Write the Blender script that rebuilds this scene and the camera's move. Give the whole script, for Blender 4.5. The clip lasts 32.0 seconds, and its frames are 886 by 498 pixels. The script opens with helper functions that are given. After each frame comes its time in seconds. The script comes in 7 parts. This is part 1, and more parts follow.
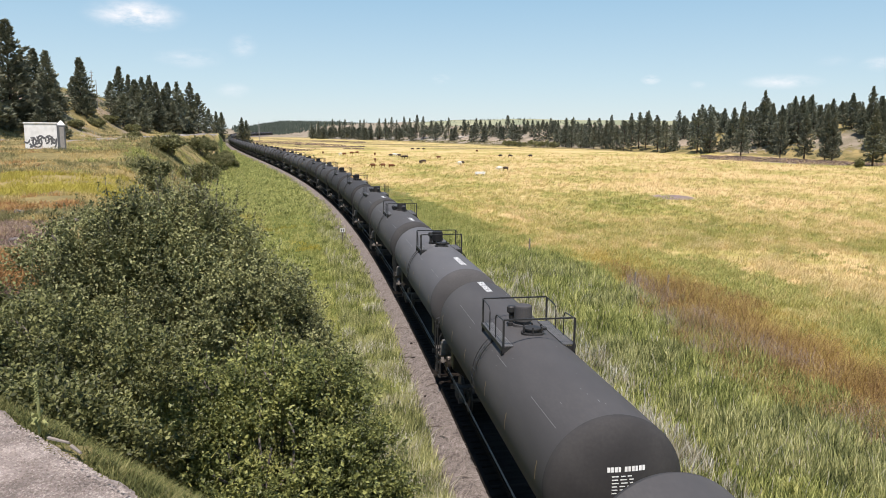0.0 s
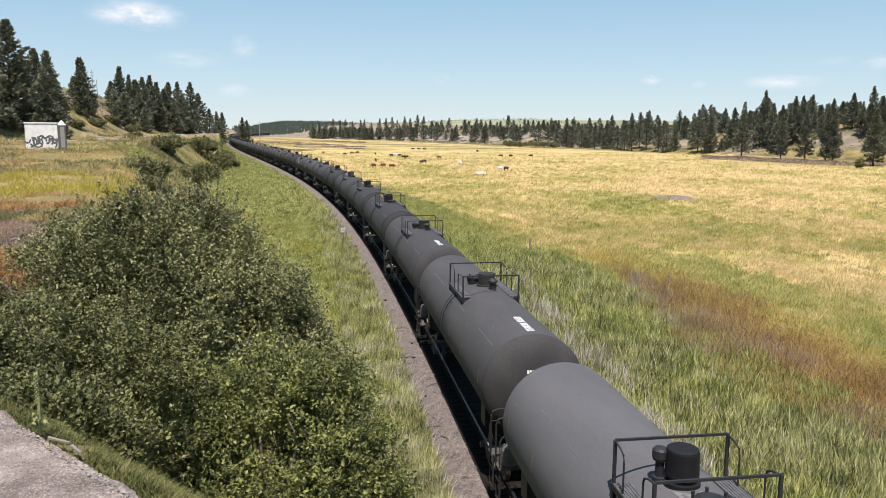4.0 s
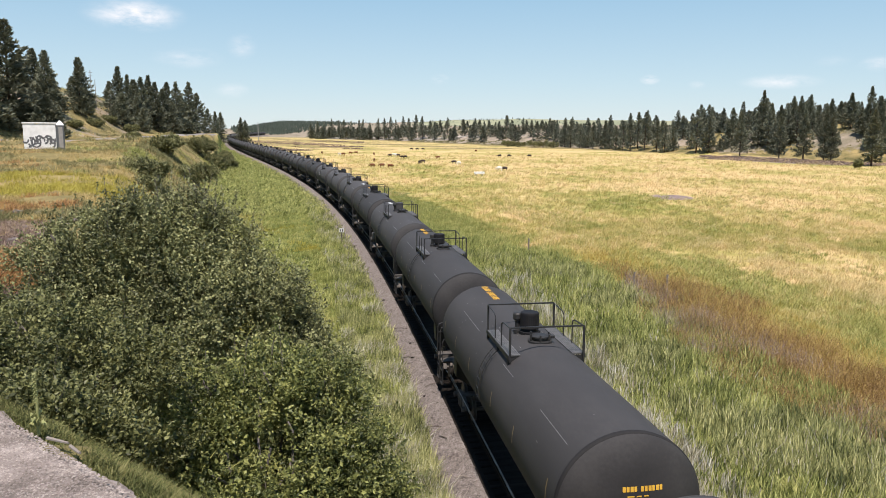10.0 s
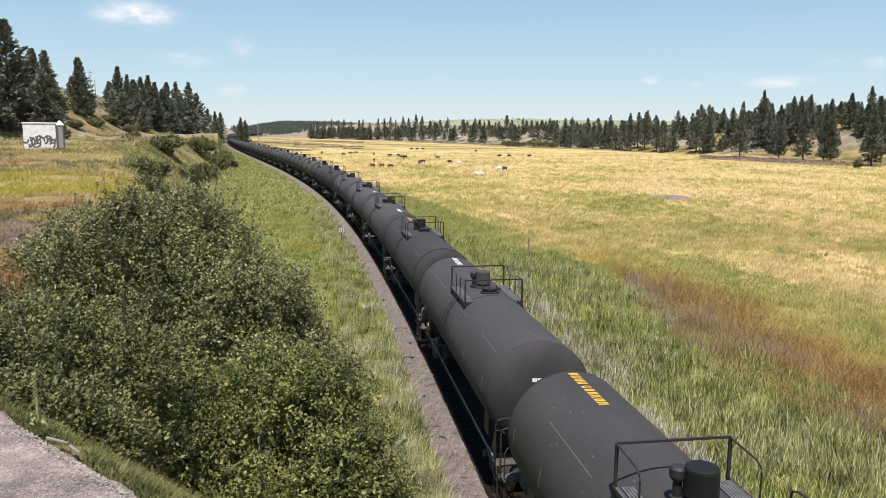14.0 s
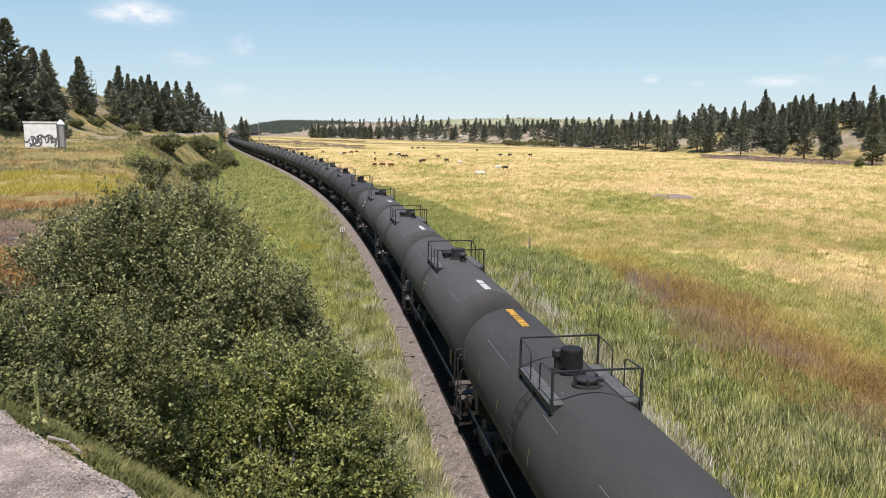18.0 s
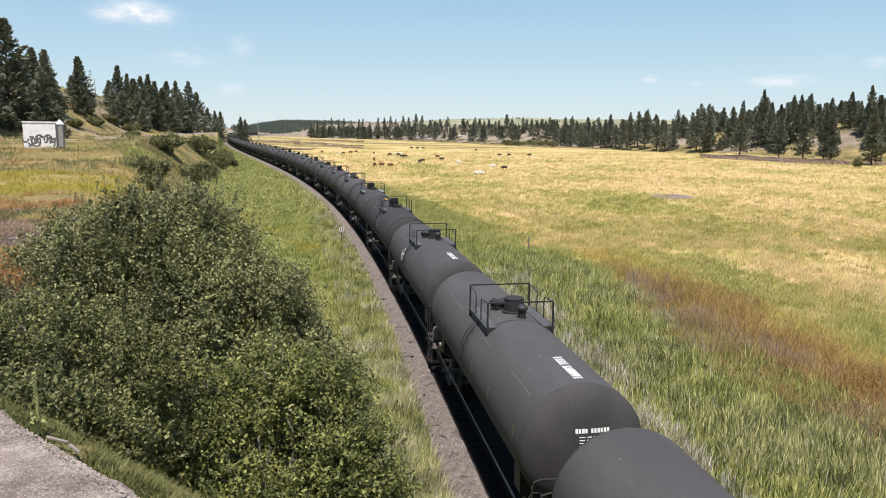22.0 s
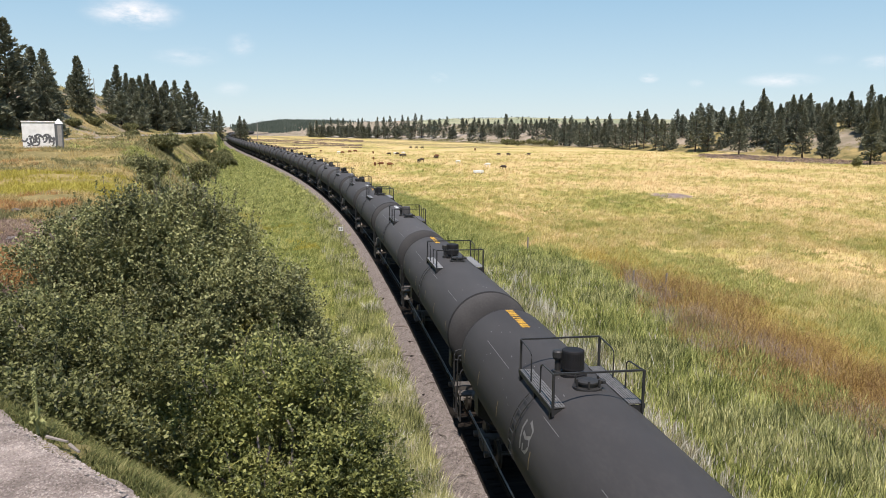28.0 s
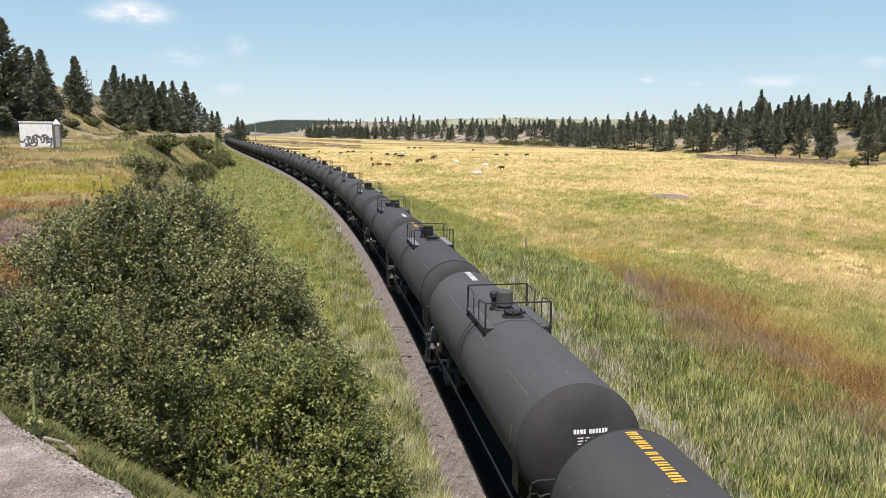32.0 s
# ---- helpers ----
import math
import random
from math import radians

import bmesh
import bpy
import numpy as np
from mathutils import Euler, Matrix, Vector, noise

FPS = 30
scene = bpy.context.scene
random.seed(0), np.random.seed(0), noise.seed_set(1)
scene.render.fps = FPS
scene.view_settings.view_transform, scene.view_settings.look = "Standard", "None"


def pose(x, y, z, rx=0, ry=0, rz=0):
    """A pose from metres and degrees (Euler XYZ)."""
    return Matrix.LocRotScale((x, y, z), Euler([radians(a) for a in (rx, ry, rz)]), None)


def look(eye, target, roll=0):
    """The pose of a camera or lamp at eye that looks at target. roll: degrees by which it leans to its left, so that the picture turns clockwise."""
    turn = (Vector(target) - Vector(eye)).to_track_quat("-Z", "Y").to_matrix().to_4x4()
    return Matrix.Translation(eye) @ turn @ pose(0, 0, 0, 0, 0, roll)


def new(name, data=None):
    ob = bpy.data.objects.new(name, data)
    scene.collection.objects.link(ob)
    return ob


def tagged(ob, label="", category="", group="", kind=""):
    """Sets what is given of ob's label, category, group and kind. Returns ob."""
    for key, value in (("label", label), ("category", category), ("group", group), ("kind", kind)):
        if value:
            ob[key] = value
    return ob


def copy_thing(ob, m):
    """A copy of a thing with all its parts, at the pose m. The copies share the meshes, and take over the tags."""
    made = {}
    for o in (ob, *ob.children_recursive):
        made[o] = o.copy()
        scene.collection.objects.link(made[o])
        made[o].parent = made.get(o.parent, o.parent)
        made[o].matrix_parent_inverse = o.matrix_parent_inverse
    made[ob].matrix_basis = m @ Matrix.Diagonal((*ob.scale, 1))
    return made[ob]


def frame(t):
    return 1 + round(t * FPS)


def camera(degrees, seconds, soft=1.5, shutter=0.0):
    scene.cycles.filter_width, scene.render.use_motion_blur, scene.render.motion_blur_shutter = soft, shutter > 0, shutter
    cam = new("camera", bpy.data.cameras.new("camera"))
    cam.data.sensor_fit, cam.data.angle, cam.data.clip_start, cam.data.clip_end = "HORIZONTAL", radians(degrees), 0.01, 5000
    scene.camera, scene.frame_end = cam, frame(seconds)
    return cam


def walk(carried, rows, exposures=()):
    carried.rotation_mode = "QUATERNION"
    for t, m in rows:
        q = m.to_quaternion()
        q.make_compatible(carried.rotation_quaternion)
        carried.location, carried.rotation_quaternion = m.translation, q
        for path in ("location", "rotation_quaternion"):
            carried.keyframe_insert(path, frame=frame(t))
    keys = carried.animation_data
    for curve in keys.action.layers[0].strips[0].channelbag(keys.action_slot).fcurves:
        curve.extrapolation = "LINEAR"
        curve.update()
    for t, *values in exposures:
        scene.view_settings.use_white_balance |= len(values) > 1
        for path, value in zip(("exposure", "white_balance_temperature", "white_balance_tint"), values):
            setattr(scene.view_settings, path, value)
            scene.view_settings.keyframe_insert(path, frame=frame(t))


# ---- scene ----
# The camera stands on the shoulder of the road above the track and only sways a little.
EYE = Vector((0.0, 0.0, 11.06))
PIXEL = 0.04235  # degrees of sway for one step


def sway(right, up):
    """The camera's pose, swung by small steps to the right and up."""
    a, e = radians(right * PIXEL), radians(-8.88 + up * PIXEL)
    way = Vector((math.sin(a) * math.cos(e), math.cos(a) * math.cos(e), math.sin(e)))
    return look(EYE, EYE + way * 10, 0.316)


cam = camera(60.19, 32.0, 0.92)
walk(cam, [(t, sway(r, u)) for t, r, u in (
    (0.0, -1.7, 0), (1.5, -1.7, 0), (2.6, -2.8, 0), (3.5, -2.8, 0), (5.5, -1.7, 0), (8.4, -1.6, 0), (9.0, -0.2, 0), (14.5, 0, 0),
    (16.5, -1.5, 0), (17.0, -1.5, -0.3), (17.6, -1.5, -1.4), (19.5, -1.4, -1.4), (20.1, 0, -1.5), (22.1, 0, -1.5), (22.5, 0.2, -2.6),
    (23.0, 0, -1.5), (25.5, 0, -1.6), (27.5, 0.3, -1.6), (28.1, 1.4, -2.6), (29.0, 1.4, -2.6), (29.6, 1.8, -1.5), (30.1, 3.0, -1.6),
    (30.6, 3.0, -2.2), (31.0, 4.6, -2.2), (31.5, 5.0, -1.6), (32.0, 4.6, -1.5))])

# ---- sky, sun ----
SUN_HIGH = radians(66)
SUN_WAY = Vector((0.04 * math.cos(SUN_HIGH), math.cos(SUN_HIGH), -math.sin(SUN_HIGH)))  # the way the light travels


def make_sky():
    world = bpy.data.worlds.new("sky")
    scene.world = world
    world.use_nodes = True
    nt = world.node_tree
    nt.nodes.clear()
    out = nt.nodes.new("ShaderNodeOutputWorld")
    back = nt.nodes.new("ShaderNodeBackground")
    sky = nt.nodes.new("ShaderNodeTexSky")
    sky.sky_type = "NISHITA"
    sky.sun_disc = False
    sky.sun_elevation = SUN_HIGH
    sky.sun_rotation = radians(181)
    sky.altitude = 700
    sky.air_density = 1.0
    sky.dust_density = 0.15
    sky.ozone_density = 1.0
    # small fair-weather clouds: soft spots in given directions, torn by noise
    co = nt.nodes.new("ShaderNodeTexCoord")
    tear = nt.nodes.new("ShaderNodeTexNoise")
    tear.inputs["Scale"].default_value = 22.0
    tear.inputs["Detail"].default_value = 8.0
    tear.inputs["Roughness"].default_value = 0.62
    stretch = nt.nodes.new("ShaderNodeMapping")
    stretch.inputs["Scale"].default_value = (1.0, 1.0, 2.6)
    nt.links.new(co.outputs["Generated"], stretch.inputs["Vector"])
    nt.links.new(stretch.outputs["Vector"], tear.inputs["Vector"])
    total = None
    for az, el, wide, tall, amount in (
            (-21.39, 7.51, 3.02, 1.02, 1.0), (-18.1, 4.8, 2.19, 0.68, 0.4), (-14.43, 5.72, 0.97, 0.83, 0.42), (-15.19, 2.67, 1.27, 0.54, 0.3), (-0.28, 3.62, 0.68, 0.39, 0.5),
            (14.76, 3.58, 0.68, 0.34, 0.9), (17.9, 3.16, 0.58, 0.29, 0.4), (23.33, 3.3, 2.44, 0.49, 0.6), (26.4, 4.57, 1.17, 0.39, 0.15), (29.15, 4.3, 1.27, 0.49, 0.5)):
        a, e = radians(az), radians(el)
        c = Vector((math.sin(a) * math.cos(e), math.cos(a) * math.cos(e), math.sin(e)))
        away = nt.nodes.new("ShaderNodeVectorMath")
        away.operation = "SUBTRACT"
        away.inputs[1].default_value = c
        nt.links.new(co.outputs["Generated"], away.inputs[0])
        turn = nt.nodes.new("ShaderNodeMapping")
        turn.vector_type = "TEXTURE"
        turn.inputs["Rotation"].default_value = (0, 0, -a)
        turn.inputs["Scale"].default_value = (radians(wide), 1.0, radians(tall))
        nt.links.new(away.outputs[0], turn.inputs["Vector"])
        size = nt.nodes.new("ShaderNodeVectorMath")
        size.operation = "LENGTH"
        nt.links.new(turn.outputs[0], size.inputs[0])
        fall = nt.nodes.new("ShaderNodeMapRange")
        fall.interpolation_type = "SMOOTHSTEP"
        fall.inputs["From Min"].default_value = 1.25
        fall.inputs["From Max"].default_value = 0.0
        fall.inputs["To Min"].default_value = 0.0
        fall.inputs["To Max"].default_value = amount
        nt.links.new(size.outputs["Value"], fall.inputs["Value"])
        if total is None:
            total = fall.outputs[0]
        else:
            add = nt.nodes.new("ShaderNodeMath")
            add.operation = "MAXIMUM"
            nt.links.new(total, add.inputs[0])
            nt.links.new(fall.outputs[0], add.inputs[1])
            total = add.outputs[0]
    ragged = nt.nodes.new("ShaderNodeMapRange")
    ragged.inputs["From Min"].default_value = 0.36
    ragged.inputs["From Max"].default_value = 0.62
    nt.links.new(tear.outputs["Fac"], ragged.inputs["Value"])
    mask = nt.nodes.new("ShaderNodeMath")
    mask.operation = "MULTIPLY"
    nt.links.new(total, mask.inputs[0])
    nt.links.new(ragged.outputs[0], mask.inputs[1])
    # clear summer haze: the sky pales towards the horizon
    up = nt.nodes.new("ShaderNodeSeparateXYZ")
    nt.links.new(co.outputs["Generated"], up.inputs[0])
    pale = nt.nodes.new("ShaderNodeValToRGB")
    e = pale.color_ramp.elements
    e[0].position, e[0].color = 0.0, (0.60, 0.71, 0.78, 1)
    e[1].position, e[1].color = 1.0, (0.13, 0.26, 0.50, 1)
    for p, c in ((0.06, (0.50, 0.66, 0.77, 1)), (0.17, (0.33, 0.54, 0.72, 1)), (0.45, (0.20, 0.37, 0.62, 1))):
        e.new(p).color = c
    nt.links.new(up.outputs["Z"], pale.inputs["Fac"])
    lift = nt.nodes.new("ShaderNodeVectorMath")
    lift.operation = "SCALE"
    lift.inputs["Scale"].default_value = 9.0
    nt.links.new(pale.outputs[0], lift.inputs[0])
    haze = nt.nodes.new("ShaderNodeMix")
    haze.data_type = "RGBA"
    haze.inputs["Factor"].default_value = 0.8
    nt.links.new(sky.outputs[0], haze.inputs["A"])
    nt.links.new(lift.outputs[0], haze.inputs["B"])
    mix = nt.nodes.new("ShaderNodeMix")
    mix.data_type = "RGBA"
    nt.links.new(mask.outputs[0], mix.inputs["Factor"])
    nt.links.new(haze.outputs["Result"], mix.inputs["A"])
    mix.inputs["B"].default_value = (9.0, 8.7, 8.9, 1)
    nt.links.new(mix.outputs["Result"], back.inputs["Color"])
    back.inputs["Strength"].default_value = 0.10
    nt.links.new(back.outputs[0], out.inputs["Surface"])


make_sky()
sun = new("sun", bpy.data.lights.new("sun", "SUN"))
sun.data.energy = 5.5
sun.data.angle = radians(0.53)
sun.data.color = (1.0, 0.912, 0.855)
sun.matrix_world = look((0, -60, 90), Vector((0, -60, 90)) + SUN_WAY)
scene.view_settings.exposure = 0.3
# ---- materials ----
def mat(name, stops, rough=0.8, scale=3.0, fine=40.0, bump=0.2, metal=0.0, vary=0.0, island=0.0, spec=0.4, stretch=(1, 1, 1), bump_scale=None,
        through_light=0.0, world=False):
    """A surface whose colour runs through stops (two or three colours) by noise at two scales.
    vary: change of brightness from object to object; island: the same from piece to piece of one mesh."""
    m = bpy.data.materials.new(name)
    m.use_nodes = True
    nt = m.node_tree
    b = nt.nodes["Principled BSDF"]
    b.inputs["Metallic"].default_value = metal
    b.inputs["Specular IOR Level"].default_value = spec
    co = nt.nodes.new("ShaderNodeTexCoord")
    mp = nt.nodes.new("ShaderNodeMapping")
    mp.inputs["Scale"].default_value = stretch
    src = co.outputs["Object"]
    if world:
        src = nt.nodes.new("ShaderNodeNewGeometry").outputs["Position"]
    nt.links.new(src, mp.inputs["Vector"])
    n1 = nt.nodes.new("ShaderNodeTexNoise")
    n1.inputs["Scale"].default_value = scale
    n1.inputs["Detail"].default_value = 6
    n2 = nt.nodes.new("ShaderNodeTexNoise")
    n2.inputs["Scale"].default_value = fine
    n2.inputs["Detail"].default_value = 4
    for n in (n1, n2):
        nt.links.new(mp.outputs[0], n.inputs["Vector"])
    mixf = nt.nodes.new("ShaderNodeMath")
    mixf.operation = "MULTIPLY_ADD"
    nt.links.new(n2.outputs["Fac"], mixf.inputs[0])
    mixf.inputs[1].default_value = 0.45
    nt.links.new(n1.outputs["Fac"], mixf.inputs[2])
    rng = nt.nodes.new("ShaderNodeMapRange")
    rng.inputs["From Min"].default_value = 0.45
    rng.inputs["From Max"].default_value = 1.0
    nt.links.new(mixf.outputs[0], rng.inputs["Value"])
    ramp = nt.nodes.new("ShaderNodeValToRGB")
    el = ramp.color_ramp.elements
    while len(el) < len(stops):
        el.new(0.5)
    for i, c in enumerate(stops):
        el[i].position = i / max(1, len(stops) - 1)
        el[i].color = (*c, 1)
    fac = rng.outputs[0]
    if island:
        isl = nt.nodes.new("ShaderNodeNewGeometry")
        jig = nt.nodes.new("ShaderNodeMath")
        jig.operation = "MULTIPLY_ADD"
        nt.links.new(isl.outputs["Random Per Island"], jig.inputs[0])
        jig.inputs[1].default_value = island
        off = nt.nodes.new("ShaderNodeMath")
        off.operation = "SUBTRACT"
        nt.links.new(fac, off.inputs[0])
        off.inputs[1].default_value = island / 2
        nt.links.new(off.outputs[0], jig.inputs[2])
        fac = jig.outputs[0]
    nt.links.new(fac, ramp.inputs["Fac"])
    col = ramp.outputs[0]
    if vary:
        info = nt.nodes.new("ShaderNodeObjectInfo")
        hsv = nt.nodes.new("ShaderNodeHueSaturation")
        mr = nt.nodes.new("ShaderNodeMapRange")
        mr.inputs["To Min"].default_value = 1 - vary
        mr.inputs["To Max"].default_value = 1 + vary
        nt.links.new(info.outputs["Random"], mr.inputs["Value"])
        nt.links.new(mr.outputs[0], hsv.inputs["Value"])
        nt.links.new(col, hsv.inputs["Color"])
        col = hsv.outputs[0]
    nt.links.new(col, b.inputs["Base Color"])
    rr = nt.nodes.new("ShaderNodeMapRange")
    rr.inputs["To Min"].default_value = max(0.05, rough - 0.12)
    rr.inputs["To Max"].default_value = min(1.0, rough + 0.12)
    nt.links.new(n2.outputs["Fac"], rr.inputs["Value"])
    nt.links.new(rr.outputs[0], b.inputs["Roughness"])
    if bump:
        bp = nt.nodes.new("ShaderNodeBump")
        bp.inputs["Strength"].default_value = bump
        bp.inputs["Distance"].default_value = 0.02 if bump_scale is None else bump_scale
        nt.links.new(mixf.outputs[0], bp.inputs["Height"])
        nt.links.new(bp.outputs[0], b.inputs["Normal"])
    if through_light:
        tr = nt.nodes.new("ShaderNodeBsdfTranslucent")
        nt.links.new(col, tr.inputs["Color"])
        mx = nt.nodes.new("ShaderNodeMixShader")
        mx.inputs[0].default_value = through_light
        nt.links.new(b.outputs[0], mx.inputs[1])
        nt.links.new(tr.outputs[0], mx.inputs[2])
        nt.links.new(mx.outputs[0], nt.nodes["Material Output"].inputs["Surface"])
    return m


M_TANK = mat("tank_paint", [(0.051, 0.049, 0.049), (0.064, 0.061, 0.061), (0.083, 0.079, 0.077)], 0.76, 0.5, 14, 0.04, vary=0.14, spec=0.18, stretch=(1, 0.35, 1.6))
M_TANK_BLACK = mat("sooty_tank_paint", [(0.034, 0.0325, 0.033), (0.043, 0.041, 0.041), (0.058, 0.055, 0.054)], 0.74, 0.5, 14, 0.04, vary=0.08, spec=0.18, stretch=(1, 0.35, 1.6))
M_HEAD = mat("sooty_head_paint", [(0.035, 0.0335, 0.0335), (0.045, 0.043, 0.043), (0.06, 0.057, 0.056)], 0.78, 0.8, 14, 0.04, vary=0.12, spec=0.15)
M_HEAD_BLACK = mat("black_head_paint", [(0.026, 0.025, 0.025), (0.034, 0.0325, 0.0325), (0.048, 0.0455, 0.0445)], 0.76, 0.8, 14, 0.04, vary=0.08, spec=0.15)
M_HEAD_RING = mat("dark_head_sealant", [(0.02, 0.019, 0.019), (0.03, 0.0285, 0.0285)], 0.8, 2, 20, 0.05, spec=0.1)
M_TANK_PALE = mat("faded_tank_paint", [(0.084, 0.082, 0.086), (0.105, 0.103, 0.106), (0.128, 0.124, 0.125)], 0.76, 0.5, 14, 0.04, spec=0.18, stretch=(1, 0.35, 1.6))
M_BLACK = mat("black_steel", [(0.014, 0.014, 0.015), (0.03, 0.029, 0.028)], 0.6, 3, 60, 0.1)
M_HOUSING = mat("dark_housing_paint", [(0.022, 0.021, 0.021), (0.04, 0.038, 0.037)], 0.75, 2, 30, 0.05, spec=0.2)
M_SOOT = mat("soot_black_paint", [(0.007, 0.007, 0.008), (0.014, 0.013, 0.014)], 0.7, 3, 40, 0.05, spec=0.25)
M_GRATE = mat("galvanised_grating", [(0.07, 0.068, 0.066), (0.15, 0.146, 0.142)], 0.65, 6, 80, 0.1, metal=0.15)
M_SPILL = mat("dried_spill", [(0.13, 0.128, 0.125), (0.23, 0.225, 0.22)], 0.7, 6, 80, 0.1)
M_GALVANISED = mat("pale_galvanised_tread", [(0.17, 0.166, 0.16), (0.27, 0.263, 0.252)], 0.6, 6, 60, 0.1, metal=0.2)
M_DIRTY = mat("grimy_steel", [(0.03, 0.027, 0.024), (0.075, 0.066, 0.058), (0.11, 0.095, 0.08)], 0.75, 4, 50, 0.25)
M_WHEEL = mat("worn_wheel_steel", [(0.05, 0.045, 0.04), (0.10, 0.085, 0.07)], 0.5, 8, 60, 0.1, metal=0.6)
M_RAIL = mat("rail_steel", [(0.02, 0.014, 0.010), (0.034, 0.024, 0.017)], 0.95, 5, 60, 0.1, spec=0.03)
M_RAILTOP = mat("polished_rail_head", [(0.42, 0.40, 0.37), (0.55, 0.53, 0.50)], 0.4, 5, 60, 0.02, metal=1.0)
# creosote colour, deepened to take in the train's shade
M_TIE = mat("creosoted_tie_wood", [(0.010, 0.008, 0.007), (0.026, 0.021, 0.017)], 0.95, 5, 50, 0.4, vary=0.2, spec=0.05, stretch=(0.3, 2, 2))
M_WHITE = mat("white_marking", [(0.62, 0.62, 0.60), (0.8, 0.8, 0.78)], 0.7, 5, 40, 0.02)
M_YELLOW = mat("yellow_marking", [(0.55, 0.30, 0.03), (0.72, 0.42, 0.05)], 0.7, 5, 40, 0.02)
M_BALLAST = mat("ballast_bed", [(0.085, 0.068, 0.058), (0.17, 0.141, 0.124), (0.26, 0.22, 0.195)], 0.95, 9, 34, 0.9, bump_scale=0.05, world=True)
M_STONE = mat("ballast_stone", [(0.08, 0.065, 0.056), (0.175, 0.147, 0.13), (0.30, 0.26, 0.235)], 0.95, 3, 30, 0.4, island=0.8, world=True)
# ballast colour with the shade under the train put in
M_TRAIN_SHADE = mat("oil_stained_ballast", [(0.008, 0.007, 0.006), (0.022, 0.018, 0.015)], 0.95, 2, 30, 0.6, spec=0.05, bump_scale=0.04, world=True)
M_REFLEX = mat("yellow_reflective_tape", [(0.15, 0.105, 0.05), (0.23, 0.16, 0.07)], 0.6, 5, 30, 0.0)
M_PALE = mat("weathered_grey_steel", [(0.20, 0.19, 0.18), (0.32, 0.30, 0.28)], 0.6, 5, 40, 0.1)
M_GRIMY_GREY = mat("grimy_grey_paint", [(0.085, 0.08, 0.074), (0.15, 0.14, 0.13)], 0.7, 4, 40, 0.1)
M_SEAM = mat("bare_weld", [(0.11, 0.105, 0.10), (0.18, 0.175, 0.17)], 0.5, 5, 30, 0.0)
# ---- building helpers ----
def mesh_of(name, verts, faces, material=None, smooth=False):
    """A mesh from arrays: verts (n, 3), faces (m, 3) or (m, 4)."""
    verts, faces = np.asarray(verts, dtype=np.float32), np.asarray(faces, dtype=np.int32)
    me = bpy.data.meshes.new(name)
    m, k = faces.shape
    me.vertices.add(len(verts))
    me.vertices.foreach_set("co", verts.ravel())
    me.loops.add(m * k)
    me.loops.foreach_set("vertex_index", faces.ravel())
    me.polygons.add(m)
    me.polygons.foreach_set("loop_start", np.arange(0, m * k, k, dtype=np.int32))
    me.polygons.foreach_set("use_smooth", np.full(m, smooth, dtype=bool))
    me.update(calc_edges=True)
    if material:
        me.materials.append(material)
    return me


def part(name, bm, material, parent=None, label="", smooth=False):
    """Links a bmesh as one mesh object under a thing or a part."""
    me = bpy.data.meshes.new(name)
    if smooth:
        for fc in bm.faces:
            fc.smooth = True
    bm.to_mesh(me)
    bm.free()
    me.materials.append(material)
    ob = new(name, me)
    ob.parent = parent
    return tagged(ob, label)


def again(ob, m, parent=None):
    """One more object on the mesh of ob."""
    o = new(ob.name.split(".")[0], ob.data)
    o.parent = parent or ob.parent
    o.matrix_basis = m
    return o


def empty(name, m=None):
    ob = new(name)
    ob.empty_display_size = 0.3
    if m is not None:
        ob.matrix_basis = m
    return ob


def box(bm, cx, cy, cz, sx, sy, sz, bevel=0.0, m=None):
    r = bmesh.ops.create_cube(bm, size=1.0, matrix=(m or Matrix()) @ Matrix.Translation((cx, cy, cz)) @ Matrix.Diagonal((sx, sy, sz, 1)))
    if bevel:
        es = list({e for v in r["verts"] for e in v.link_edges})
        bmesh.ops.bevel(bm, geom=es, offset=bevel, segments=1, affect="EDGES")


def rod(bm, a, b, r, seg=8, r2=None, caps=True):
    a, b = Vector(a), Vector(b)
    d = b - a
    m = Matrix.Translation((a + b) / 2) @ d.to_track_quat("Z", "Y").to_matrix().to_4x4()
    bmesh.ops.create_cone(bm, cap_ends=caps, segments=seg, radius1=r, radius2=r if r2 is None else r2, depth=d.length, matrix=m)


def pipe(bm, pts, r, seg=7):
    """A tube along points, with its ends closed."""
    pts = [Vector(q) for q in pts]
    rings = []
    for i, q in enumerate(pts):
        t = (pts[min(i + 1, len(pts) - 1)] - pts[max(i - 1, 0)]).normalized()
        side = t.cross(Vector((0, 0, 1)))
        if side.length < 0.05:
            side = t.cross(Vector((0, 1, 0)))
        side.normalize()
        up = side.cross(t)
        rings.append([bm.verts.new(q + (side * math.cos(k * math.tau / seg) + up * math.sin(k * math.tau / seg)) * r) for k in range(seg)])
    for p0, p1 in zip(rings, rings[1:]):
        for k in range(seg):
            bm.faces.new((p0[k], p0[(k + 1) % seg], p1[(k + 1) % seg], p1[k]))
    bm.faces.new(rings[0][::-1])
    bm.faces.new(rings[-1])


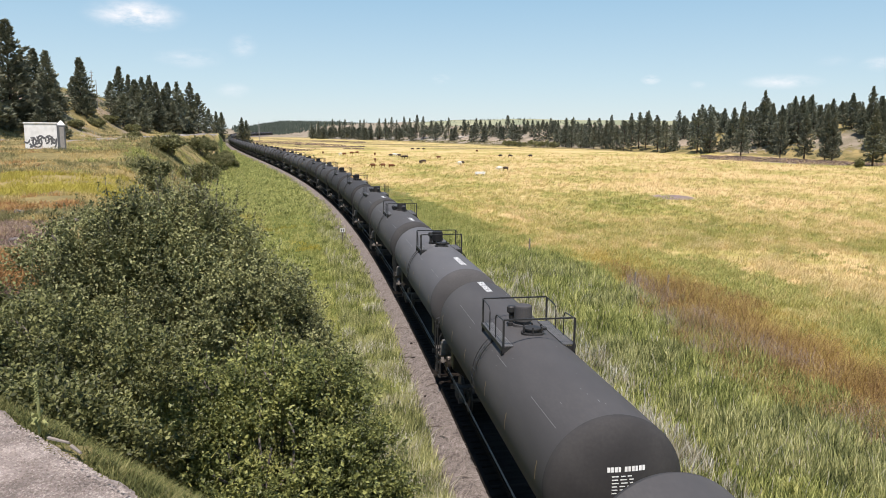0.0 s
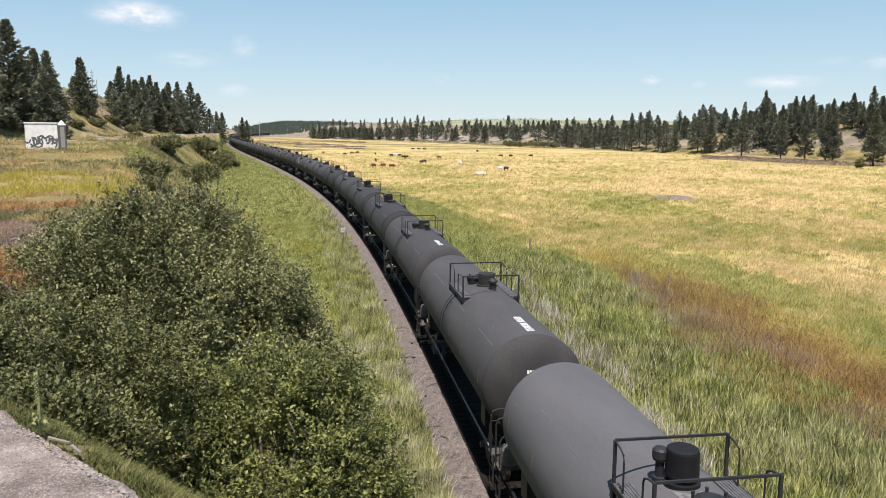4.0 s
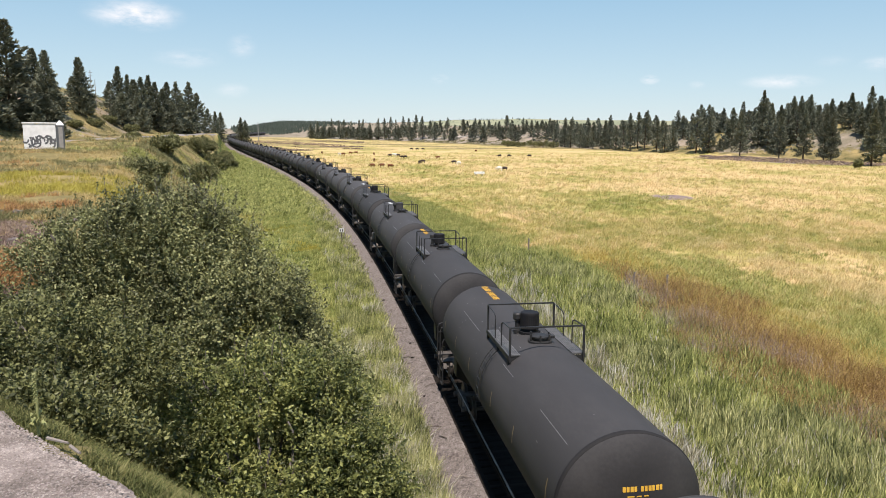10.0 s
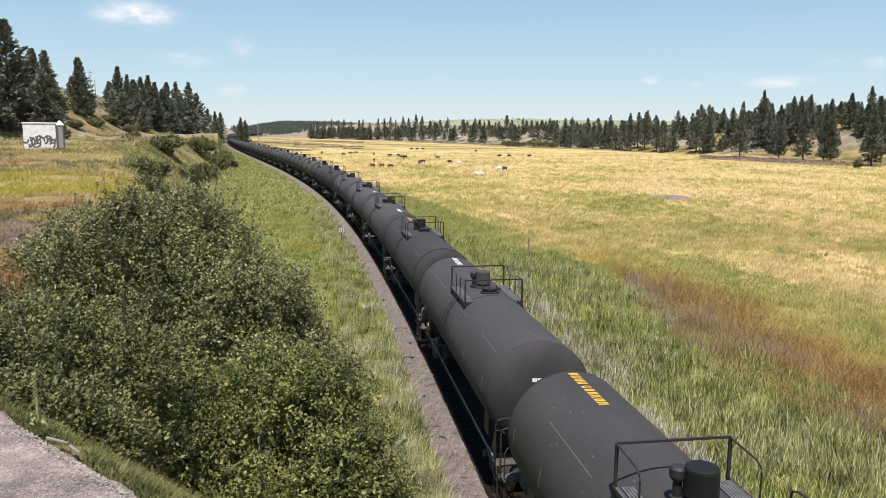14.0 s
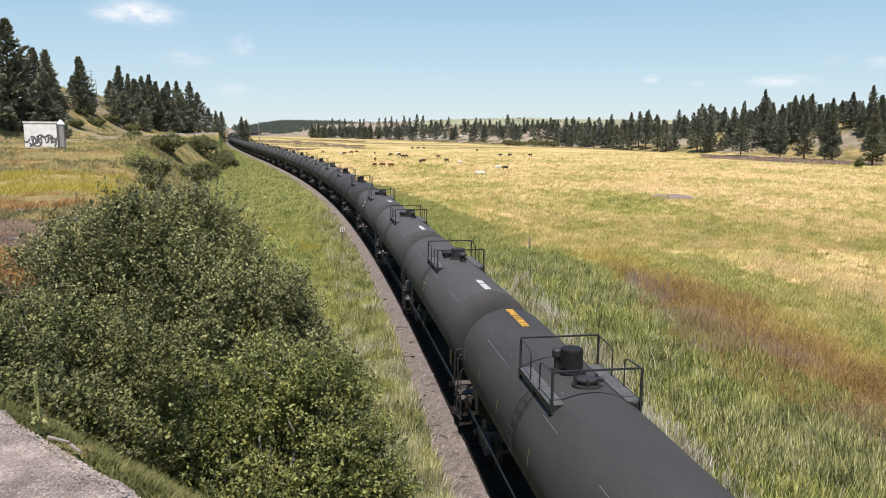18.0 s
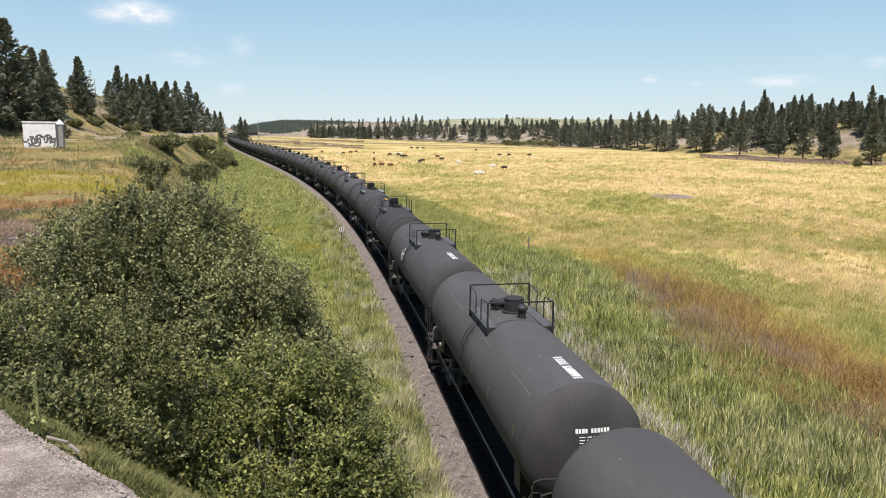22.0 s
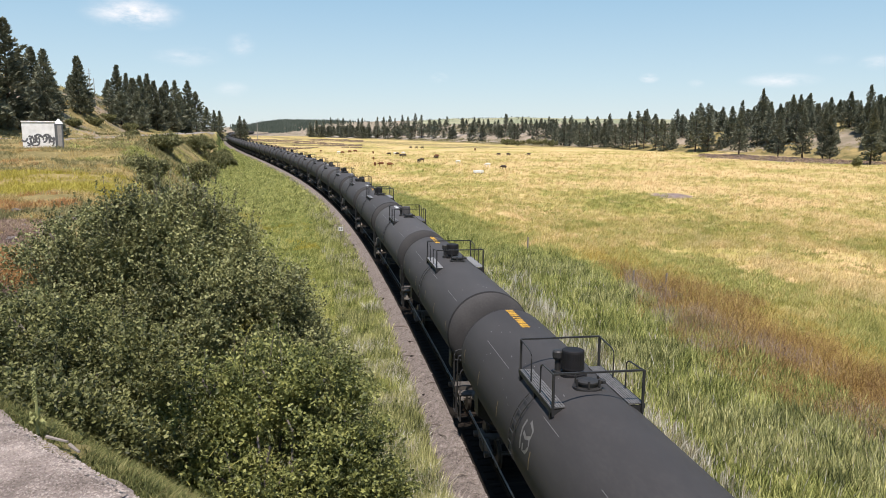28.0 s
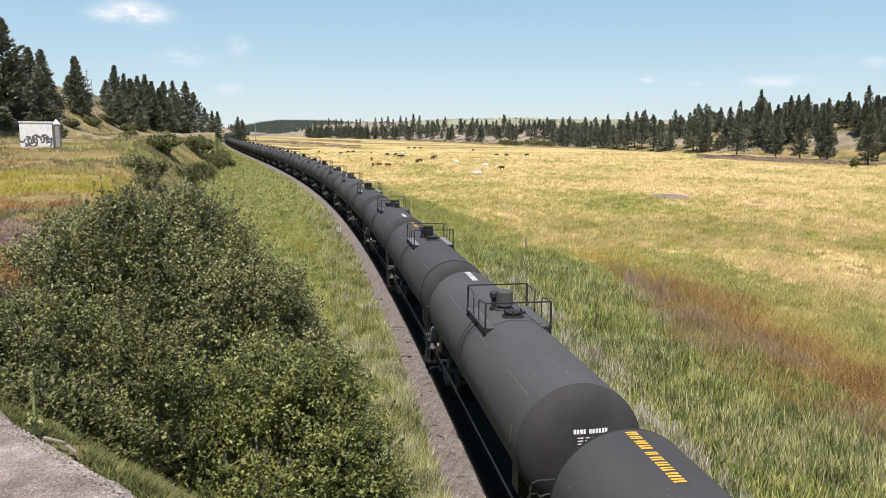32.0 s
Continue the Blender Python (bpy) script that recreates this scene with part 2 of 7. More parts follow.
def turned(bm, profile, seg=24, axis="Z", at=(0, 0, 0)):
    """A turned shape: profile of (radius, height) from end to end; closed where the radius is 0."""
    at = Vector(at)

    def place(r, h, a):
        c, s = r * math.cos(a), r * math.sin(a)
        return at + (Vector((c, s, h)) if axis == "Z" else Vector((c, h, s)) if axis == "Y" else Vector((h, c, s)))

    rings = []
    for r, h in profile:
        rings.append([bm.verts.new(place(0, h, 0))] if r < 1e-6 else [bm.verts.new(place(r, h, k * math.tau / seg)) for k in range(seg)])
    for p0, p1 in zip(rings, rings[1:]):
        for k in range(seg):
            a, b = p0[k % len(p0)], p0[(k + 1) % len(p0)]
            c, d = p1[(k + 1) % len(p1)], p1[k % len(p1)]
            vs = [a]
            for v in (b, c, d):
                if v not in vs:
                    vs.append(v)
            if len(vs) > 2:
                bm.faces.new(vs)
    bmesh.ops.recalc_face_normals(bm, faces=bm.faces)


# ---- the track's line: heading and place along its length ----
TRACK_S = np.arange(-320.0, 1560.0, 1.0)
_bend = np.interp(TRACK_S, [-320, -10, 0, 30, 60, 100, 150, 200, 260, 330, 420, 620, 1200, 1560],
                  [0, 0, -.00056, -.00080, -.00101, -.00102, -.00071, -.00040, -.00011, .00008, .00014, .00018, .0003, .0003])
_head = np.cumsum(_bend)
_head += -0.1463 - _head[320]
TRACK_X, TRACK_Y = np.cumsum(np.sin(_head)), np.cumsum(np.cos(_head))
TRACK_X += 4.729 - TRACK_X[320]
TRACK_Y += 10.0 - TRACK_Y[320]


def on_track(s, u=0.0, z=0.0):
    """The place at s metres along the track and u metres to its right."""
    x, y, h = (np.interp(s, TRACK_S, a) for a in (TRACK_X, TRACK_Y, _head))
    return Vector((x + u * math.cos(h), y - u * math.sin(h), z))


def track_pose(s, reach=6.4):
    """The pose of a vehicle whose bogies stand on the track at s - reach and s + reach; its y points along the track."""
    a, b = on_track(s - reach), on_track(s + reach)
    return Matrix.Translation((a + b) / 2) @ Matrix.Rotation(-math.atan2(b.x - a.x, b.y - a.y), 4, "Z")


def track_x(y):
    return np.interp(y, TRACK_Y, TRACK_X)


# ---- the lie of the land ----
def ramp(v, a, b):
    t = np.clip((v - a) / (b - a), 0, 1)
    return t * t * (3 - 2 * t)


def rolling(x, y, size, seed=0.0):
    """Cheap smooth undulation between about -1 and 1."""
    a, b = x / size, y / size
    return (np.sin(a * 1.7 + b * 0.9 + seed) + np.sin(a * -1.1 + b * 1.9 + seed * 2.3) + np.sin(a * 2.9 + b * 2.3 + seed * 0.7) * 0.5 + np.sin(a * 4.7 - b * 3.9 + seed) * 0.3) / 2.8


def land(x, y):
    """The height of the ground at x, y (arrays or numbers); the top of the rails is at 0."""
    x, y = np.asarray(x, dtype=float), np.asarray(y, dtype=float)
    u = x - track_x(y)
    # marsh and meadow
    z = -0.85 - 0.65 * ramp(u, 2.5, 7.0) - 0.15 * ramp(-u, 3.0, 7.0)
    z = z + 0.12 * rolling(x, y, 9.0, 1.0) * ramp(np.abs(u), 3.5, 8)
    # bench with the road to the left, reached by a bank
    bench = np.interp(y, [-50, 30, 55, 78, 300, 420, 600, 900], [6.4, 6.9, 7.7, 8.65, 8.7, 8.4, 5.0, 1.0])
    toe = np.interp(y, [0, 60, 95, 157, 230, 300, 400, 600], [-9, -12, -14, -17, -15, -11, -7, -5])
    top = 1.6 * rolling(x, y, 8.0, 2.0) + np.interp(y, [0, 30, 60, 110, 157, 230, 300, 400, 600], [-16, -17.5, -22, -29.5, -36, -29, -19.5, -11.5, -11])
    z = z + (bench + 1.0) * ramp(-u, -toe, -top)
    z = z + (0.45 * rolling(x, y, 7.0, 3.0) + 0.22 * rolling(x, y, 2.6, 1.0)) * ramp(-u, 12, 22)
    # wooded hill behind the road
    foot = np.interp(y, [-50, 60, 150, 230, 300, 400, 600, 1000], [-110, -95, -50, -39, -29, -15, -13, -13])
    crest = np.interp(y, [-50, 60, 150, 215, 300, 400, 600, 1000], [12, 13, 14, 15.5, 12, 8, 5, 2])
    z = z + crest * ramp(foot - u, 0, 30) + 6 * ramp(foot - u, 30, 120) + (1.0 * rolling(x, y, 17, 5) + 0.7 * rolling(x, y, 6, 2)) * ramp(foot - u, 3, 25)
    # rise on the far side of the meadow
    far = np.interp(y, [-200, 200, 250, 336, 511, 836, 1500, 3000], [235, 225, 205, 172, 95, -45, -330, -900])
    z = z + 17 * ramp(x - far, 0, 130) + 10 * ramp(x - far, 300, 900) + 1.5 * rolling(x, y, 30, 7) * ramp(x - far, 5, 60)
    z = z + 9 * ramp(x - far, 2, 38) * (1 - ramp(y, 420, 560))
    z = z + (16 * ramp(x, -520, -250) + 7 * ramp(x, -200, 60) * (1 - ramp(x, 150, 380)) - 7) * ramp(y, 1250, 2000) + 2.5 * rolling(x, y, 210, 2) * ramp(y, 1000, 1600)
    # embankment of the road on which the camera stands; the track passes through a gap in it
    bank = 9.42 - np.clip((y - 0.83 * (-1.4 - x)) - 3.4, 0, 99) * 0.68
    gap = ramp(-u, 3.4, 5.2)
    back = ramp(y, -26, -15)
    z = np.maximum(z, z + (np.maximum(bank, z) - z) * gap * back)
    return z


def gz(x, y):
    return float(land(x, y))
# ---- ground ----
def plant_colours(nt, position):
    """Colours of the meadow's grass over the plan: straw gold with green drifts. Returns the colour socket."""
    big = nt.nodes.new("ShaderNodeTexNoise")
    big.inputs["Scale"].default_value = 0.04
    big.inputs["Detail"].default_value = 5
    big.inputs["Roughness"].default_value = 0.6
    squeeze = nt.nodes.new("ShaderNodeMapping")
    squeeze.inputs["Scale"].default_value = (1.15, 0.75, 0.0)
    squeeze.inputs["Rotation"].default_value = (0, 0, -0.25)
    nt.links.new(position, squeeze.inputs["Vector"])
    nt.links.new(squeeze.outputs[0], big.inputs["Vector"])
    small = nt.nodes.new("ShaderNodeTexNoise")
    small.inputs["Scale"].default_value = 0.36
    small.inputs["Detail"].default_value = 4
    nt.links.new(squeeze.outputs[0], small.inputs["Vector"])
    s = nt.nodes.new("ShaderNodeMath")
    s.operation = "MULTIPLY_ADD"
    nt.links.new(small.outputs["Fac"], s.inputs[0])
    s.inputs[1].default_value = 0.72
    nt.links.new(big.outputs["Fac"], s.inputs[2])
    # drier, and so paler, away from the marsh
    away = nt.nodes.new("ShaderNodeVectorMath")
    away.operation = "DOT_PRODUCT"
    away.inputs[1].default_value = (0.973, 0.229, 0.0)
    nt.links.new(position, away.inputs[0])
    dry = nt.nodes.new("ShaderNodeMapRange")
    dry.inputs["From Min"].default_value, dry.inputs["From Max"].default_value = 14.0, 90.0
    dry.inputs["To Min"].default_value, dry.inputs["To Max"].default_value = -0.085, 0.07
    nt.links.new(away.outputs["Value"], dry.inputs["Value"])
    deep = nt.nodes.new("ShaderNodeSeparateXYZ")
    nt.links.new(position, deep.inputs[0])
    dry_far = nt.nodes.new("ShaderNodeMapRange")
    dry_far.inputs["From Min"].default_value, dry_far.inputs["From Max"].default_value = 90.0, 230.0
    dry_far.inputs["To Min"].default_value, dry_far.inputs["To Max"].default_value = -0.085, 0.06
    nt.links.new(deep.outputs["Y"], dry_far.inputs["Value"])
    driest = nt.nodes.new("ShaderNodeMath")
    driest.operation = "MAXIMUM"
    nt.links.new(dry.outputs[0], driest.inputs[0])
    nt.links.new(dry_far.outputs[0], driest.inputs[1])
    total = nt.nodes.new("ShaderNodeMath")
    total.operation = "ADD"
    nt.links.new(s.outputs[0], total.inputs[0])
    nt.links.new(driest.outputs[0], total.inputs[1])
    s = total
    r = nt.nodes.new("ShaderNodeValToRGB")
    e = r.color_ramp.elements
    e[0].position, e[0].color = 0.64, (0.19, 0.195, 0.046, 1)
    e[1].position, e[1].color = 1.04, (0.54, 0.395, 0.19, 1)
    for p, c in ((0.77, (0.30, 0.268, 0.076, 1)), (0.90, (0.43, 0.34, 0.13, 1))):
        x = e.new(p)
        x.color = c
    nt.links.new(s.outputs[0], r.inputs["Fac"])
    return r.outputs[0]


def ground_material():
    m = bpy.data.materials.new("ground_cover")
    m.use_nodes = True
    nt = m.node_tree
    b = nt.nodes["Principled BSDF"]
    b.inputs["Roughness"].default_value = 0.95
    b.inputs["Specular IOR Level"].default_value = 0.1
    pos = nt.nodes.new("ShaderNodeNewGeometry").outputs["Position"]
    cover = nt.nodes.new("ShaderNodeVertexColor")
    cover.layer_name = "cover"
    sep = nt.nodes.new("ShaderNodeSeparateColor")
    nt.links.new(cover.outputs["Color"], sep.inputs[0])
    cover2 = nt.nodes.new("ShaderNodeVertexColor")
    cover2.layer_name = "bare"
    sep2 = nt.nodes.new("ShaderNodeSeparateColor")
    nt.links.new(cover2.outputs["Color"], sep2.inputs[0])

    def two(scale, a, c, detail=6):
        n = nt.nodes.new("ShaderNodeTexNoise")
        n.inputs["Scale"].default_value = scale
        n.inputs["Detail"].default_value = detail
        nt.links.new(pos, n.inputs["Vector"])
        r = nt.nodes.new("ShaderNodeValToRGB")
        r.color_ramp.elements[0].position, r.color_ramp.elements[0].color = 0.36, (*a, 1)
        r.color_ramp.elements[1].position, r.color_ramp.elements[1].color = 0.66, (*c, 1)
        nt.links.new(n.outputs["Fac"], r.inputs["Fac"])
        return r.outputs[0], n.outputs["Fac"]

    col = plant_colours(nt, pos)
    frayed = nt.nodes.new("ShaderNodeTexNoise")
    frayed.inputs["Scale"].default_value = 0.35
    frayed.inputs["Detail"].default_value = 5
    nt.links.new(pos, frayed.inputs["Vector"])
    for channel, (scale, a, c) in zip((sep.outputs["Red"], sep.outputs["Green"], sep.outputs["Blue"], sep2.outputs["Red"], sep2.outputs["Green"], sep2.outputs["Blue"]), (
            (0.45, (0.055, 0.075, 0.018), (0.135, 0.155, 0.04)),     # marsh green
            (0.16, (0.125, 0.11, 0.045), (0.33, 0.25, 0.11)),         # dry bench and hillside
            (1.1, (0.20, 0.18, 0.165), (0.30, 0.275, 0.26)),         # road
            (0.08, (0.165, 0.145, 0.095), (0.34, 0.275, 0.215)),       # scrub and rock on the far rise
            (0.9, (0.17, 0.125, 0.115), (0.27, 0.21, 0.19)),        # bare dried mud
            (0.01, (0.21, 0.225, 0.14), (0.31, 0.30, 0.19)))):         # pale far hill, greyed by aerial haze put into its colour
        over, _ = two(scale, a, c)
        edge = nt.nodes.new("ShaderNodeMath")
        edge.operation = "ADD"
        nt.links.new(channel, edge.inputs[0])
        nt.links.new(frayed.outputs["Fac"], edge.inputs[1])
        sharp = nt.nodes.new("ShaderNodeMapRange")
        sharp.interpolation_type = "SMOOTHSTEP"
        sharp.inputs["From Min"].default_value = 0.9
        sharp.inputs["From Max"].default_value = 1.1
        nt.links.new(edge.outputs[0], sharp.inputs["Value"])
        mix = nt.nodes.new("ShaderNodeMix")
        mix.data_type = "RGBA"
        nt.links.new(sharp.outputs[0], mix.inputs["Factor"])
        nt.links.new(col, mix.inputs["A"])
        nt.links.new(over, mix.inputs["B"])
        col = mix.outputs["Result"]
    fine = nt.nodes.new("ShaderNodeTexNoise")
    fine.inputs["Scale"].default_value = 3.0
    fine.inputs["Detail"].default_value = 8
    nt.links.new(pos, fine.inputs["Vector"])
    shade = nt.nodes.new("ShaderNodeMix")
    shade.data_type, shade.blend_type = "RGBA", "OVERLAY"
    shade.inputs["Factor"].default_value = 0.55
    nt.links.new(col, shade.inputs["A"])
    nt.links.new(fine.outputs["Fac"], shade.inputs["B"])
    nt.links.new(shade.outputs["Result"], b.inputs["Base Color"])
    bp = nt.nodes.new("ShaderNodeBump")
    bp.inputs["Strength"].default_value = 0.7
    bp.inputs["Distance"].default_value = 0.25
    nt.links.new(fine.outputs["Fac"], bp.inputs["Height"])
    nt.links.new(bp.outputs[0], b.inputs["Normal"])
    return m


def road_line(x, y):
    """How far a place lies from the middle of the road at the foot of the hill."""
    u = x - track_x(y)
    mid = np.interp(y, [-50, 60, 150, 230, 300, 400, 600], [-102, -87, -44, -33, -23.5, -11, -9])
    return np.abs(u - mid)


def make_ground():
    us = np.concatenate([-np.geomspace(2600, 60, 60), np.arange(-58, -14, 1.6), np.arange(-14, 14, 0.5), np.arange(14, 60, 2.0), np.geomspace(60, 2600, 60)])
    ys = np.concatenate([np.linspace(-320, -12, 30), np.arange(-10, 24, 0.6), np.arange(24, 130, 2.0), np.geomspace(130, 4400, 110)])
    yy, uu = np.meshgrid(ys, us, indexing="ij")
    xx = track_x(yy) + uu
    zz = land(xx, yy)
    nu = len(us)
    v = np.stack([xx, yy, zz], -1).reshape(-1, 3)
    i = np.arange((len(ys) - 1) * (nu - 1))
    a = (i // (nu - 1)) * nu + i % (nu - 1)
    me = mesh_of("ground", v, np.stack([a, a + 1, a + nu + 1, a + nu], -1), ground_material(), True)
    # plan of what covers the ground: marsh, dry slope, gravel
    edge_l = np.interp(yy, [0, 60, 95, 157, 230, 300, 400, 600], [12, 13, 15, 20, 17, 12, 8, 6])
    marsh = ramp(uu, -3, -1) * (1 - ramp(uu, 9 + 0.02 * yy, 17 + 0.05 * yy)) * (1 - ramp(yy, 130, 230)) + (1 - ramp(-uu, edge_l, edge_l + 7)) * ramp(-uu, 0, 2)
    far = np.interp(yy, [-200, 200, 250, 336, 511, 836, 1500, 3000], [235, 225, 205, 172, 95, -45, -330, -900])
    dry = ramp(-uu, edge_l + 1, edge_l + 8) + ramp(xx - far, -12, 10)
    dry = dry + ramp(yy, 400, 520) * (0.46 + 0.35 * rolling(xx, yy, 26, 1))
    pale_hill = 1 - ramp(yy, 1050, 1250) * ramp(xx, -150, 30)
    dry = dry * pale_hill
    high = ramp(zz, 2.5, 5.0) * (1 - ramp(yy, 30, 50))
    marsh, dry = marsh * (1 - high), np.maximum(dry, high)
    stones = ((road_line(xx, yy) < 3.2) & (yy < 360)).astype(float)
    scrub = pale_hill * ramp(xx - far, -6, 15) * ramp(yy, 420, 640) + ramp(yy, 1000, 1300) * (1 - ramp(xx, -150, 30)) + ramp(-uu, 34, 44) * ramp(yy, 130, 170) * (1 - ramp(yy, 700, 900)) * (0.54 + 0.4 * rolling(xx, yy, 14, 3))
    scrub = scrub + ramp(xx - far, 4, 14) * (1 - ramp(yy, 400, 600)) * (0.5 + 0.45 * rolling(xx, yy, 19, 6))
    mud = 1.25 * np.exp(-((xx - far + 26) / 21) ** 4) * ramp(yy, 280, 300) * (1 - ramp(yy, 385, 425)) * ramp(xx / np.maximum(yy, 1), 0.322, 0.34) + 1.2 * np.exp(-((xx - 44) / 4.5) ** 2 - ((yy - 147) / 7) ** 2)
    for layer, planes in (("cover", (marsh, dry, stones)), ("bare", (scrub, mud, 1 - pale_hill))):
        col = np.stack([np.clip(q, 0, 1) for q in planes] + [np.ones_like(uu)], -1).reshape(-1, 4).astype(np.float32)
        at = me.color_attributes.new(layer, "FLOAT_COLOR", "POINT")
        at.data.foreach_set("color", col.ravel())
    tagged(new("ground", me), "grassy valley floor with dry hillsides", "ground", kind="structure")


make_ground()


# ---- track: ballast, sleepers, rails ----
def sweep(name, section, s0, s1, step, material, smooth=False):
    """A profile of (u, z) points swept along the track."""
    ss = np.arange(s0, s1 + step, step)
    k = len(section)
    v = np.array([on_track(s, u, z) for s in ss for u, z in section])
    f = []
    for i in range(len(ss) - 1):
        for j in range(k - 1):
            f.append((i * k + j, i * k + j + 1, (i + 1) * k + j + 1, (i + 1) * k + j))
    return mesh_of(name, v, f, material, smooth)


bed = tagged(new("ballast", sweep("ballast", [(-4.2, -1.5), (-3.1, -0.75), (-2.3, -0.5), (-1.75, -0.24), (0, -0.21), (1.75, -0.24), (2.4, -0.55), (3.8, -1.6)],
                                  -300, 1500, 4.0, M_BALLAST, True)), "grey-brown crushed stone track bed", "ballast", kind="structure")
RAIL = [(-0.066, -0.172), (-0.066, -0.160), (-0.012, -0.14), (-0.010, -0.045), (-0.035, -0.035), (-0.035, -0.006), (-0.028, 0.0)]
RAIL = RAIL + [(-u, z) for u, z in RAIL[::-1]] + [RAIL[0]]
for side in (-1, 1):
    rail = tagged(new("rail", sweep("rail", [(side * 0.755 + u, z) for u, z in RAIL], -300, 1500, 5.0, M_RAIL)),
                  "steel rail with a worn shiny head", "rail", "rails of the track", "structure")
    head = new("rail_head", sweep("rail_head", [(side * 0.755 - 0.012, 0.003), (side * 0.755 + 0.016, 0.003)], -300, 1500, 5.0, M_RAILTOP))
    head.parent = rail


# near-black strip of train shade painted on the ballast; sleepers between the rails
new("stained_ballast", sweep("stained_ballast", [(-1.42, -0.226), (-1.2, -0.222), (0, -0.204), (1.2, -0.226)], -300, 1500, 4.0, M_TRAIN_SHADE, True)).parent = bed
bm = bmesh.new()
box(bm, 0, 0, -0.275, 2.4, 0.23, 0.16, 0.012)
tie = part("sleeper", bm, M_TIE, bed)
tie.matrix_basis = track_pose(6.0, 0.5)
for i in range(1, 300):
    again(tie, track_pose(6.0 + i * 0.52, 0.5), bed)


# ---- gravel shoulder on which the camera stands ----
def chips(n, place, size, material, name, seed, parent=None, flat=0.6):
    """Loose broken stones: n four-cornered lumps; place(rng, n) gives where they lie."""
    rng = np.random.default_rng(seed)
    c = place(rng, n)
    r = size * rng.uniform(0.5, 1.4, (n, 1))
    base = np.array([(1, 0, 0.1), (-0.4, 0.9, 0.0), (-0.5, -0.8, 0.1), (0.1, 0.1, 1.0), (0.4, 0.6, 0.7)])
    v = base[None] * (1 + rng.normal(0, 0.22, (n, 5, 3)))
    a = rng.uniform(0, math.tau, n)
    ca, sa = np.cos(a)[:, None], np.sin(a)[:, None]
    v = np.stack([v[..., 0] * ca - v[..., 1] * sa, v[..., 0] * sa + v[..., 1] * ca, v[..., 2] * flat], -1) * r[:, None] + c[:, None]
    tris = np.array([(0, 1, 4), (0, 4, 3), (1, 2, 3), (1, 3, 4), (2, 0, 3)])
    f = (np.arange(n) * 5)[:, None, None] + tris[None]
    ob = new(name, mesh_of(name, v.reshape(-1, 3), f.reshape(-1, 3), material))
    ob.parent = parent
    ob["kind"] = "stuff"
    return ob


M_GRAVEL = mat("road_gravel", [(0.155, 0.124, 0.107), (0.24, 0.197, 0.173), (0.335, 0.285, 0.252)], 0.95, 6, 70, 0.8, bump_scale=0.02, world=True)
M_CHIP = mat("gravel_chip", [(0.15, 0.123, 0.106), (0.26, 0.216, 0.19), (0.40, 0.345, 0.305)], 0.9, 6, 40, 0.2, island=0.8, world=True)


def shoulder():
    xs, ts = np.linspace(-9, 1.4, 90), np.concatenate([np.linspace(-16, -4.2, 10), np.linspace(-4, 0, 40)])
    v, f = [], []
    for i, x in enumerate(xs):
        for t in ts:
            y = 3.22 + 0.845 * (-1.4 - x) + t + (0.05 * math.sin(x * 7) + 0.04 * math.sin(x * 17 + 1)) * (t > -0.01)
            y = max(y, -13.0 + 0.02 * t)
            v.append((x, y, 9.46 + 0.004 * math.sin(x * 3 + t * 2) + 0.002 * math.sin(x * 9 - t * 5) - 0.045 * (t > -0.01)))
    n = len(ts)
    for i in range(len(xs) - 1):
        for j in range(n - 1):
            f.append((i * n + j, (i + 1) * n + j, (i + 1) * n + j + 1, i * n + j + 1))
    ob = tagged(new("gravel_shoulder", mesh_of("gravel_shoulder", v, f, M_GRAVEL, True)), "pale grey gravel shoulder of the road", "gravel", kind="structure")

    def place(rng, n):
        x = rng.uniform(-3.3, -0.5, n)
        t = -0.03 - 1.9 * rng.uniform(0, 1, n) ** 1.2
        return np.stack([x, 3.22 + 0.845 * (-1.4 - x) + t, 9.461 + 0.004 * np.sin(x * 3 + t * 2)], -1)

    chips(50000, place, 0.0064, M_CHIP, "gravel_chips", 5, ob)


shoulder()


def ballast_place(rng, n):
    s = 1 / rng.uniform(1 / 90.0, 1 / 18.0, n) - 12
    u = rng.uniform(-3.3, -1.42, n)
    x, y, h = (np.interp(s, TRACK_S, a) for a in (TRACK_X, TRACK_Y, _head))
    z = np.interp(u, [-4.2, -3.1, -2.3, -1.75, 0], [-1.5, -0.75, -0.5, -0.24, -0.21])
    return np.stack([x + u * np.cos(h), y - u * np.sin(h), z + 0.005], -1)


chips(36000, ballast_place, 0.029, M_STONE, "ballast_stones", 6, bed)
chips(1500, ballast_place, 0.06, M_STONE, "large_ballast_stones", 7, bed)
# ---- tank cars ----
CAR = 18.1          # from coupler to coupler
RADIUS, AXIS = 1.63, 3.21
HEAD = 0.58         # depth of its dished heads
HALF = 8.15         # half the tank's length over its heads


def on_tank(a, y, off=0.0):
    """A place on the tank's shell: a degrees to the right of its top, y along it."""
    r = RADIUS + off
    return Vector((r * math.sin(radians(a)), y, AXIS + r * math.cos(radians(a))))


def tank_shell(seg):
    """The straight jacket; close rings at its ends keep it flat up to the heads."""
    bm = bmesh.new()
    cyl = HALF - HEAD
    turned(bm, [(RADIUS, y) for y in (-cyl, -cyl + 0.03, -cyl + 0.5, 0.0, cyl - 0.5, cyl - 0.03, cyl)], seg, "Y", (0, 0, AXIS))
    return bm


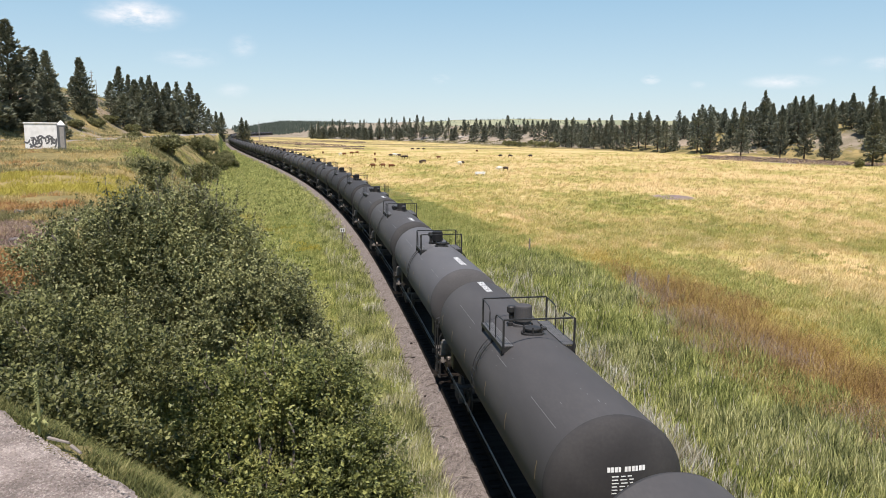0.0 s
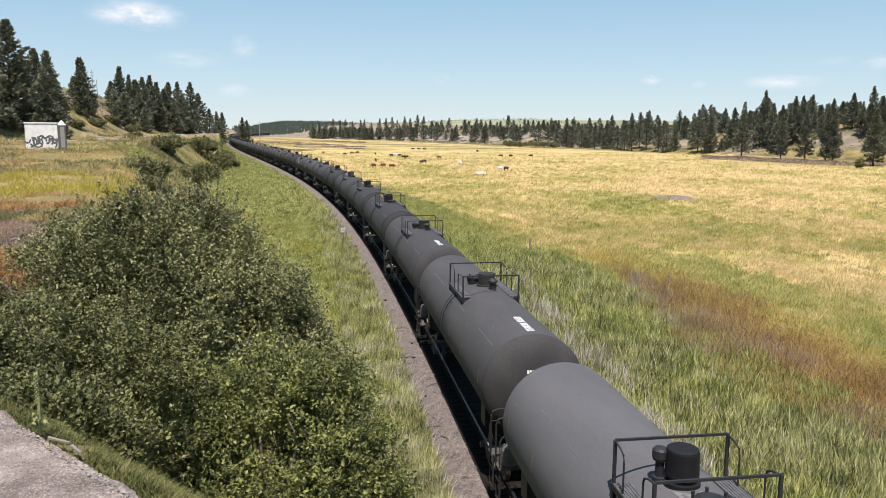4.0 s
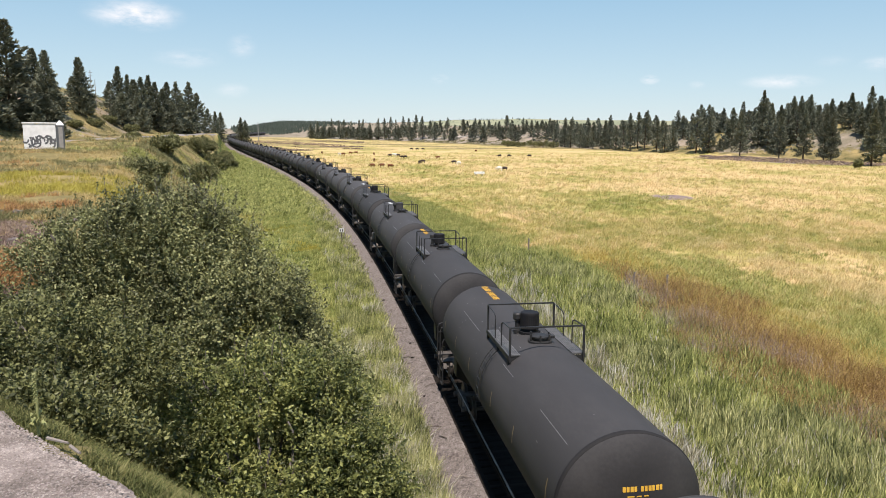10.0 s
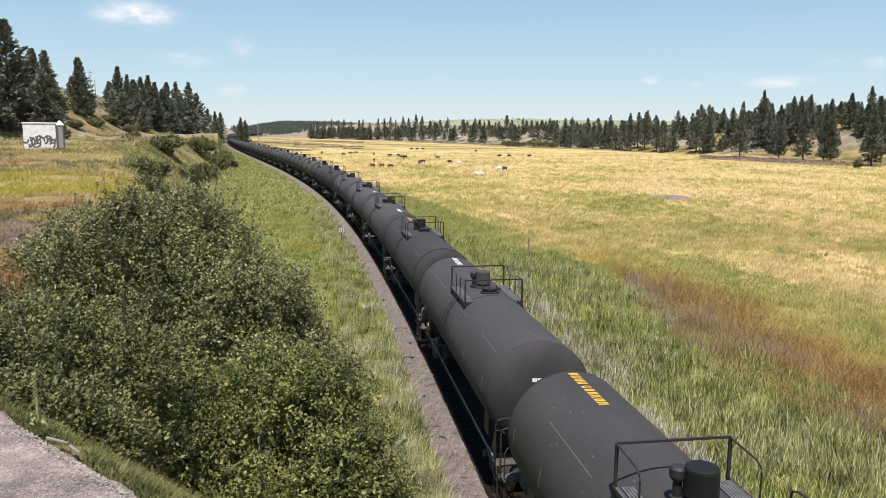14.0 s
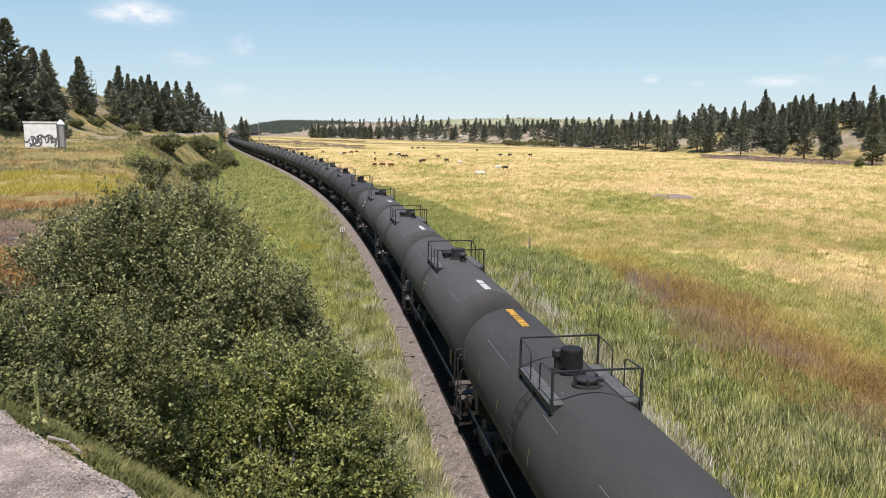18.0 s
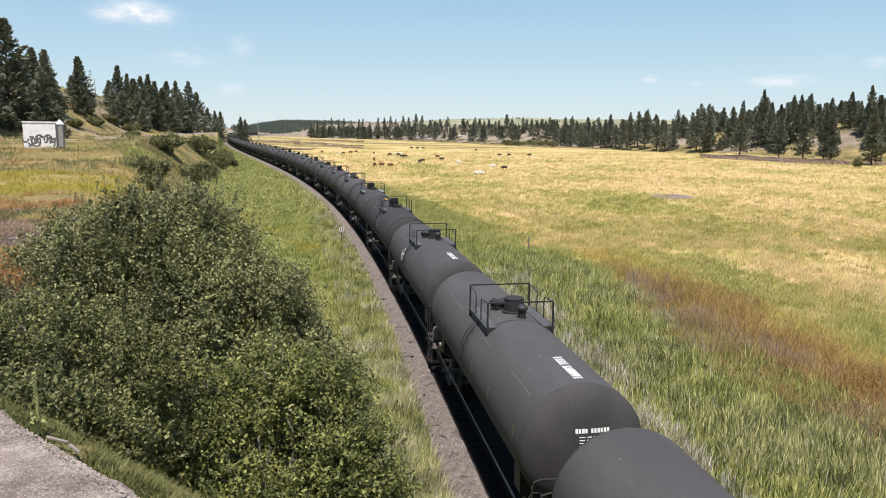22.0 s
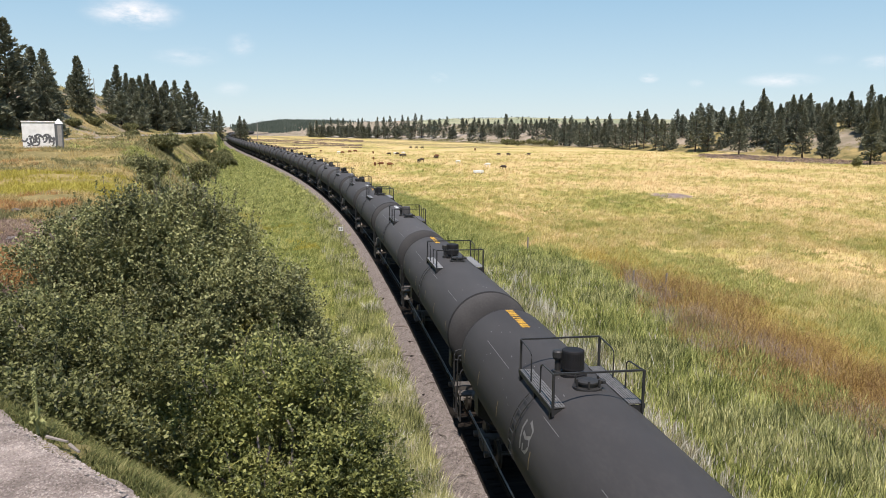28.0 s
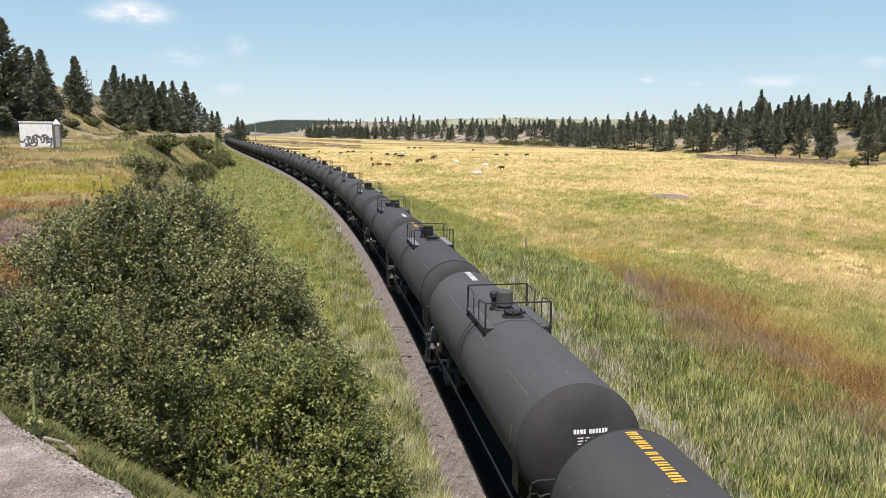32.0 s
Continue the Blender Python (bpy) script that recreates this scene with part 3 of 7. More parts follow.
def tank_head(seg, end):
    """A dished end of the tank; end: -1 or 1."""
    bm = bmesh.new()
    n, cyl = 14, HALF - HEAD
    prof = [(RADIUS * math.sin(i / n * math.pi / 2) if i else 0.0, -cyl - HEAD * math.cos(i / n * math.pi / 2)) for i in range(n + 1)]
    turned(bm, prof if end < 0 else [(r, -y) for r, y in prof[::-1]], seg, "Y", (0, 0, AXIS))
    return bm


def bars_on_top(y0, toward, count, glyph=0.175, gap=0.055, across=0.25, a0=-4.0):
    """A line of lettering along the tank's top as plain bars; toward: 1 or -1, the way it runs; the space after the fourth bar stays free."""
    bm = bmesh.new()
    y = y0
    rng = np.random.default_rng(int(abs(y0) * 100) + count)
    for k in range(count):
        if k == 4:
            y += toward * 0.09
        long = glyph * rng.uniform(0.8, 1.1)
        wide = math.degrees(across / RADIUS)
        for d0, d1 in ((0.0, 0.36), (0.56, 0.95)):
            vs = [bm.verts.new(on_tank(a0 + q * wide, y + dy * toward * long, 0.007)) for q, dy in ((0, d0), (0.5, d0), (1, d0), (1, d1), (0.5, d1), (0, d1))]
            for fc in ((0, 1, 4, 5), (1, 2, 3, 4)):
                bm.faces.new([vs[i] for i in fc])
        y += toward * (glyph + gap)
    for fc in bm.faces:
        fc.normal_update()
        if fc.normal.z < 0:
            fc.normal_flip()
    return bm


def on_head(x, z, off=0.006):
    """A place on the near head of the tank, over x and z."""
    q = ((x ** 2 + (z - AXIS) ** 2) ** 0.5) / RADIUS
    return Vector((x, -(HALF - HEAD) - HEAD * math.sqrt(max(0.0, 1 - q * q)) - off, z))


def head_lettering():
    """The stencil on the near head as plain bars: one line of large ones, six lines of small ones."""
    bm = bmesh.new()
    rng = np.random.default_rng(4)

    def bar(x0, x1, z0, z1):
        n = max(1, int((x1 - x0) / 0.12))
        for i in range(n):
            a, b = x0 + (x1 - x0) * i / n, x0 + (x1 - x0) * (i + 1) / n
            bm.faces.new([bm.verts.new(on_head(x, z)) for x, z in ((a, z0), (b, z0), (b, z1), (a, z1))])

    x = -0.33
    for k in range(10):
        if k == 4:
            x += 0.06
        bar(x, x + 0.062 * rng.uniform(0.85, 1.1), 3.74, 3.85)
        x += 0.083
    for r in range(6):
        x = -0.23
        z = 3.63 - r * 0.075
        for k in range(3 if r < 4 else 2):
            w = rng.uniform(0.06, 0.16)
            bar(x, x + w, z, z + 0.026)
            x += w + 0.05
    bmesh.ops.recalc_face_normals(bm, faces=bm.faces)
    return bm


def make_bogie(parent, y, full):
    """A freight bogie under the car at y: side frames, bolster, springs, wheelsets."""
    sets = []
    bogie = part("bogie", _bolster(), M_DIRTY, parent)
    bogie.matrix_basis = pose(0, y, 0)
    for side in (-1, 1):
        bm = bmesh.new()
        x = side * 1.0
        pts = [(-1.1, 0.46), (-0.95, 0.62), (-0.45, 0.72), (0.45, 0.72), (0.95, 0.62), (1.1, 0.46), (0.8, 0.42), (0.42, 0.26), (-0.42, 0.26), (-0.8, 0.42)]
        for dx in (-0.07, 0.07):
            vs = [bm.verts.new((x + dx, py, pz)) for py, pz in pts]
            bm.faces.new(vs if dx > 0 else vs[::-1])
        vv = list(bm.verts)
        for k in range(10):
            bm.faces.new((vv[k], vv[(k + 1) % 10], vv[10 + (k + 1) % 10], vv[10 + k]))
        bmesh.ops.recalc_face_normals(bm, faces=bm.faces)
        part("side_frame", bm, M_DIRTY, bogie)
        if full:
            bm = bmesh.new()
            for dy in (-0.2, 0.0, 0.2):
                rod(bm, (side * 1.08, dy, 0.28), (side * 1.08, dy, 0.55), 0.07, 8)
            part("spring", bm, M_DIRTY, bogie)
            for dy in (-0.88, 0.88):
                bm = bmesh.new()
                rod(bm, (side * 1.07, dy, 0.457), (side * 1.2, dy, 0.457), 0.11, 10)
                part("axle_cap", bm, M_DIRTY, bogie)
    for dy in (-0.88, 0.88):
        bm = bmesh.new()
        rod(bm, (-1.08, 0, 0), (1.08, 0, 0), 0.08, 8)
        for side in (-1, 1):
            turned(bm, [(0.08, side * 0.66), (0.46, side * 0.685), (0.485, side * 0.69), (0.485, side * 0.72), (0.45, side * 0.725), (0.445, side * 0.82), (0.35, side * 0.80), (0.08, side * 0.83)], 20, "X")
        w = part("wheelset", bm, M_WHEEL, bogie)
        w.matrix_basis = pose(0, dy, 0.452)
        sets.append(w)
    return bogie


def _bolster():
    bm = bmesh.new()
    box(bm, 0, 0, 0.6, 2.2, 0.4, 0.3, 0.04)
    box(bm, 0, 0, 0.8, 0.5, 0.5, 0.16)
    return bm


STYLES = {  # fittings, lettering, its end of the tank, half length of the platform, barrel on the end platform
    "yellow": ("drum", M_YELLOW, 1, 1.483, False), "dusty": ("drum", M_YELLOW, 1, 1.483, False), "white": ("drum", M_WHITE, 1, 1.483, True),
    "low": ("low", M_WHITE, -1, 1.483, True), "short": ("drum", M_WHITE, -1, 0.86, True)}


def make_car(style, full):
    """A black tank car with either a tall valve drum behind the manway or a broad low manway housing. full: with its small parts."""
    kind, marks, end, pl, barrel = STYLES[style]
    hood = M_SOOT if style in ("yellow", "dusty", "short") else M_TANK
    car = empty("tank_car")
    part("lettering", bars_on_top(*((7.4, -1, 10) if style in ("yellow", "dusty") else (-4.45, -1, 10, 0.165, 0.045, 0.27, -1.0) if style == "short" else (7.4 if end > 0 else -5.4, -1, 10, 0.14, 0.042, 0.25))), marks, car, "block lettering on the tank's top")
    if style == "short":
        bm = bmesh.new()
        for k in range(28):
            a, r = k * math.tau / 28, 1.0
            q = (0.5 + 0.12 * math.sin(k * 2.3) + 0.08 * math.sin(k * 5.1))
            bm.verts.new(on_tank(math.degrees((0.03 + q * 1.15 * math.cos(a)) / RADIUS), -0.5 + q * math.sin(a), 0.005))
        mid = bm.verts.new(on_tank(1, -0.5, 0.006))
        bm.verts.ensure_lookup_table()
        for k in range(28):
            bm.faces.new((bm.verts[k], bm.verts[(k + 1) % 28], mid))
        bmesh.ops.recalc_face_normals(bm, faces=bm.faces)
        part("spill", bm, M_SPILL, car, "dried pale spill round the manway")
    if full:
        part("head_lettering", head_lettering(), marks, car, "stencilled lines on the tank's head")["kind"] = "stuff"
        # weld seams, their glints painted in as thin pale strips
        for a, y0, y1 in ((-45.5, -7.0, -4.9), (-45.5, 2.5, 5.4), (-47, -2.3, -1.1)):
            bm = bmesh.new()
            w = 0.26
            vs = [bm.verts.new(on_tank(q, y, 0.004)) for q, y in ((a - w, y0), (a + w, y0), (a + w, y1), (a - w, y1))]
            bm.faces.new(vs)
            part("weld_seam", bm, M_SEAM, car)
        bm = bmesh.new()
        rng = np.random.default_rng(len(style) * 3 + 1)
        for _ in range(26):
            a, y, w, ln = rng.uniform(-70, 40), rng.uniform(-7, 7), rng.uniform(0.2, 0.7), rng.uniform(0.03, 0.16)
            bm.faces.new([bm.verts.new(on_tank(a + q * w, y + e * ln + 0.4 * q * ln, 0.004)) for q, e in ((-0.5, -0.5), (0.5, -0.4), (0.6, 0.5), (-0.4, 0.4))])
        part("paint_scuffing", bm, M_SEAM, car, "pale scuffs in the paint")["kind"] = "stuff"
        for side in (-1, 1):
            for y in (-7.0, -4.0, -1.4, 2.0, 4.6, 7.0):
                bm = bmesh.new()
                vs = [bm.verts.new(on_tank(side * q, y + dy, 0.005)) for q, dy in ((76, -0.03), (84, -0.03), (92, -0.03), (92, 0.03), (84, 0.03), (76, 0.03))]
                for fc in ((0, 1, 4, 5), (1, 2, 3, 4)):
                    bm.faces.new([vs[i] for i in fc])
                bmesh.ops.recalc_face_normals(bm, faces=bm.faces)
                part("reflector", bm, M_REFLEX, car)
    part("tank", tank_shell(56 if full else 28), {"short": M_TANK_PALE, "yellow": M_TANK_BLACK}.get(style, M_TANK), car, smooth=True)
    # heads in a darker paint than the shell
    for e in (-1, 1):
        part("tank_head", tank_head(56 if full else 28, e), {"short": M_TANK, "yellow": M_HEAD_BLACK}.get(style, M_HEAD), car, "dished end, painted darker than the shell", smooth=True)
    # dark ring where the shell meets each head
    if style in ("yellow", "dusty"):
        for e in (-1, 1):
            bm = bmesh.new()
            cyl = HALF - HEAD
            ring = [(RADIUS - 0.004, cyl - 0.035), (RADIUS + 0.003, cyl - 0.03)]
            ring += [((RADIUS + 0.003) * math.cos(a), cyl + (HEAD + 0.003) * math.sin(a)) for a in (0.0, 0.06, 0.12, 0.18)]
            ring.append(((RADIUS - 0.006) * math.cos(0.185), cyl + (HEAD - 0.006) * math.sin(0.185)))
            turned(bm, [(r, e * y) for r, y in (ring if e > 0 else ring[::-1])], 56 if full else 28, "Y", (0, 0, AXIS))
            part("head_seam", bm, M_HEAD_RING, car, "dark ring at the joint of shell and head", smooth=True)
    # under the tank: stub sills, saddles, outlet
    for e in (-1, 1):
        bm = bmesh.new()
        box(bm, 0, e * 7.3, 0.98, 0.5, 3.0, 0.42, 0.03)
        part("stub_sill", bm, M_BLACK, car)
        bm = bmesh.new()
        for x in (-0.75, 0.75):
            vs = [(x * 0.4, 0.85), (x * 1.75, 1.55), (x * 1.75, 2.2), (x * 0.4, 1.6)]
            ring = [[bm.verts.new((px, e * 6.4 + dy, pz)) for px, pz in vs] for dy in (-0.3, 0.3)]
            for k in range(4):
                bm.faces.new((ring[0][k], ring[0][(k + 1) % 4], ring[1][(k + 1) % 4], ring[1][k]))
            bm.faces.new(ring[0][::-1])
            bm.faces.new(ring[1])
        bmesh.ops.recalc_face_normals(bm, faces=bm.faces)
        part("saddle", bm, M_BLACK, car)
        bm = bmesh.new()
        box(bm, 0, e * 8.72, 0.88, 0.16, 0.55, 0.2, 0.03)
        box(bm, 0.05 * e, e * 8.95, 0.88, 0.28, 0.19, 0.28, 0.05)
        part("coupler", bm, M_DIRTY, car)
        make_bogie(car, e * 6.4, full)
    if full:
        bm = bmesh.new()
        rod(bm, (0, 0, 1.66), (0, 0, 1.2), 0.2, 12)
        rod(bm, (0, 0, 1.2), (0, 0, 0.85), 0.1, 10)
        part("bottom_outlet", bm, M_BLACK, car)
        for side in (-1, 1):
            bm = bmesh.new()
            pipe(bm, [(side * 1.30, -7.6, 1.18), (side * 1.30, 7.6, 1.18)], 0.02, 6)
            part("side_pipe", bm, M_PALE, car)
        for e in (-1, 1):
            bm = bmesh.new()
            box(bm, 0, e * 8.55, 1.5, 3.1, 0.5, 0.06, 0.01)
            box(bm, 0, e * 8.78, 1.4, 3.1, 0.05, 0.2)
            box(bm, 0, e * 8.5, 1.3, 0.5, 0.4, 0.4)
            part("end_platform", bm, M_DIRTY, car)
            for side in (-1, 1):
                bm = bmesh.new()
                pipe(bm, [(side * 1.56, e * 8.7, 1.5), (side * 1.56, e * 8.7, 2.72), (side * 1.51, e * 8.7, 2.85), (side * 1.36, e * 8.7, 2.9),
                          (side * 0.75, e * 8.7, 2.9), (side * 0.7, e * 8.7, 2.84), (side * 0.7, e * 8.7, 1.5)], 0.026, 7)
                pipe(bm, [(side * 1.52, e * 8.36, 1.5), (side * 1.52, e * 8.36, 2.3), (side * 1.46, e * 8.38, 2.42), (side * 1.3, e * 8.5, 2.46), (side * 1.3, e * 8.7, 2.46)], 0.022, 7)
                part("end_handrail", bm, M_BLACK, car)
                bm = bmesh.new()
                for z in (1.1, 0.5):
                    box(bm, side * 1.50, e * 8.6, z, 0.08, 0.42, 0.03)
                for dy in (-0.2, 0.2):
                    box(bm, side * 1.50, e * 8.6 + dy, 1.0, 0.05, 0.03, 1.06)
                part("step", bm, M_BLACK, car)
        # brake gear at the far end
        bm = bmesh.new()
        turned(bm, [(0.26, 0.0), (0.28, 0.02), (0.28, 0.05), (0.25, 0.05), (0.24, 0.02)], 18, "Y", (-0.95, 8.84, 2.2))
        for k in range(4):
            a = k * math.pi / 2
            rod(bm, (-0.95, 8.85, 2.2), (-0.95 + 0.26 * math.cos(a), 8.87, 2.2 + 0.26 * math.sin(a)), 0.014, 6)
        rod(bm, (-0.95, 8.62, 2.2), (-0.95, 8.86, 2.2), 0.03, 8)
        rod(bm, (-0.95, 8.62, 1.5), (-0.95, 8.62, 2.25), 0.04, 8)
        part("brake_wheel", bm, M_DIRTY, car)
        bm = bmesh.new()
        if barrel:
            turned(bm, [(0, 1.53), (0.2, 1.53), (0.25, 1.58), (0.25, 2.0), (0.2, 2.1), (0, 2.12)], 16, "Z", (-1.2, 8.55, 0))
        else:
            rod(bm, (-0.95, 7.7, 1.5), (-0.95, 8.4, 1.5), 0.16, 14)
        part("brake_reservoir", bm, M_GRIMY_GREY if barrel else M_DIRTY, car, smooth=False)
    # platform round the manway
    for side in (-1, 1):
        bm = bmesh.new()
        if full and style == "dusty":
            box(bm, side * 0.955, 0, 4.66, 0.36, pl * 1.92, 0.04, 0.008)
        elif full:
            for k in range(6):
                box(bm, side * (0.80 + k * 0.062), 0, 4.66, 0.05, pl * 1.92, 0.035)
            for y in np.linspace(-pl * 0.93, pl * 0.93, 8):
                box(bm, side * 0.955, y, 4.64, 0.35, 0.03, 0.03)
        else:
            box(bm, side * 0.955, 0, 4.66, 0.36, pl * 1.92, 0.04)
        part("walkway", bm, M_GALVANISED if style == "dusty" else M_GRATE, car)
        bm = bmesh.new()
        box(bm, side * 1.135, 0, 4.62, 0.03, pl * 2.02, 0.12)
        for y in (-pl * 0.94, 0, pl * 0.94):
            vs = [(side * 1.15, 4.60), (side * 0.72, 4.60), (side * 0.74, 4.40), (side * 1.15, 4.36)]
            ring = [[bm.verts.new((px, y + dy, pz)) for px, pz in vs] for dy in (-0.03, 0.03)]
            for k in range(4):
                bm.faces.new((ring[0][k], ring[0][(k + 1) % 4], ring[1][(k + 1) % 4], ring[1][k]))
            bm.faces.new(ring[0][::-1])
            bm.faces.new(ring[1])
        bmesh.ops.recalc_face_normals(bm, faces=bm.faces)
        part("walkway_bracket", bm, M_BLACK, car)
        for e in (-1, 1):
            bm = bmesh.new()
            w = 0.028
            x, y = side * 1.095, e * pl
            if full:
                pipe(bm, [(x, e * 0.42, 4.55), (x, e * 0.42, 5.28), (x, e * 0.46, 5.38), (x, e * 0.60, 5.44), (x, y, 5.48)], 0.02, 6)
            else:
                box(bm, x, e * 0.42, 5.0, 0.035, 0.035, 0.85)
                box(bm, x, e * (pl + 0.42) / 2, 5.46, 0.035, pl - 0.42, 0.035)
            part("side_rail", bm, M_BLACK, car)
            bm = bmesh.new()
            box(bm, x, y, 4.98, 0.055, 0.055, 1.03)
            part("post", bm, M_BLACK, car)
    for e in (-1, 1):
        bm = bmesh.new()
        box(bm, 0, e * pl, 5.495, 2.18, 0.045, 0.045)
        part("end_rail", bm, M_BLACK, car)
    # fittings on top
    top = AXIS + RADIUS
    seg = 28 if full else 14
    if kind == "drum":
        bm = bmesh.new()
        turned(bm, [(0.33, top - 0.06), (0.33, top + 0.05), (0.26, top + 0.06), (0.25, top + 0.14), (0.30, top + 0.15), (0.305, top + 0.18), (0.30, top + 0.21), (0.29, top + 0.60), (0.28, top + 0.64), (0.25, top + 0.655), (0, top + 0.665)], seg, "Z", (-0.02, 0.38, 0))
        drum = part("valve_drum", bm, hood, car, smooth=False)
        bm = bmesh.new()
        turned(bm, [(0.36, top - 0.05), (0.36, top + 0.03), (0.25, top + 0.04), (0.25, top + 0.12), (0.28, top + 0.13), (0.28, top + 0.17), (0.18, top + 0.20), (0, top + 0.21)], seg, "Z", (0.03, -0.62, 0))
        lid = part("manway_lid", bm, M_BLACK, car)
        if full:
            for k in range(6):
                a = k * math.tau / 6 + 0.3
                bm = bmesh.new()
                rod(bm, (0.03 + 0.31 * math.cos(a), -0.62 + 0.31 * math.sin(a), top + 0.05), (0.03 + 0.31 * math.cos(a), -0.62 + 0.31 * math.sin(a), top + 0.24), 0.03, 6)
                part("eye_bolt", bm, M_BLACK, lid)
            bm = bmesh.new()
            box(bm, 0.36, -0.62, top + 0.12, 0.24, 0.12, 0.1, 0.02)
            rod(bm, (0.42, -0.74, top + 0.13), (0.42, -0.5, top + 0.13), 0.04, 8)
            part("hinge", bm, M_BLACK, lid)
            bm = bmesh.new()
            turned(bm, [(0.13, top - 0.04), (0.13, top + 0.06), (0.08, top + 0.07), (0.08, top + 0.34), (0.13, top + 0.38), (0.145, top + 0.42), (0.145, top + 0.56), (0.11, top + 0.60), (0, top + 0.61)], 12, "Z", (-0.36, 0.56, 0))
            part("relief_valve", bm, M_BLACK, car)
    else:
        bm = bmesh.new()
        turned(bm, [(0.41, top - 0.06), (0.41, top + 0.05), (0.34, top + 0.06), (0.33, top + 0.44), (0.345, top + 0.45), (0.345, top + 0.49), (0.30, top + 0.51), (0, top + 0.52)], seg, "Z", (0.14, -0.05, 0))
        part("manway_housing", bm, M_HOUSING, car)
        bm = bmesh.new()
        turned(bm, [(0.27, top - 0.05), (0.27, top + 0.17), (0.31, top + 0.18), (0.31, top + 0.24), (0.22, top + 0.28), (0, top + 0.29)], seg, "Z", (-0.22, 0.58, 0))
        lid = part("manway_lid", bm, M_BLACK, car)
        bm = bmesh.new()
        turned(bm, [(0.15, top - 0.05), (0.13, top + 0.02), (0.13, top + 0.26), (0.19, top + 0.29), (0.19, top + 0.36), (0.13, top + 0.43), (0.06, top + 0.46), (0, top + 0.46)], max(10, seg // 2), "Z", (0.2, -0.92, 0))
        part("relief_valve", bm, M_BLACK, car)
        if full:
            for k in range(6):
                a = k * math.tau / 6
                bm = bmesh.new()
                rod(bm, (-0.22 + 0.29 * math.cos(a), 0.58 + 0.29 * math.sin(a), top + 0.04), (-0.22 + 0.31 * math.cos(a), 0.58 + 0.31 * math.sin(a), top + 0.30), 0.035, 6)
                part("eye_bolt", bm, M_BLACK, lid)
    if full:
        # ladders down both sides, bent to the shell
        for side in (-1, 1):
            ladder = None
            for dy in (-0.2, 0.2):
                bm = bmesh.new()
                pipe(bm, [on_tank(side * a, dy, 0.10) for a in range(44, 101, 7)], 0.018, 6)
                ladder = part("stile", bm, M_BLACK, ladder) if ladder else part("ladder", bm, M_BLACK, car)
                ladder = ladder.parent if dy > 0 else ladder
            for a in np.arange(50, 100, 9.5):
                q = on_tank(side * a, 0, 0.10)
                bm = bmesh.new()
                rod(bm, (q.x, -0.2, q.z), (q.x, 0.2, q.z), 0.014, 6)
                part("rung", bm, M_BLACK, ladder)
    return car


TYPES = {}
FULL_CARS = range(-7, 19)
ALL_CARS = range(-7, 75)


CAR_STYLES = {-7: "low", -6: "low", -5: "white", -4: "short", -3: "low", -2: "low", -1: "yellow", 0: "yellow", 1: "white", 2: "yellow", 3: "low", 4: "low", 5: "low",
              6: "yellow", 7: "dusty", 8: "white"}
LABELS = {"dusty": "dusty grey tank car with yellow lettering and a valve drum", "yellow": "black tank car with yellow lettering and a tall valve drum", "white": "dark grey tank car with white lettering and a valve drum",
          "low": "dark grey tank car with white lettering and a low manway", "short": "faded grey tank car with a short railed top platform"}


def car_style(k):
    return CAR_STYLES.get(k) or ("low", "dusty", "white", "low", "dusty")[k % 5]


cars = {}
for k in ALL_CARS:
    full = k in FULL_CARS
    key = (car_style(k), full)
    if key not in TYPES:
        TYPES[key] = make_car(*key)
        one = TYPES[key]
    else:
        one = copy_thing(TYPES[key], Matrix())
    cars[k] = tagged(one, LABELS[car_style(k)], "tank car", "cars of the train")

SPEED = 7.305


def car_place(k, t):
    return 9.08 + k * CAR - SPEED * (t - 13.0) + 0.0020 * (t - 12.0) ** 2  # it slows very slightly


for k, one in cars.items():
    one.matrix_basis = track_pose(car_place(k, 0.0))


def flank_scrawl(car, along=0.0, paint=M_WHITE):
    """Sprayed strokes on one car's flank; along: how far they are shifted."""
    for strokes in ([(-58, 1.35), (-62, 1.0), (-68, 0.95), (-72, 1.25), (-70, 1.5)], [(-70, 1.0), (-76, 0.9), (-82, 1.05), (-84, 1.3), (-78, 1.35)], [(-60, 1.6), (-68, 1.65), (-76, 1.6), (-85, 1.5)]):
        bm = bmesh.new()
        rows = []
        for (a, y), (a1, y1) in zip(strokes, strokes[1:] + [(2 * strokes[-1][0] - strokes[-2][0], 2 * strokes[-1][1] - strokes[-2][1])]):
            dx, dy = (a1 - a) / 35.0, y1 - y
            n = math.hypot(dx, dy)
            rows.append([bm.verts.new(on_tank(a - q * 35 * dy / n * 0.05, y + along + q * dx / n * 0.05, 0.008)) for q in (-1, 1)])
        for p, q in zip(rows, rows[1:]):
            bm.faces.new((p[0], p[1], q[1], q[0]))
        part("scrawl", bm, paint, car, "sprayed scrawl on the flank")


flank_scrawl(cars[5])
flank_scrawl(cars[6], -2.1, M_SEAM)
flank_scrawl(cars[3], -1.6, M_REFLEX)
# ---- conifers ----
M_BARK = mat("pine_bark", [(0.05, 0.035, 0.025), (0.12, 0.08, 0.055)], 0.9, 2, 14, 0.5, stretch=(1, 1, 0.2), bump_scale=0.05)
M_NEEDLE = mat("pine_needles", [(0.10, 0.11, 0.08), (0.185, 0.194, 0.135), (0.27, 0.268, 0.19)], 0.75, 0.35, 3, 0, vary=0.2, island=0.6, spec=0.05, through_light=0.15)
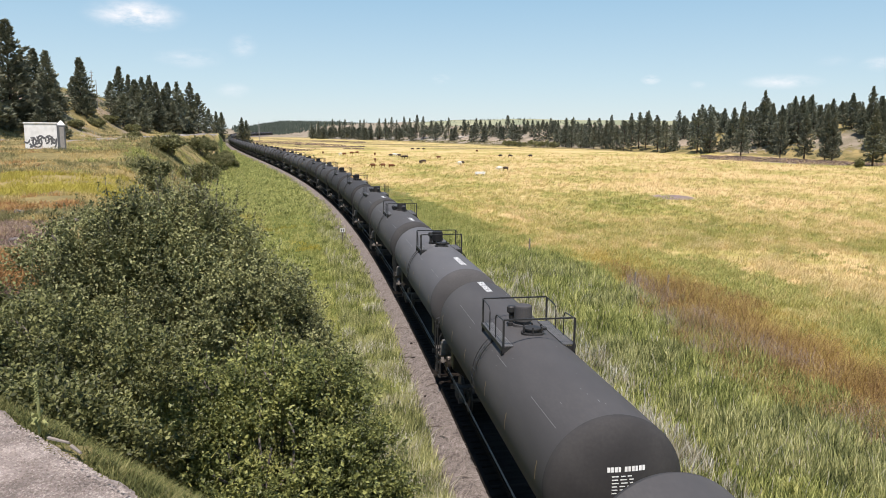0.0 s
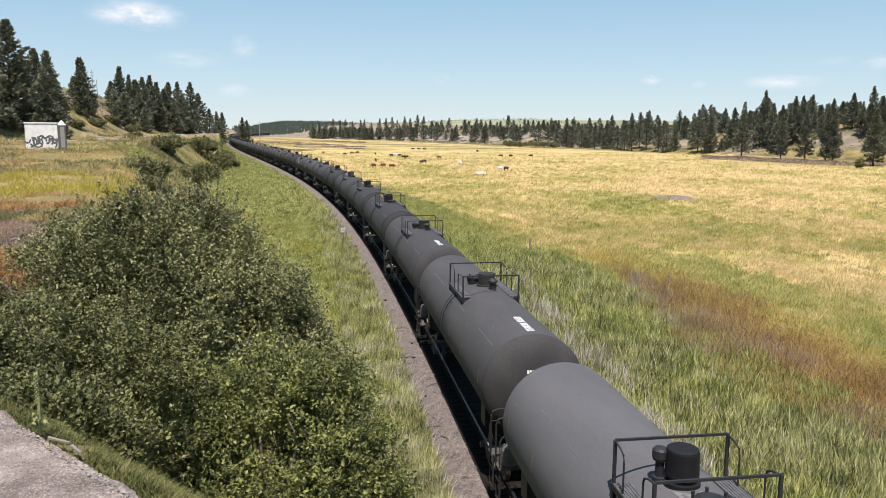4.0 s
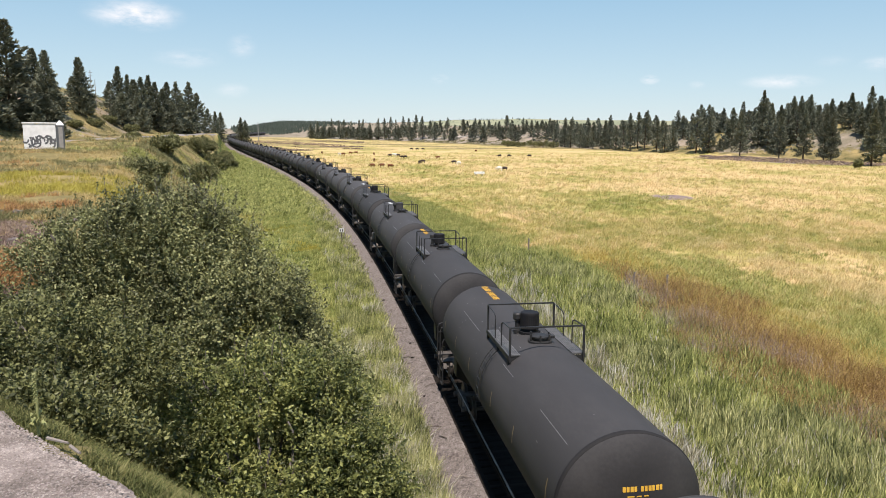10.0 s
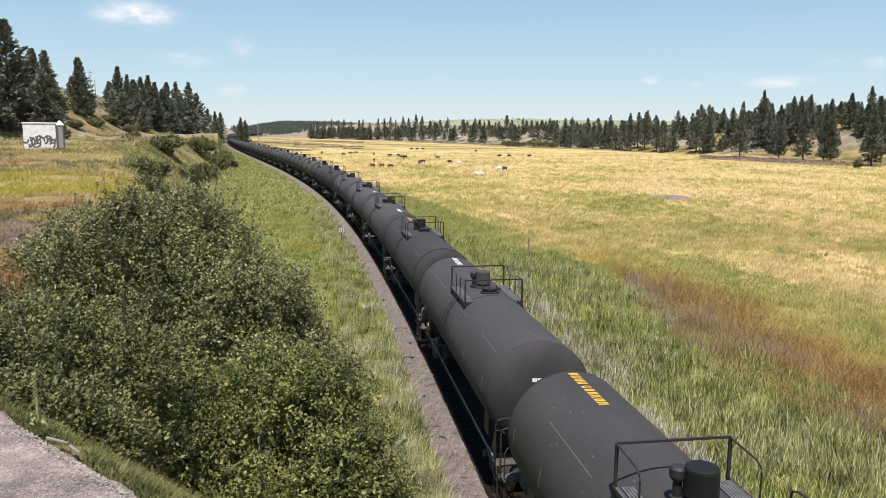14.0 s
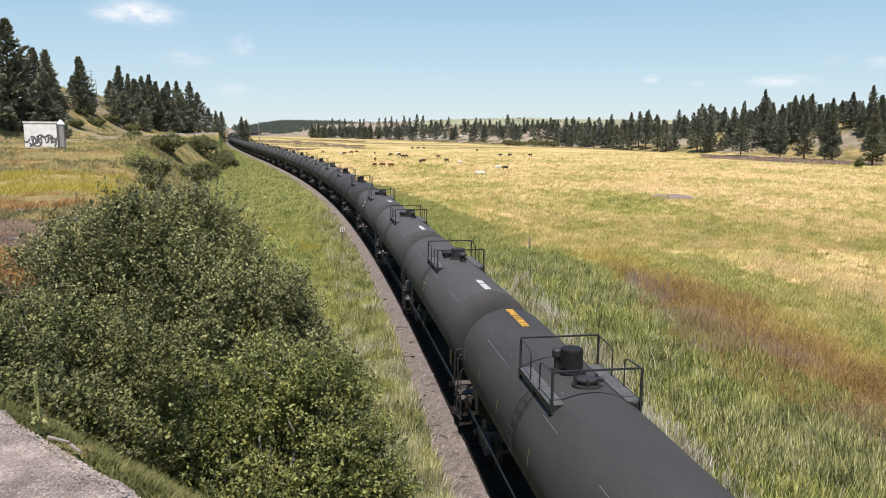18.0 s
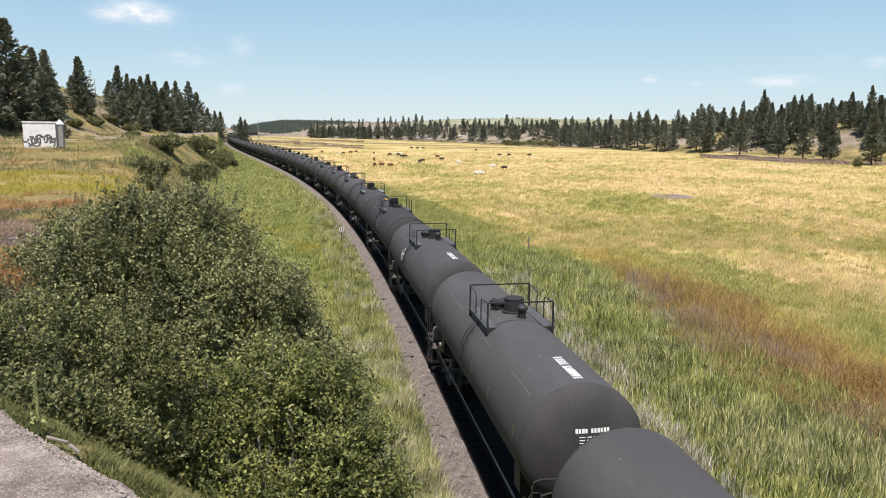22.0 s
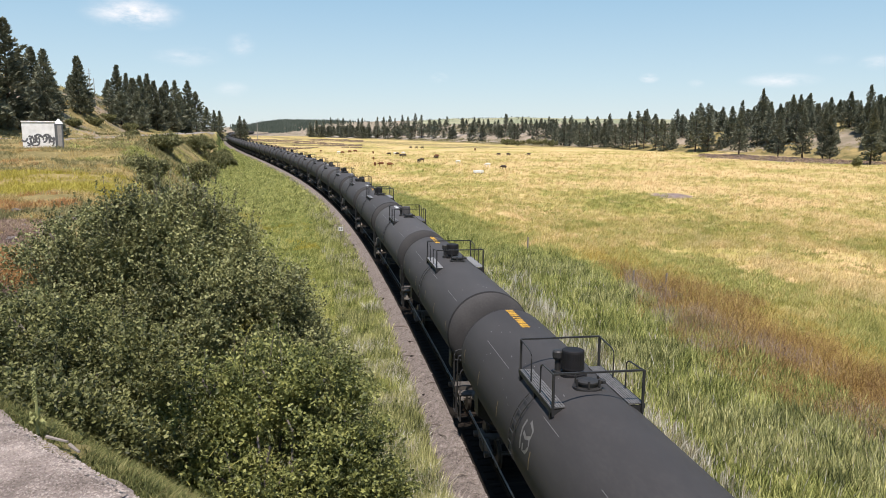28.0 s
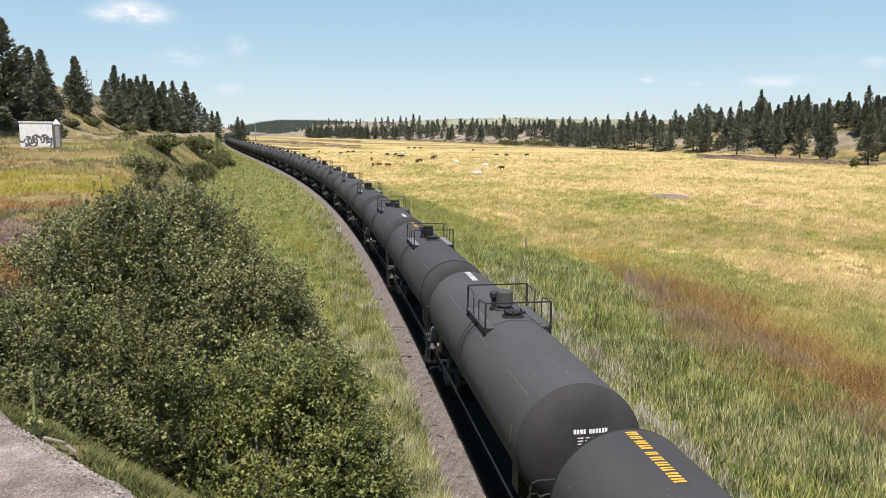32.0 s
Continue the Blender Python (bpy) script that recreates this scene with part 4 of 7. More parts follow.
# far needles a touch greyer: aerial haze put into their colour
M_NEEDLE_FAR = mat("sunlit_pine_needles", [(0.10, 0.112, 0.084), (0.18, 0.19, 0.142), (0.26, 0.26, 0.19)], 0.75, 0.35, 3, 0, vary=0.2, island=0.6, spec=0.05, through_light=0.15)


def pine_meshes(seed, h, spread, bare, coarse=1.0):
    """Trunk and crown of one conifer: boughs in loose whorls, each set with flat sprays of needles."""
    rng = np.random.default_rng(seed)
    bm = bmesh.new()
    r0 = h * 0.016
    rod(bm, (0, 0, -1.2), (0, 0, h * 0.5), r0, 8, r0 * 0.62)
    rod(bm, (0, 0, h * 0.5), (0, 0, h * 0.97), r0 * 0.62, 6, 0.02)
    trunk = bpy.data.meshes.new("trunk")
    bm.to_mesh(trunk)
    bm.free()
    trunk.materials.append(M_BARK)
    n = int(150 / coarse ** 0.8)
    q = (np.arange(n) + rng.uniform(0, 1, n)) / n
    q = q ** 0.92
    a = np.arange(n) * 2.39996 + rng.normal(0, 0.5, n)
    lop = 1 + 0.22 * np.sin(a + seed) + 0.16 * np.sin(q * 17 + seed * 1.7) + 0.12 * np.sin(a * 2 + q * 9)
    reach = spread * 1.08 * (1 - q) ** 0.93 * np.clip(0.6 + q * 3, 0, 1) * lop * rng.uniform(0.62, 1.1, n) + 0.18
    rise = -0.22 + 0.62 * q + rng.normal(0, 0.1, n)
    foot = h * (bare + (1 - bare) * q * 0.955)
    per = int(30 / coarse ** 1.1)
    k = np.repeat(np.arange(n), per)
    m = len(k)
    f = 1 - 0.85 * rng.uniform(0, 1, m) ** 1.5
    out = np.stack([np.cos(a), np.sin(a), 0 * a], -1)[k]
    side = np.stack([-np.sin(a), np.cos(a), 0 * a], -1)[k]
    ln = reach[k]
    wide = rng.normal(0, 1, m) * (0.10 * ln + 0.10) * (1.25 - 0.7 * f)
    tall = rng.normal(0.05, 1, m) * (0.035 * ln + 0.10)
    c = out * (ln * f)[:, None] + side * wide[:, None]
    c[:, 2] += foot[k] + ln * f * rise[k] + 0.12 * ln * f * f + tall
    way = out * 0.8 + side * (wide / (0.2 * ln + 0.1) * 0.7)[:, None] + rng.normal(0, 0.35, (m, 3))
    way[:, 2] += 0.35 + 0.4 * q[k]
    way /= np.linalg.norm(way, axis=1, keepdims=True)
    flat = np.cross(way, np.array([0, 0, 1.0]) + rng.normal(0, 0.65, (m, 3)))
    flat /= np.linalg.norm(flat, axis=1, keepdims=True)
    size = (0.20 + 0.075 * ln + 0.004 * h) * rng.uniform(0.7, 1.35, m) * coarse ** 0.62
    v = np.stack([c - flat * (size * 0.42)[:, None], c + flat * (size * 0.42)[:, None], c + way * (size * 1.35)[:, None]], 1).reshape(-1, 3)
    crown = mesh_of("crown", v, np.arange(m * 3).reshape(-1, 3), M_NEEDLE if coarse < 1.5 else M_NEEDLE_FAR)
    return trunk, crown


NEAR_PINES = [pine_meshes(i, h, sp, ba) for i, (h, sp, ba) in enumerate(((20, 4.6, 0.06), (22, 4.4, 0.10), (17, 4.4, 0.04), (14, 3.6, 0.04), (24, 5.0, 0.12), (19, 3.6, 0.08), (11, 3.2, 0.02)))]
FAR_PINES = [pine_meshes(20 + i, h, sp, ba, 2.1) for i, (h, sp, ba) in enumerate(((20, 4.4, 0.08), (22, 4.2, 0.12), (17, 4.3, 0.04), (14, 3.6, 0.04), (24, 4.8, 0.16), (19, 3.4, 0.10), (11, 3.2, 0.02)))]
PINE_H = (20, 22, 17, 14, 24, 19, 11)
rnd = np.random.default_rng(5)


def pine(x, y, h, near=False, group="pines across the meadow", label="tall dark green pine on the dry slope", wide=1.0):
    i = int(np.argmin([abs(h - q) + rnd.uniform(0, 5) for q in PINE_H]))
    tree = empty("pine_tree", pose(x, y, gz(x, y) - 0.2, 0, 0, rnd.uniform(0, 360)))
    f, w = h / PINE_H[i], rnd.uniform(0.88, 1.15) * wide
    for name, me in zip(("trunk", "crown"), (NEAR_PINES if near else FAR_PINES)[i]):
        o = new(name, me)
        o.parent = tree
        o.scale = (f * w, f * w, f)
    return tagged(tree, label, "tree", group)


def wood(rows, label):
    """Many distant pines as one: rows of x, y, height, width."""
    pieces = [[], []]
    for x, y, h, wide in rows:
        i = int(np.argmin([abs(h - q) + rnd.uniform(0, 5) for q in PINE_H]))
        f, a = h / PINE_H[i], rnd.uniform(0, math.tau)
        w = f * wide * rnd.uniform(0.88, 1.15)
        for k, me in enumerate(FAR_PINES[i]):
            v = np.zeros(len(me.vertices) * 3, dtype=np.float32)
            me.vertices.foreach_get("co", v)
            v = v.reshape(-1, 3)
            faces = [tuple(q.vertices) for q in me.polygons]
            turned_v = np.stack([x + w * (v[:, 0] * math.cos(a) - v[:, 1] * math.sin(a)), y + w * (v[:, 0] * math.sin(a) + v[:, 1] * math.cos(a)), gz(x, y) - 0.2 + f * v[:, 2]], -1)
            pieces[k].append((turned_v, faces))
    made = []
    for name, material, part_list in (("trunk", M_BARK, pieces[0]), ("pine_wood", M_NEEDLE_FAR, pieces[1])):
        vs, fs, n = [], [], 0
        for v, faces in part_list:
            vs.append(v)
            fs += [tuple(q + n for q in face) for face in faces]
            n += len(v)
        me = bpy.data.meshes.new(name)
        me.from_pydata(np.concatenate(vs).tolist(), [], fs)
        me.materials.append(material)
        made.append(new(name, me))
    made[0].parent = made[1]
    made[0]["kind"] = "stuff"
    return tagged(made[1], label, "woods", kind="stuff")


LENS, TILT, LEAN = 1353.0, 229.6, 0.0055


def top_of(bear, rise, d):
    """The height at distance d of a line of sight: bear and rise tell its direction."""
    return 11.06 + d * (TILT + bear * LEAN - rise) / LENS * 1.012


def bearing(b, rise=205):
    """Sideways metres for each metre of distance, for a line of sight."""
    return (b - 784) / LENS * (0.988 - 0.154 * (TILT - rise) / LENS)


# wooded hill beside the road: direction, top, distance
HILL_NEAR = ((-45, 30, 140), (2, 38, 150), (-12, 120, 148), (22, 165, 150), (48, 175, 152), (78, 165, 156), (100, 185, 158), (64, 190, 150), (10, 180, 146), (28, 100, 185), (52, 90, 190), (74, 92, 185), (92, 140, 200), (18, 110, 215), (134, 104, 205), (122, 140, 225), (146, 150, 215))
HILL_FAR = ((190, 145, 250), (205, 119, 240), (222, 133, 255), (233, 142, 270), (246, 137, 270), (259, 134, 275), (271, 146, 285), (284, 158, 300),
                  (292, 146, 305), (308, 145, 310), (318, 165, 330), (331, 146, 330), (345, 165, 345), (240, 165, 255), (212, 165, 235), (276, 175, 275), (302, 180, 300), (325, 180, 320),
                  (365, 192, 480), (378, 197, 500), (388, 198, 510), (424, 207, 640), (432, 212, 660), (62, 150, 165), (40, 160, 160), (100, 175, 190), (198, 190, 225), (250, 190, 250))
for b, top, d in HILL_NEAR + HILL_FAR:
    x = bearing(b, top) * d
    pine(x, d, float(np.clip(top_of(b - 784, top, d) - gz(x, d), 6, 38)), True, "pines on the hill by the road", wide=1.15)
# far side of the meadow: the wood's skyline
SKY_B = [985, 1000, 1040, 1080, 1100, 1115, 1145, 1160, 1172, 1200, 1225, 1240, 1255, 1280, 1297, 1315, 1335, 1352, 1366, 1382, 1405, 1418, 1435, 1450, 1472, 1488, 1508, 1525, 1543, 1560, 1640]
SKY_T = [212, 208, 208, 203, 212, 200, 195, 204, 216, 195, 200, 185, 185, 192, 190, 180, 192, 160, 182, 186, 170, 170, 168, 186, 175, 180, 165, 190, 153, 170, 165]


def wood_edge(b):
    return float(np.interp(b, [985, 1150, 1300, 1480, 1640], [560, 480, 390, 350, 300]))


for b, top in zip(SKY_B, SKY_T):
    d = wood_edge(b) + rnd.uniform(20, 60)
    x = bearing(b, top) * d
    pine(x, d, float(np.clip(top_of(b - 784, top, d) - gz(x, d), 9, 28)), d < 420)
for b in np.arange(985, 1640, 7.0):
    for low, deep in ((8, 70), (22, 40), (45, 12)):
        c = b + rnd.uniform(-6, 6)
        if low > 10 and (1120 < c < 1165 or 1180 < c < 1207 or 1262 < c < 1272 or 1300 < c < 1310 or 1395 < c < 1404 or 1486 < c < 1545) or c < 1300 and low > 30 and rnd.random() < 0.3 or rnd.random() < (0.0 if c < 1300 and low < 10 else 0.28 if low < 10 else 0.58 if low < 30 else 0.8):
            continue
        d = wood_edge(c) + rnd.uniform(0, deep) + 6
        x = bearing(c) * d
        top = np.interp(c, SKY_B, SKY_T) + low + rnd.uniform(0, 14)
        pine(x, d, float(np.clip(top_of(c - 784, top, d) - gz(x, d), 6, 26)), d < 380)
# the depth of the wood behind its edge
deep_wood = []
for b in np.arange(985, 1640, 4.6):
    c = b + rnd.uniform(-3, 3)
    if 1486 < c < 1545 and rnd.random() < 0.6 or rnd.random() < 0.15:
        continue
    d = wood_edge(c) + rnd.uniform(45, 120)
    x = bearing(c) * d
    top = np.interp(c, SKY_B, SKY_T) + rnd.uniform(3, 26)
    deep_wood.append((x, d, float(np.clip(top_of(c - 784, top, d) - gz(x, d), 6, 24)), 1.2))
wood(deep_wood, "dark pine wood behind the meadow's far edge")
for b, top, d in ((1172, 212, 462), (1462, 190, 332), (1475, 196, 330), (1312, 195, 380), (1548, 190, 285), (1382, 200, 352), (1425, 196, 345)):
    x = bearing(b) * d
    pine(x, d, float(np.clip(top_of(b - 784, top, d) - gz(x, d), 8, 28)), True)
for b in np.arange(1000, 1262, 6.5):
    c = b + rnd.uniform(-4, 4)
    if rnd.random() < (0.75 if 1163 < c < 1207 else 0.35 if c > 1100 else 0.6):
        continue
    d = float(np.interp(c, [1000, 1100, 1150, 1235, 1262], [545, 478, 452, 415, 403])) + rnd.uniform(2, 16)
    x = bearing(c) * d
    pine(x, d, float(np.clip(top_of(c - 784, np.interp(c, SKY_B, SKY_T) + rnd.uniform(0, 22), d) - gz(x, d), 7, 26)))
for b, top, d in ((897, 203, 1500), (1012, 207, 1300)):
    pine(bearing(b) * d, d, float(np.clip(top_of(b - 784, top, d) - gz(bearing(b) * d, d), 8, 18)), group="pines on the far hill", label="lone dark pine on the far pale hill", wide=1.3)
# scattered pines on the low rocky rise further up the valley
for b, top in ((548, 218), (560, 214), (572, 216), (585, 210), (598, 212), (607, 210), (620, 214), (634, 212), (641, 211), (653, 216), (668, 206), (679, 209), (690, 204), (699, 212), (712, 206),
               (722, 209), (735, 203), (746, 205), (760, 213), (768, 215), (780, 222), (791, 208), (804, 220), (820, 222), (831, 221), (840, 209), (848, 212), (856, 214), (864, 213),
               (876, 216), (882, 214), (895, 204), (905, 212), (917, 220), (925, 210), (940, 212), (950, 214), (972, 209), (980, 213), (615, 222), (645, 225), (703, 220), (785, 230), (868, 225), (930, 222)):
    d = float(np.interp(b, [545, 700, 800, 985], [1000, 860, 770, 600])) + rnd.uniform(0, 90)
    x = bearing(b) * d
    pine(x, d, float(np.clip(top_of(b - 784, top, d) - gz(x, d), 8, 26)))
# smaller pines between and behind them, thickest where the valley narrows
ridge_wood = []
for b in np.concatenate([np.linspace(546, 655, 46), np.linspace(655, 985, 58)]):
    b = b + rnd.uniform(-5, 5)
    d = float(np.interp(b, [545, 700, 800, 985], [1000, 860, 770, 600])) + rnd.uniform(-25, 170)
    x = bearing(b) * d
    ridge_wood.append((x, d, float(np.clip(top_of(b - 784, rnd.uniform(211, 229), d) - gz(x, d), 5, 15)), 1.25))
wood(ridge_wood, "small dark pines scattered over the rocky rise")


def ledges():
    """Low bands of pale rock that crop out along the rise."""
    rock = mat("pale_ledge_rock", [(0.20, 0.18, 0.155), (0.32, 0.29, 0.25), (0.42, 0.39, 0.34)], 0.95, 0.15, 1.2, 0.6, bump_scale=0.3, world=True)
    rng = np.random.default_rng(44)
    for b, d, long, high in ((600, 955, 34, 2.2), (618, 975, 46, 2.6), (640, 935, 40, 2.0), (662, 930, 44, 2.4), (690, 900, 30, 1.8), (742, 850, 36, 2.0), (770, 820, 26, 1.8), (806, 790, 30, 1.8), (850, 760, 26, 1.6), (905, 700, 24, 1.6), (395, 700, 26, 2.6), (408, 760, 24, 2.2)):
        x0 = bearing(b) * d
        n, rows = 15, []
        for i in range(n):
            f = i / (n - 1)
            x, y = x0 + (f - 0.5) * long, d + 5 * math.sin(f * 5 + b) + rng.uniform(-0.8, 0.8)
            z, hh = gz(x, y), high * (0.25 + math.sin(f * math.pi)) * rng.uniform(0.6, 1.1)
            rows.append([(x, y - 1.6, z - 0.6), (x, y - 1.2 + rng.uniform(-0.4, 0.4), z + hh * 0.7), (x, y + 0.6, z + hh), (x, y + 4.0, z + hh * 0.7), (x, y + 6.0, z - 0.6)])
        v = [q for r in rows for q in r]
        f = [(i * 5 + j, (i + 1) * 5 + j, (i + 1) * 5 + j + 1, i * 5 + j + 1) for i in range(n - 1) for j in range(4)]
        tagged(new("rock_ledge", mesh_of("rock_ledge", v, f, rock)), "low ledge of pale grey-brown rock on the rise", "rock", "ledges on the rise")


ledges()
# ---- shrubs ----
M_TWIG = mat("shrub_twigs", [(0.09, 0.075, 0.068), (0.21, 0.18, 0.165)], 0.85, 8, 50, 0.2)
M_LEAF_DARK = mat("dark_shrub_leaves", [(0.066, 0.07, 0.031), (0.185, 0.19, 0.08), (0.345, 0.345, 0.155)], 0.5, 1.5, 9, 0, island=0.95, spec=0.3, through_light=0.2, world=True)
M_LEAF_LIGHT = mat("light_shrub_leaves", [(0.046, 0.056, 0.017), (0.138, 0.154, 0.046), (0.33, 0.335, 0.108)], 0.5, 2.2, 9, 0, island=0.85, spec=0.35, through_light=0.25, world=True)
M_LEAF_LOW = mat("low_shrub_leaves", [(0.046, 0.05, 0.018), (0.115, 0.12, 0.043), (0.24, 0.24, 0.09)], 0.5, 1.8, 9, 0, island=0.9, spec=0.3, through_light=0.2, world=True)
M_LEAF_OLIVE = mat("olive_shrub_leaves", [(0.085, 0.088, 0.038), (0.18, 0.18, 0.076), (0.30, 0.285, 0.125)], 0.6, 1.0, 6, 0, island=0.9, spec=0.3, through_light=0.2, world=True)


def leaf_cloud(rng, centres, size, way=None):
    """Folded, pointed leaves about the given places, four corners and two faces each; way: the shoots on which they sit."""
    n = len(centres)
    a = rng.uniform(0, math.tau, n)
    tilt = rng.normal(0.15, 0.55, n)
    d = np.stack([np.cos(a) * np.cos(tilt), np.sin(a) * np.cos(tilt), np.sin(tilt)], -1)
    if way is not None:
        d = d + way * rng.uniform(0.1, 1.1, (n, 1))
        d /= np.linalg.norm(d, axis=1, keepdims=True) + 1e-9
    up = np.array([0, 0, 0.75]) + rng.normal(0, 0.7, (n, 3))
    s = np.cross(d, up)
    s /= np.linalg.norm(s, axis=1, keepdims=True) + 1e-9
    nrm = np.cross(s, d)
    ln = (size * rng.uniform(0.6, 1.35, n))[:, None]
    w = ln * rng.uniform(0.24, 0.36, (n, 1))
    v = np.stack([centres - d * ln * 0.5, centres + s * w + nrm * ln * 0.1, centres + d * ln * 0.5, centres - s * w + nrm * ln * 0.1], 1).reshape(-1, 3)
    i = np.arange(n)[:, None] * 4
    f = np.concatenate([i + [0, 1, 2], i + [0, 2, 3]], 0)
    return v, f


def shrub(name, base, lobes, leaves, size, material, label, seed, sprigs=0, stems=30, twig=0.012, tip=0.2, group=""):
    """A leafy shrub: stems from its foot into rounded lobes (x, y, z, rx, ry, rz), twigs set with leaves, looser towards the outline."""
    rng = np.random.default_rng(seed)
    lobes = np.array(lobes, dtype=float)
    weight = np.prod(lobes[:, 3:], axis=1) ** 0.67
    weight /= weight.sum()
    bm = bmesh.new()
    ends = []
    base = Vector(base)
    for k in range(stems):
        l = lobes[rng.choice(len(lobes), p=weight)]
        q = rng.normal(0, 1, 3)
        q /= np.linalg.norm(q)
        q[2] = abs(q[2]) * 0.9 - 0.1
        e = Vector(l[:3] + q * l[3:] * rng.uniform(0.5, 0.85))
        root = base + Vector((rng.uniform(-0.35, 0.35), rng.uniform(-0.35, 0.35), -0.1)) * (twig / 0.012)
        bow = (root + e) / 2 + Vector((rng.uniform(-0.2, 0.2), rng.uniform(-0.2, 0.2), rng.uniform(0.0, 0.3))) * (twig / 0.012)
        pipe(bm, [root, root.lerp(bow, 0.6), bow, bow.lerp(e, 0.55), e], twig, 5)
    # twigs: short shoots spread through the outer half of each lobe
    n_tw = max(20, leaves // 16)
    n_cl = max(12, leaves // 420)
    which = rng.choice(len(lobes), n_cl, p=weight)
    cq = rng.normal(0, 1, (n_cl, 3))
    cq /= np.linalg.norm(cq, axis=1, keepdims=True)
    cq[:, 2] = np.abs(cq[:, 2]) * 0.9 - 0.25
    clump = lobes[which, :3] + cq * lobes[which, 3:] * rng.uniform(0.72, 1.02, (n_cl, 1))
    pick = rng.integers(0, n_cl, n_tw)
    tips = clump[pick] + rng.normal(0, 1, (n_tw, 3)) * (lobes[which[pick], 3:] * 0.105)
    q = cq[pick]
    fill = rng.random(n_tw) < 0.3
    fw = rng.choice(len(lobes), n_tw, p=weight)
    fq = rng.normal(0, 1, (n_tw, 3))
    fq /= np.linalg.norm(fq, axis=1, keepdims=True)
    tips[fill] = (lobes[fw, :3] + fq * lobes[fw, 3:] * (rng.uniform(0.2, 0.9, n_tw) ** 0.5)[:, None])[fill]
    reach = tip * rng.uniform(0.5, 1.6, n_tw)[:, None]
    way = q * 0.6 + np.array([0, 0, 0.55]) + rng.normal(0, 0.35, (n_tw, 3))
    way /= np.linalg.norm(way, axis=1, keepdims=True)
    if sprigs:
        # long shoots that stand out of the top
        top = np.argsort(-(tips[:, 2] + rng.normal(0, 0.25, n_tw)))[:sprigs]
        reach[top] *= rng.uniform(0.8, 1.4, (len(top), 1))
        way[top] = way[top] * 0.5 + np.array([0, 0, 1.0])
        for k in top:
            pipe(bm, [tips[k] - way[k] * 0.1, tips[k] + way[k] * reach[k] * 0.95], twig * 0.2, 4)
    dense = np.full(n_tw, 16)
    if sprigs:
        dense[top] = 34
    part_of = np.repeat(np.arange(n_tw), dense)
    along = rng.uniform(-0.2, 1.0, len(part_of))
    c = tips[part_of] + way[part_of] * (reach[part_of] * along[:, None]) + rng.normal(0, size * 0.42, (len(part_of), 3))
    v, f = leaf_cloud(rng, c, size, way[part_of])
    plant = empty(name, Matrix.Translation(base))
    st = part("branchwork", bm, M_TWIG, plant)
    lv = new("foliage", mesh_of("foliage", v, f, material))
    lv.parent = plant
    for o in (st, lv):
        o.location = -base
    lv["kind"] = "stuff"
    return tagged(plant, label, "shrub", group)


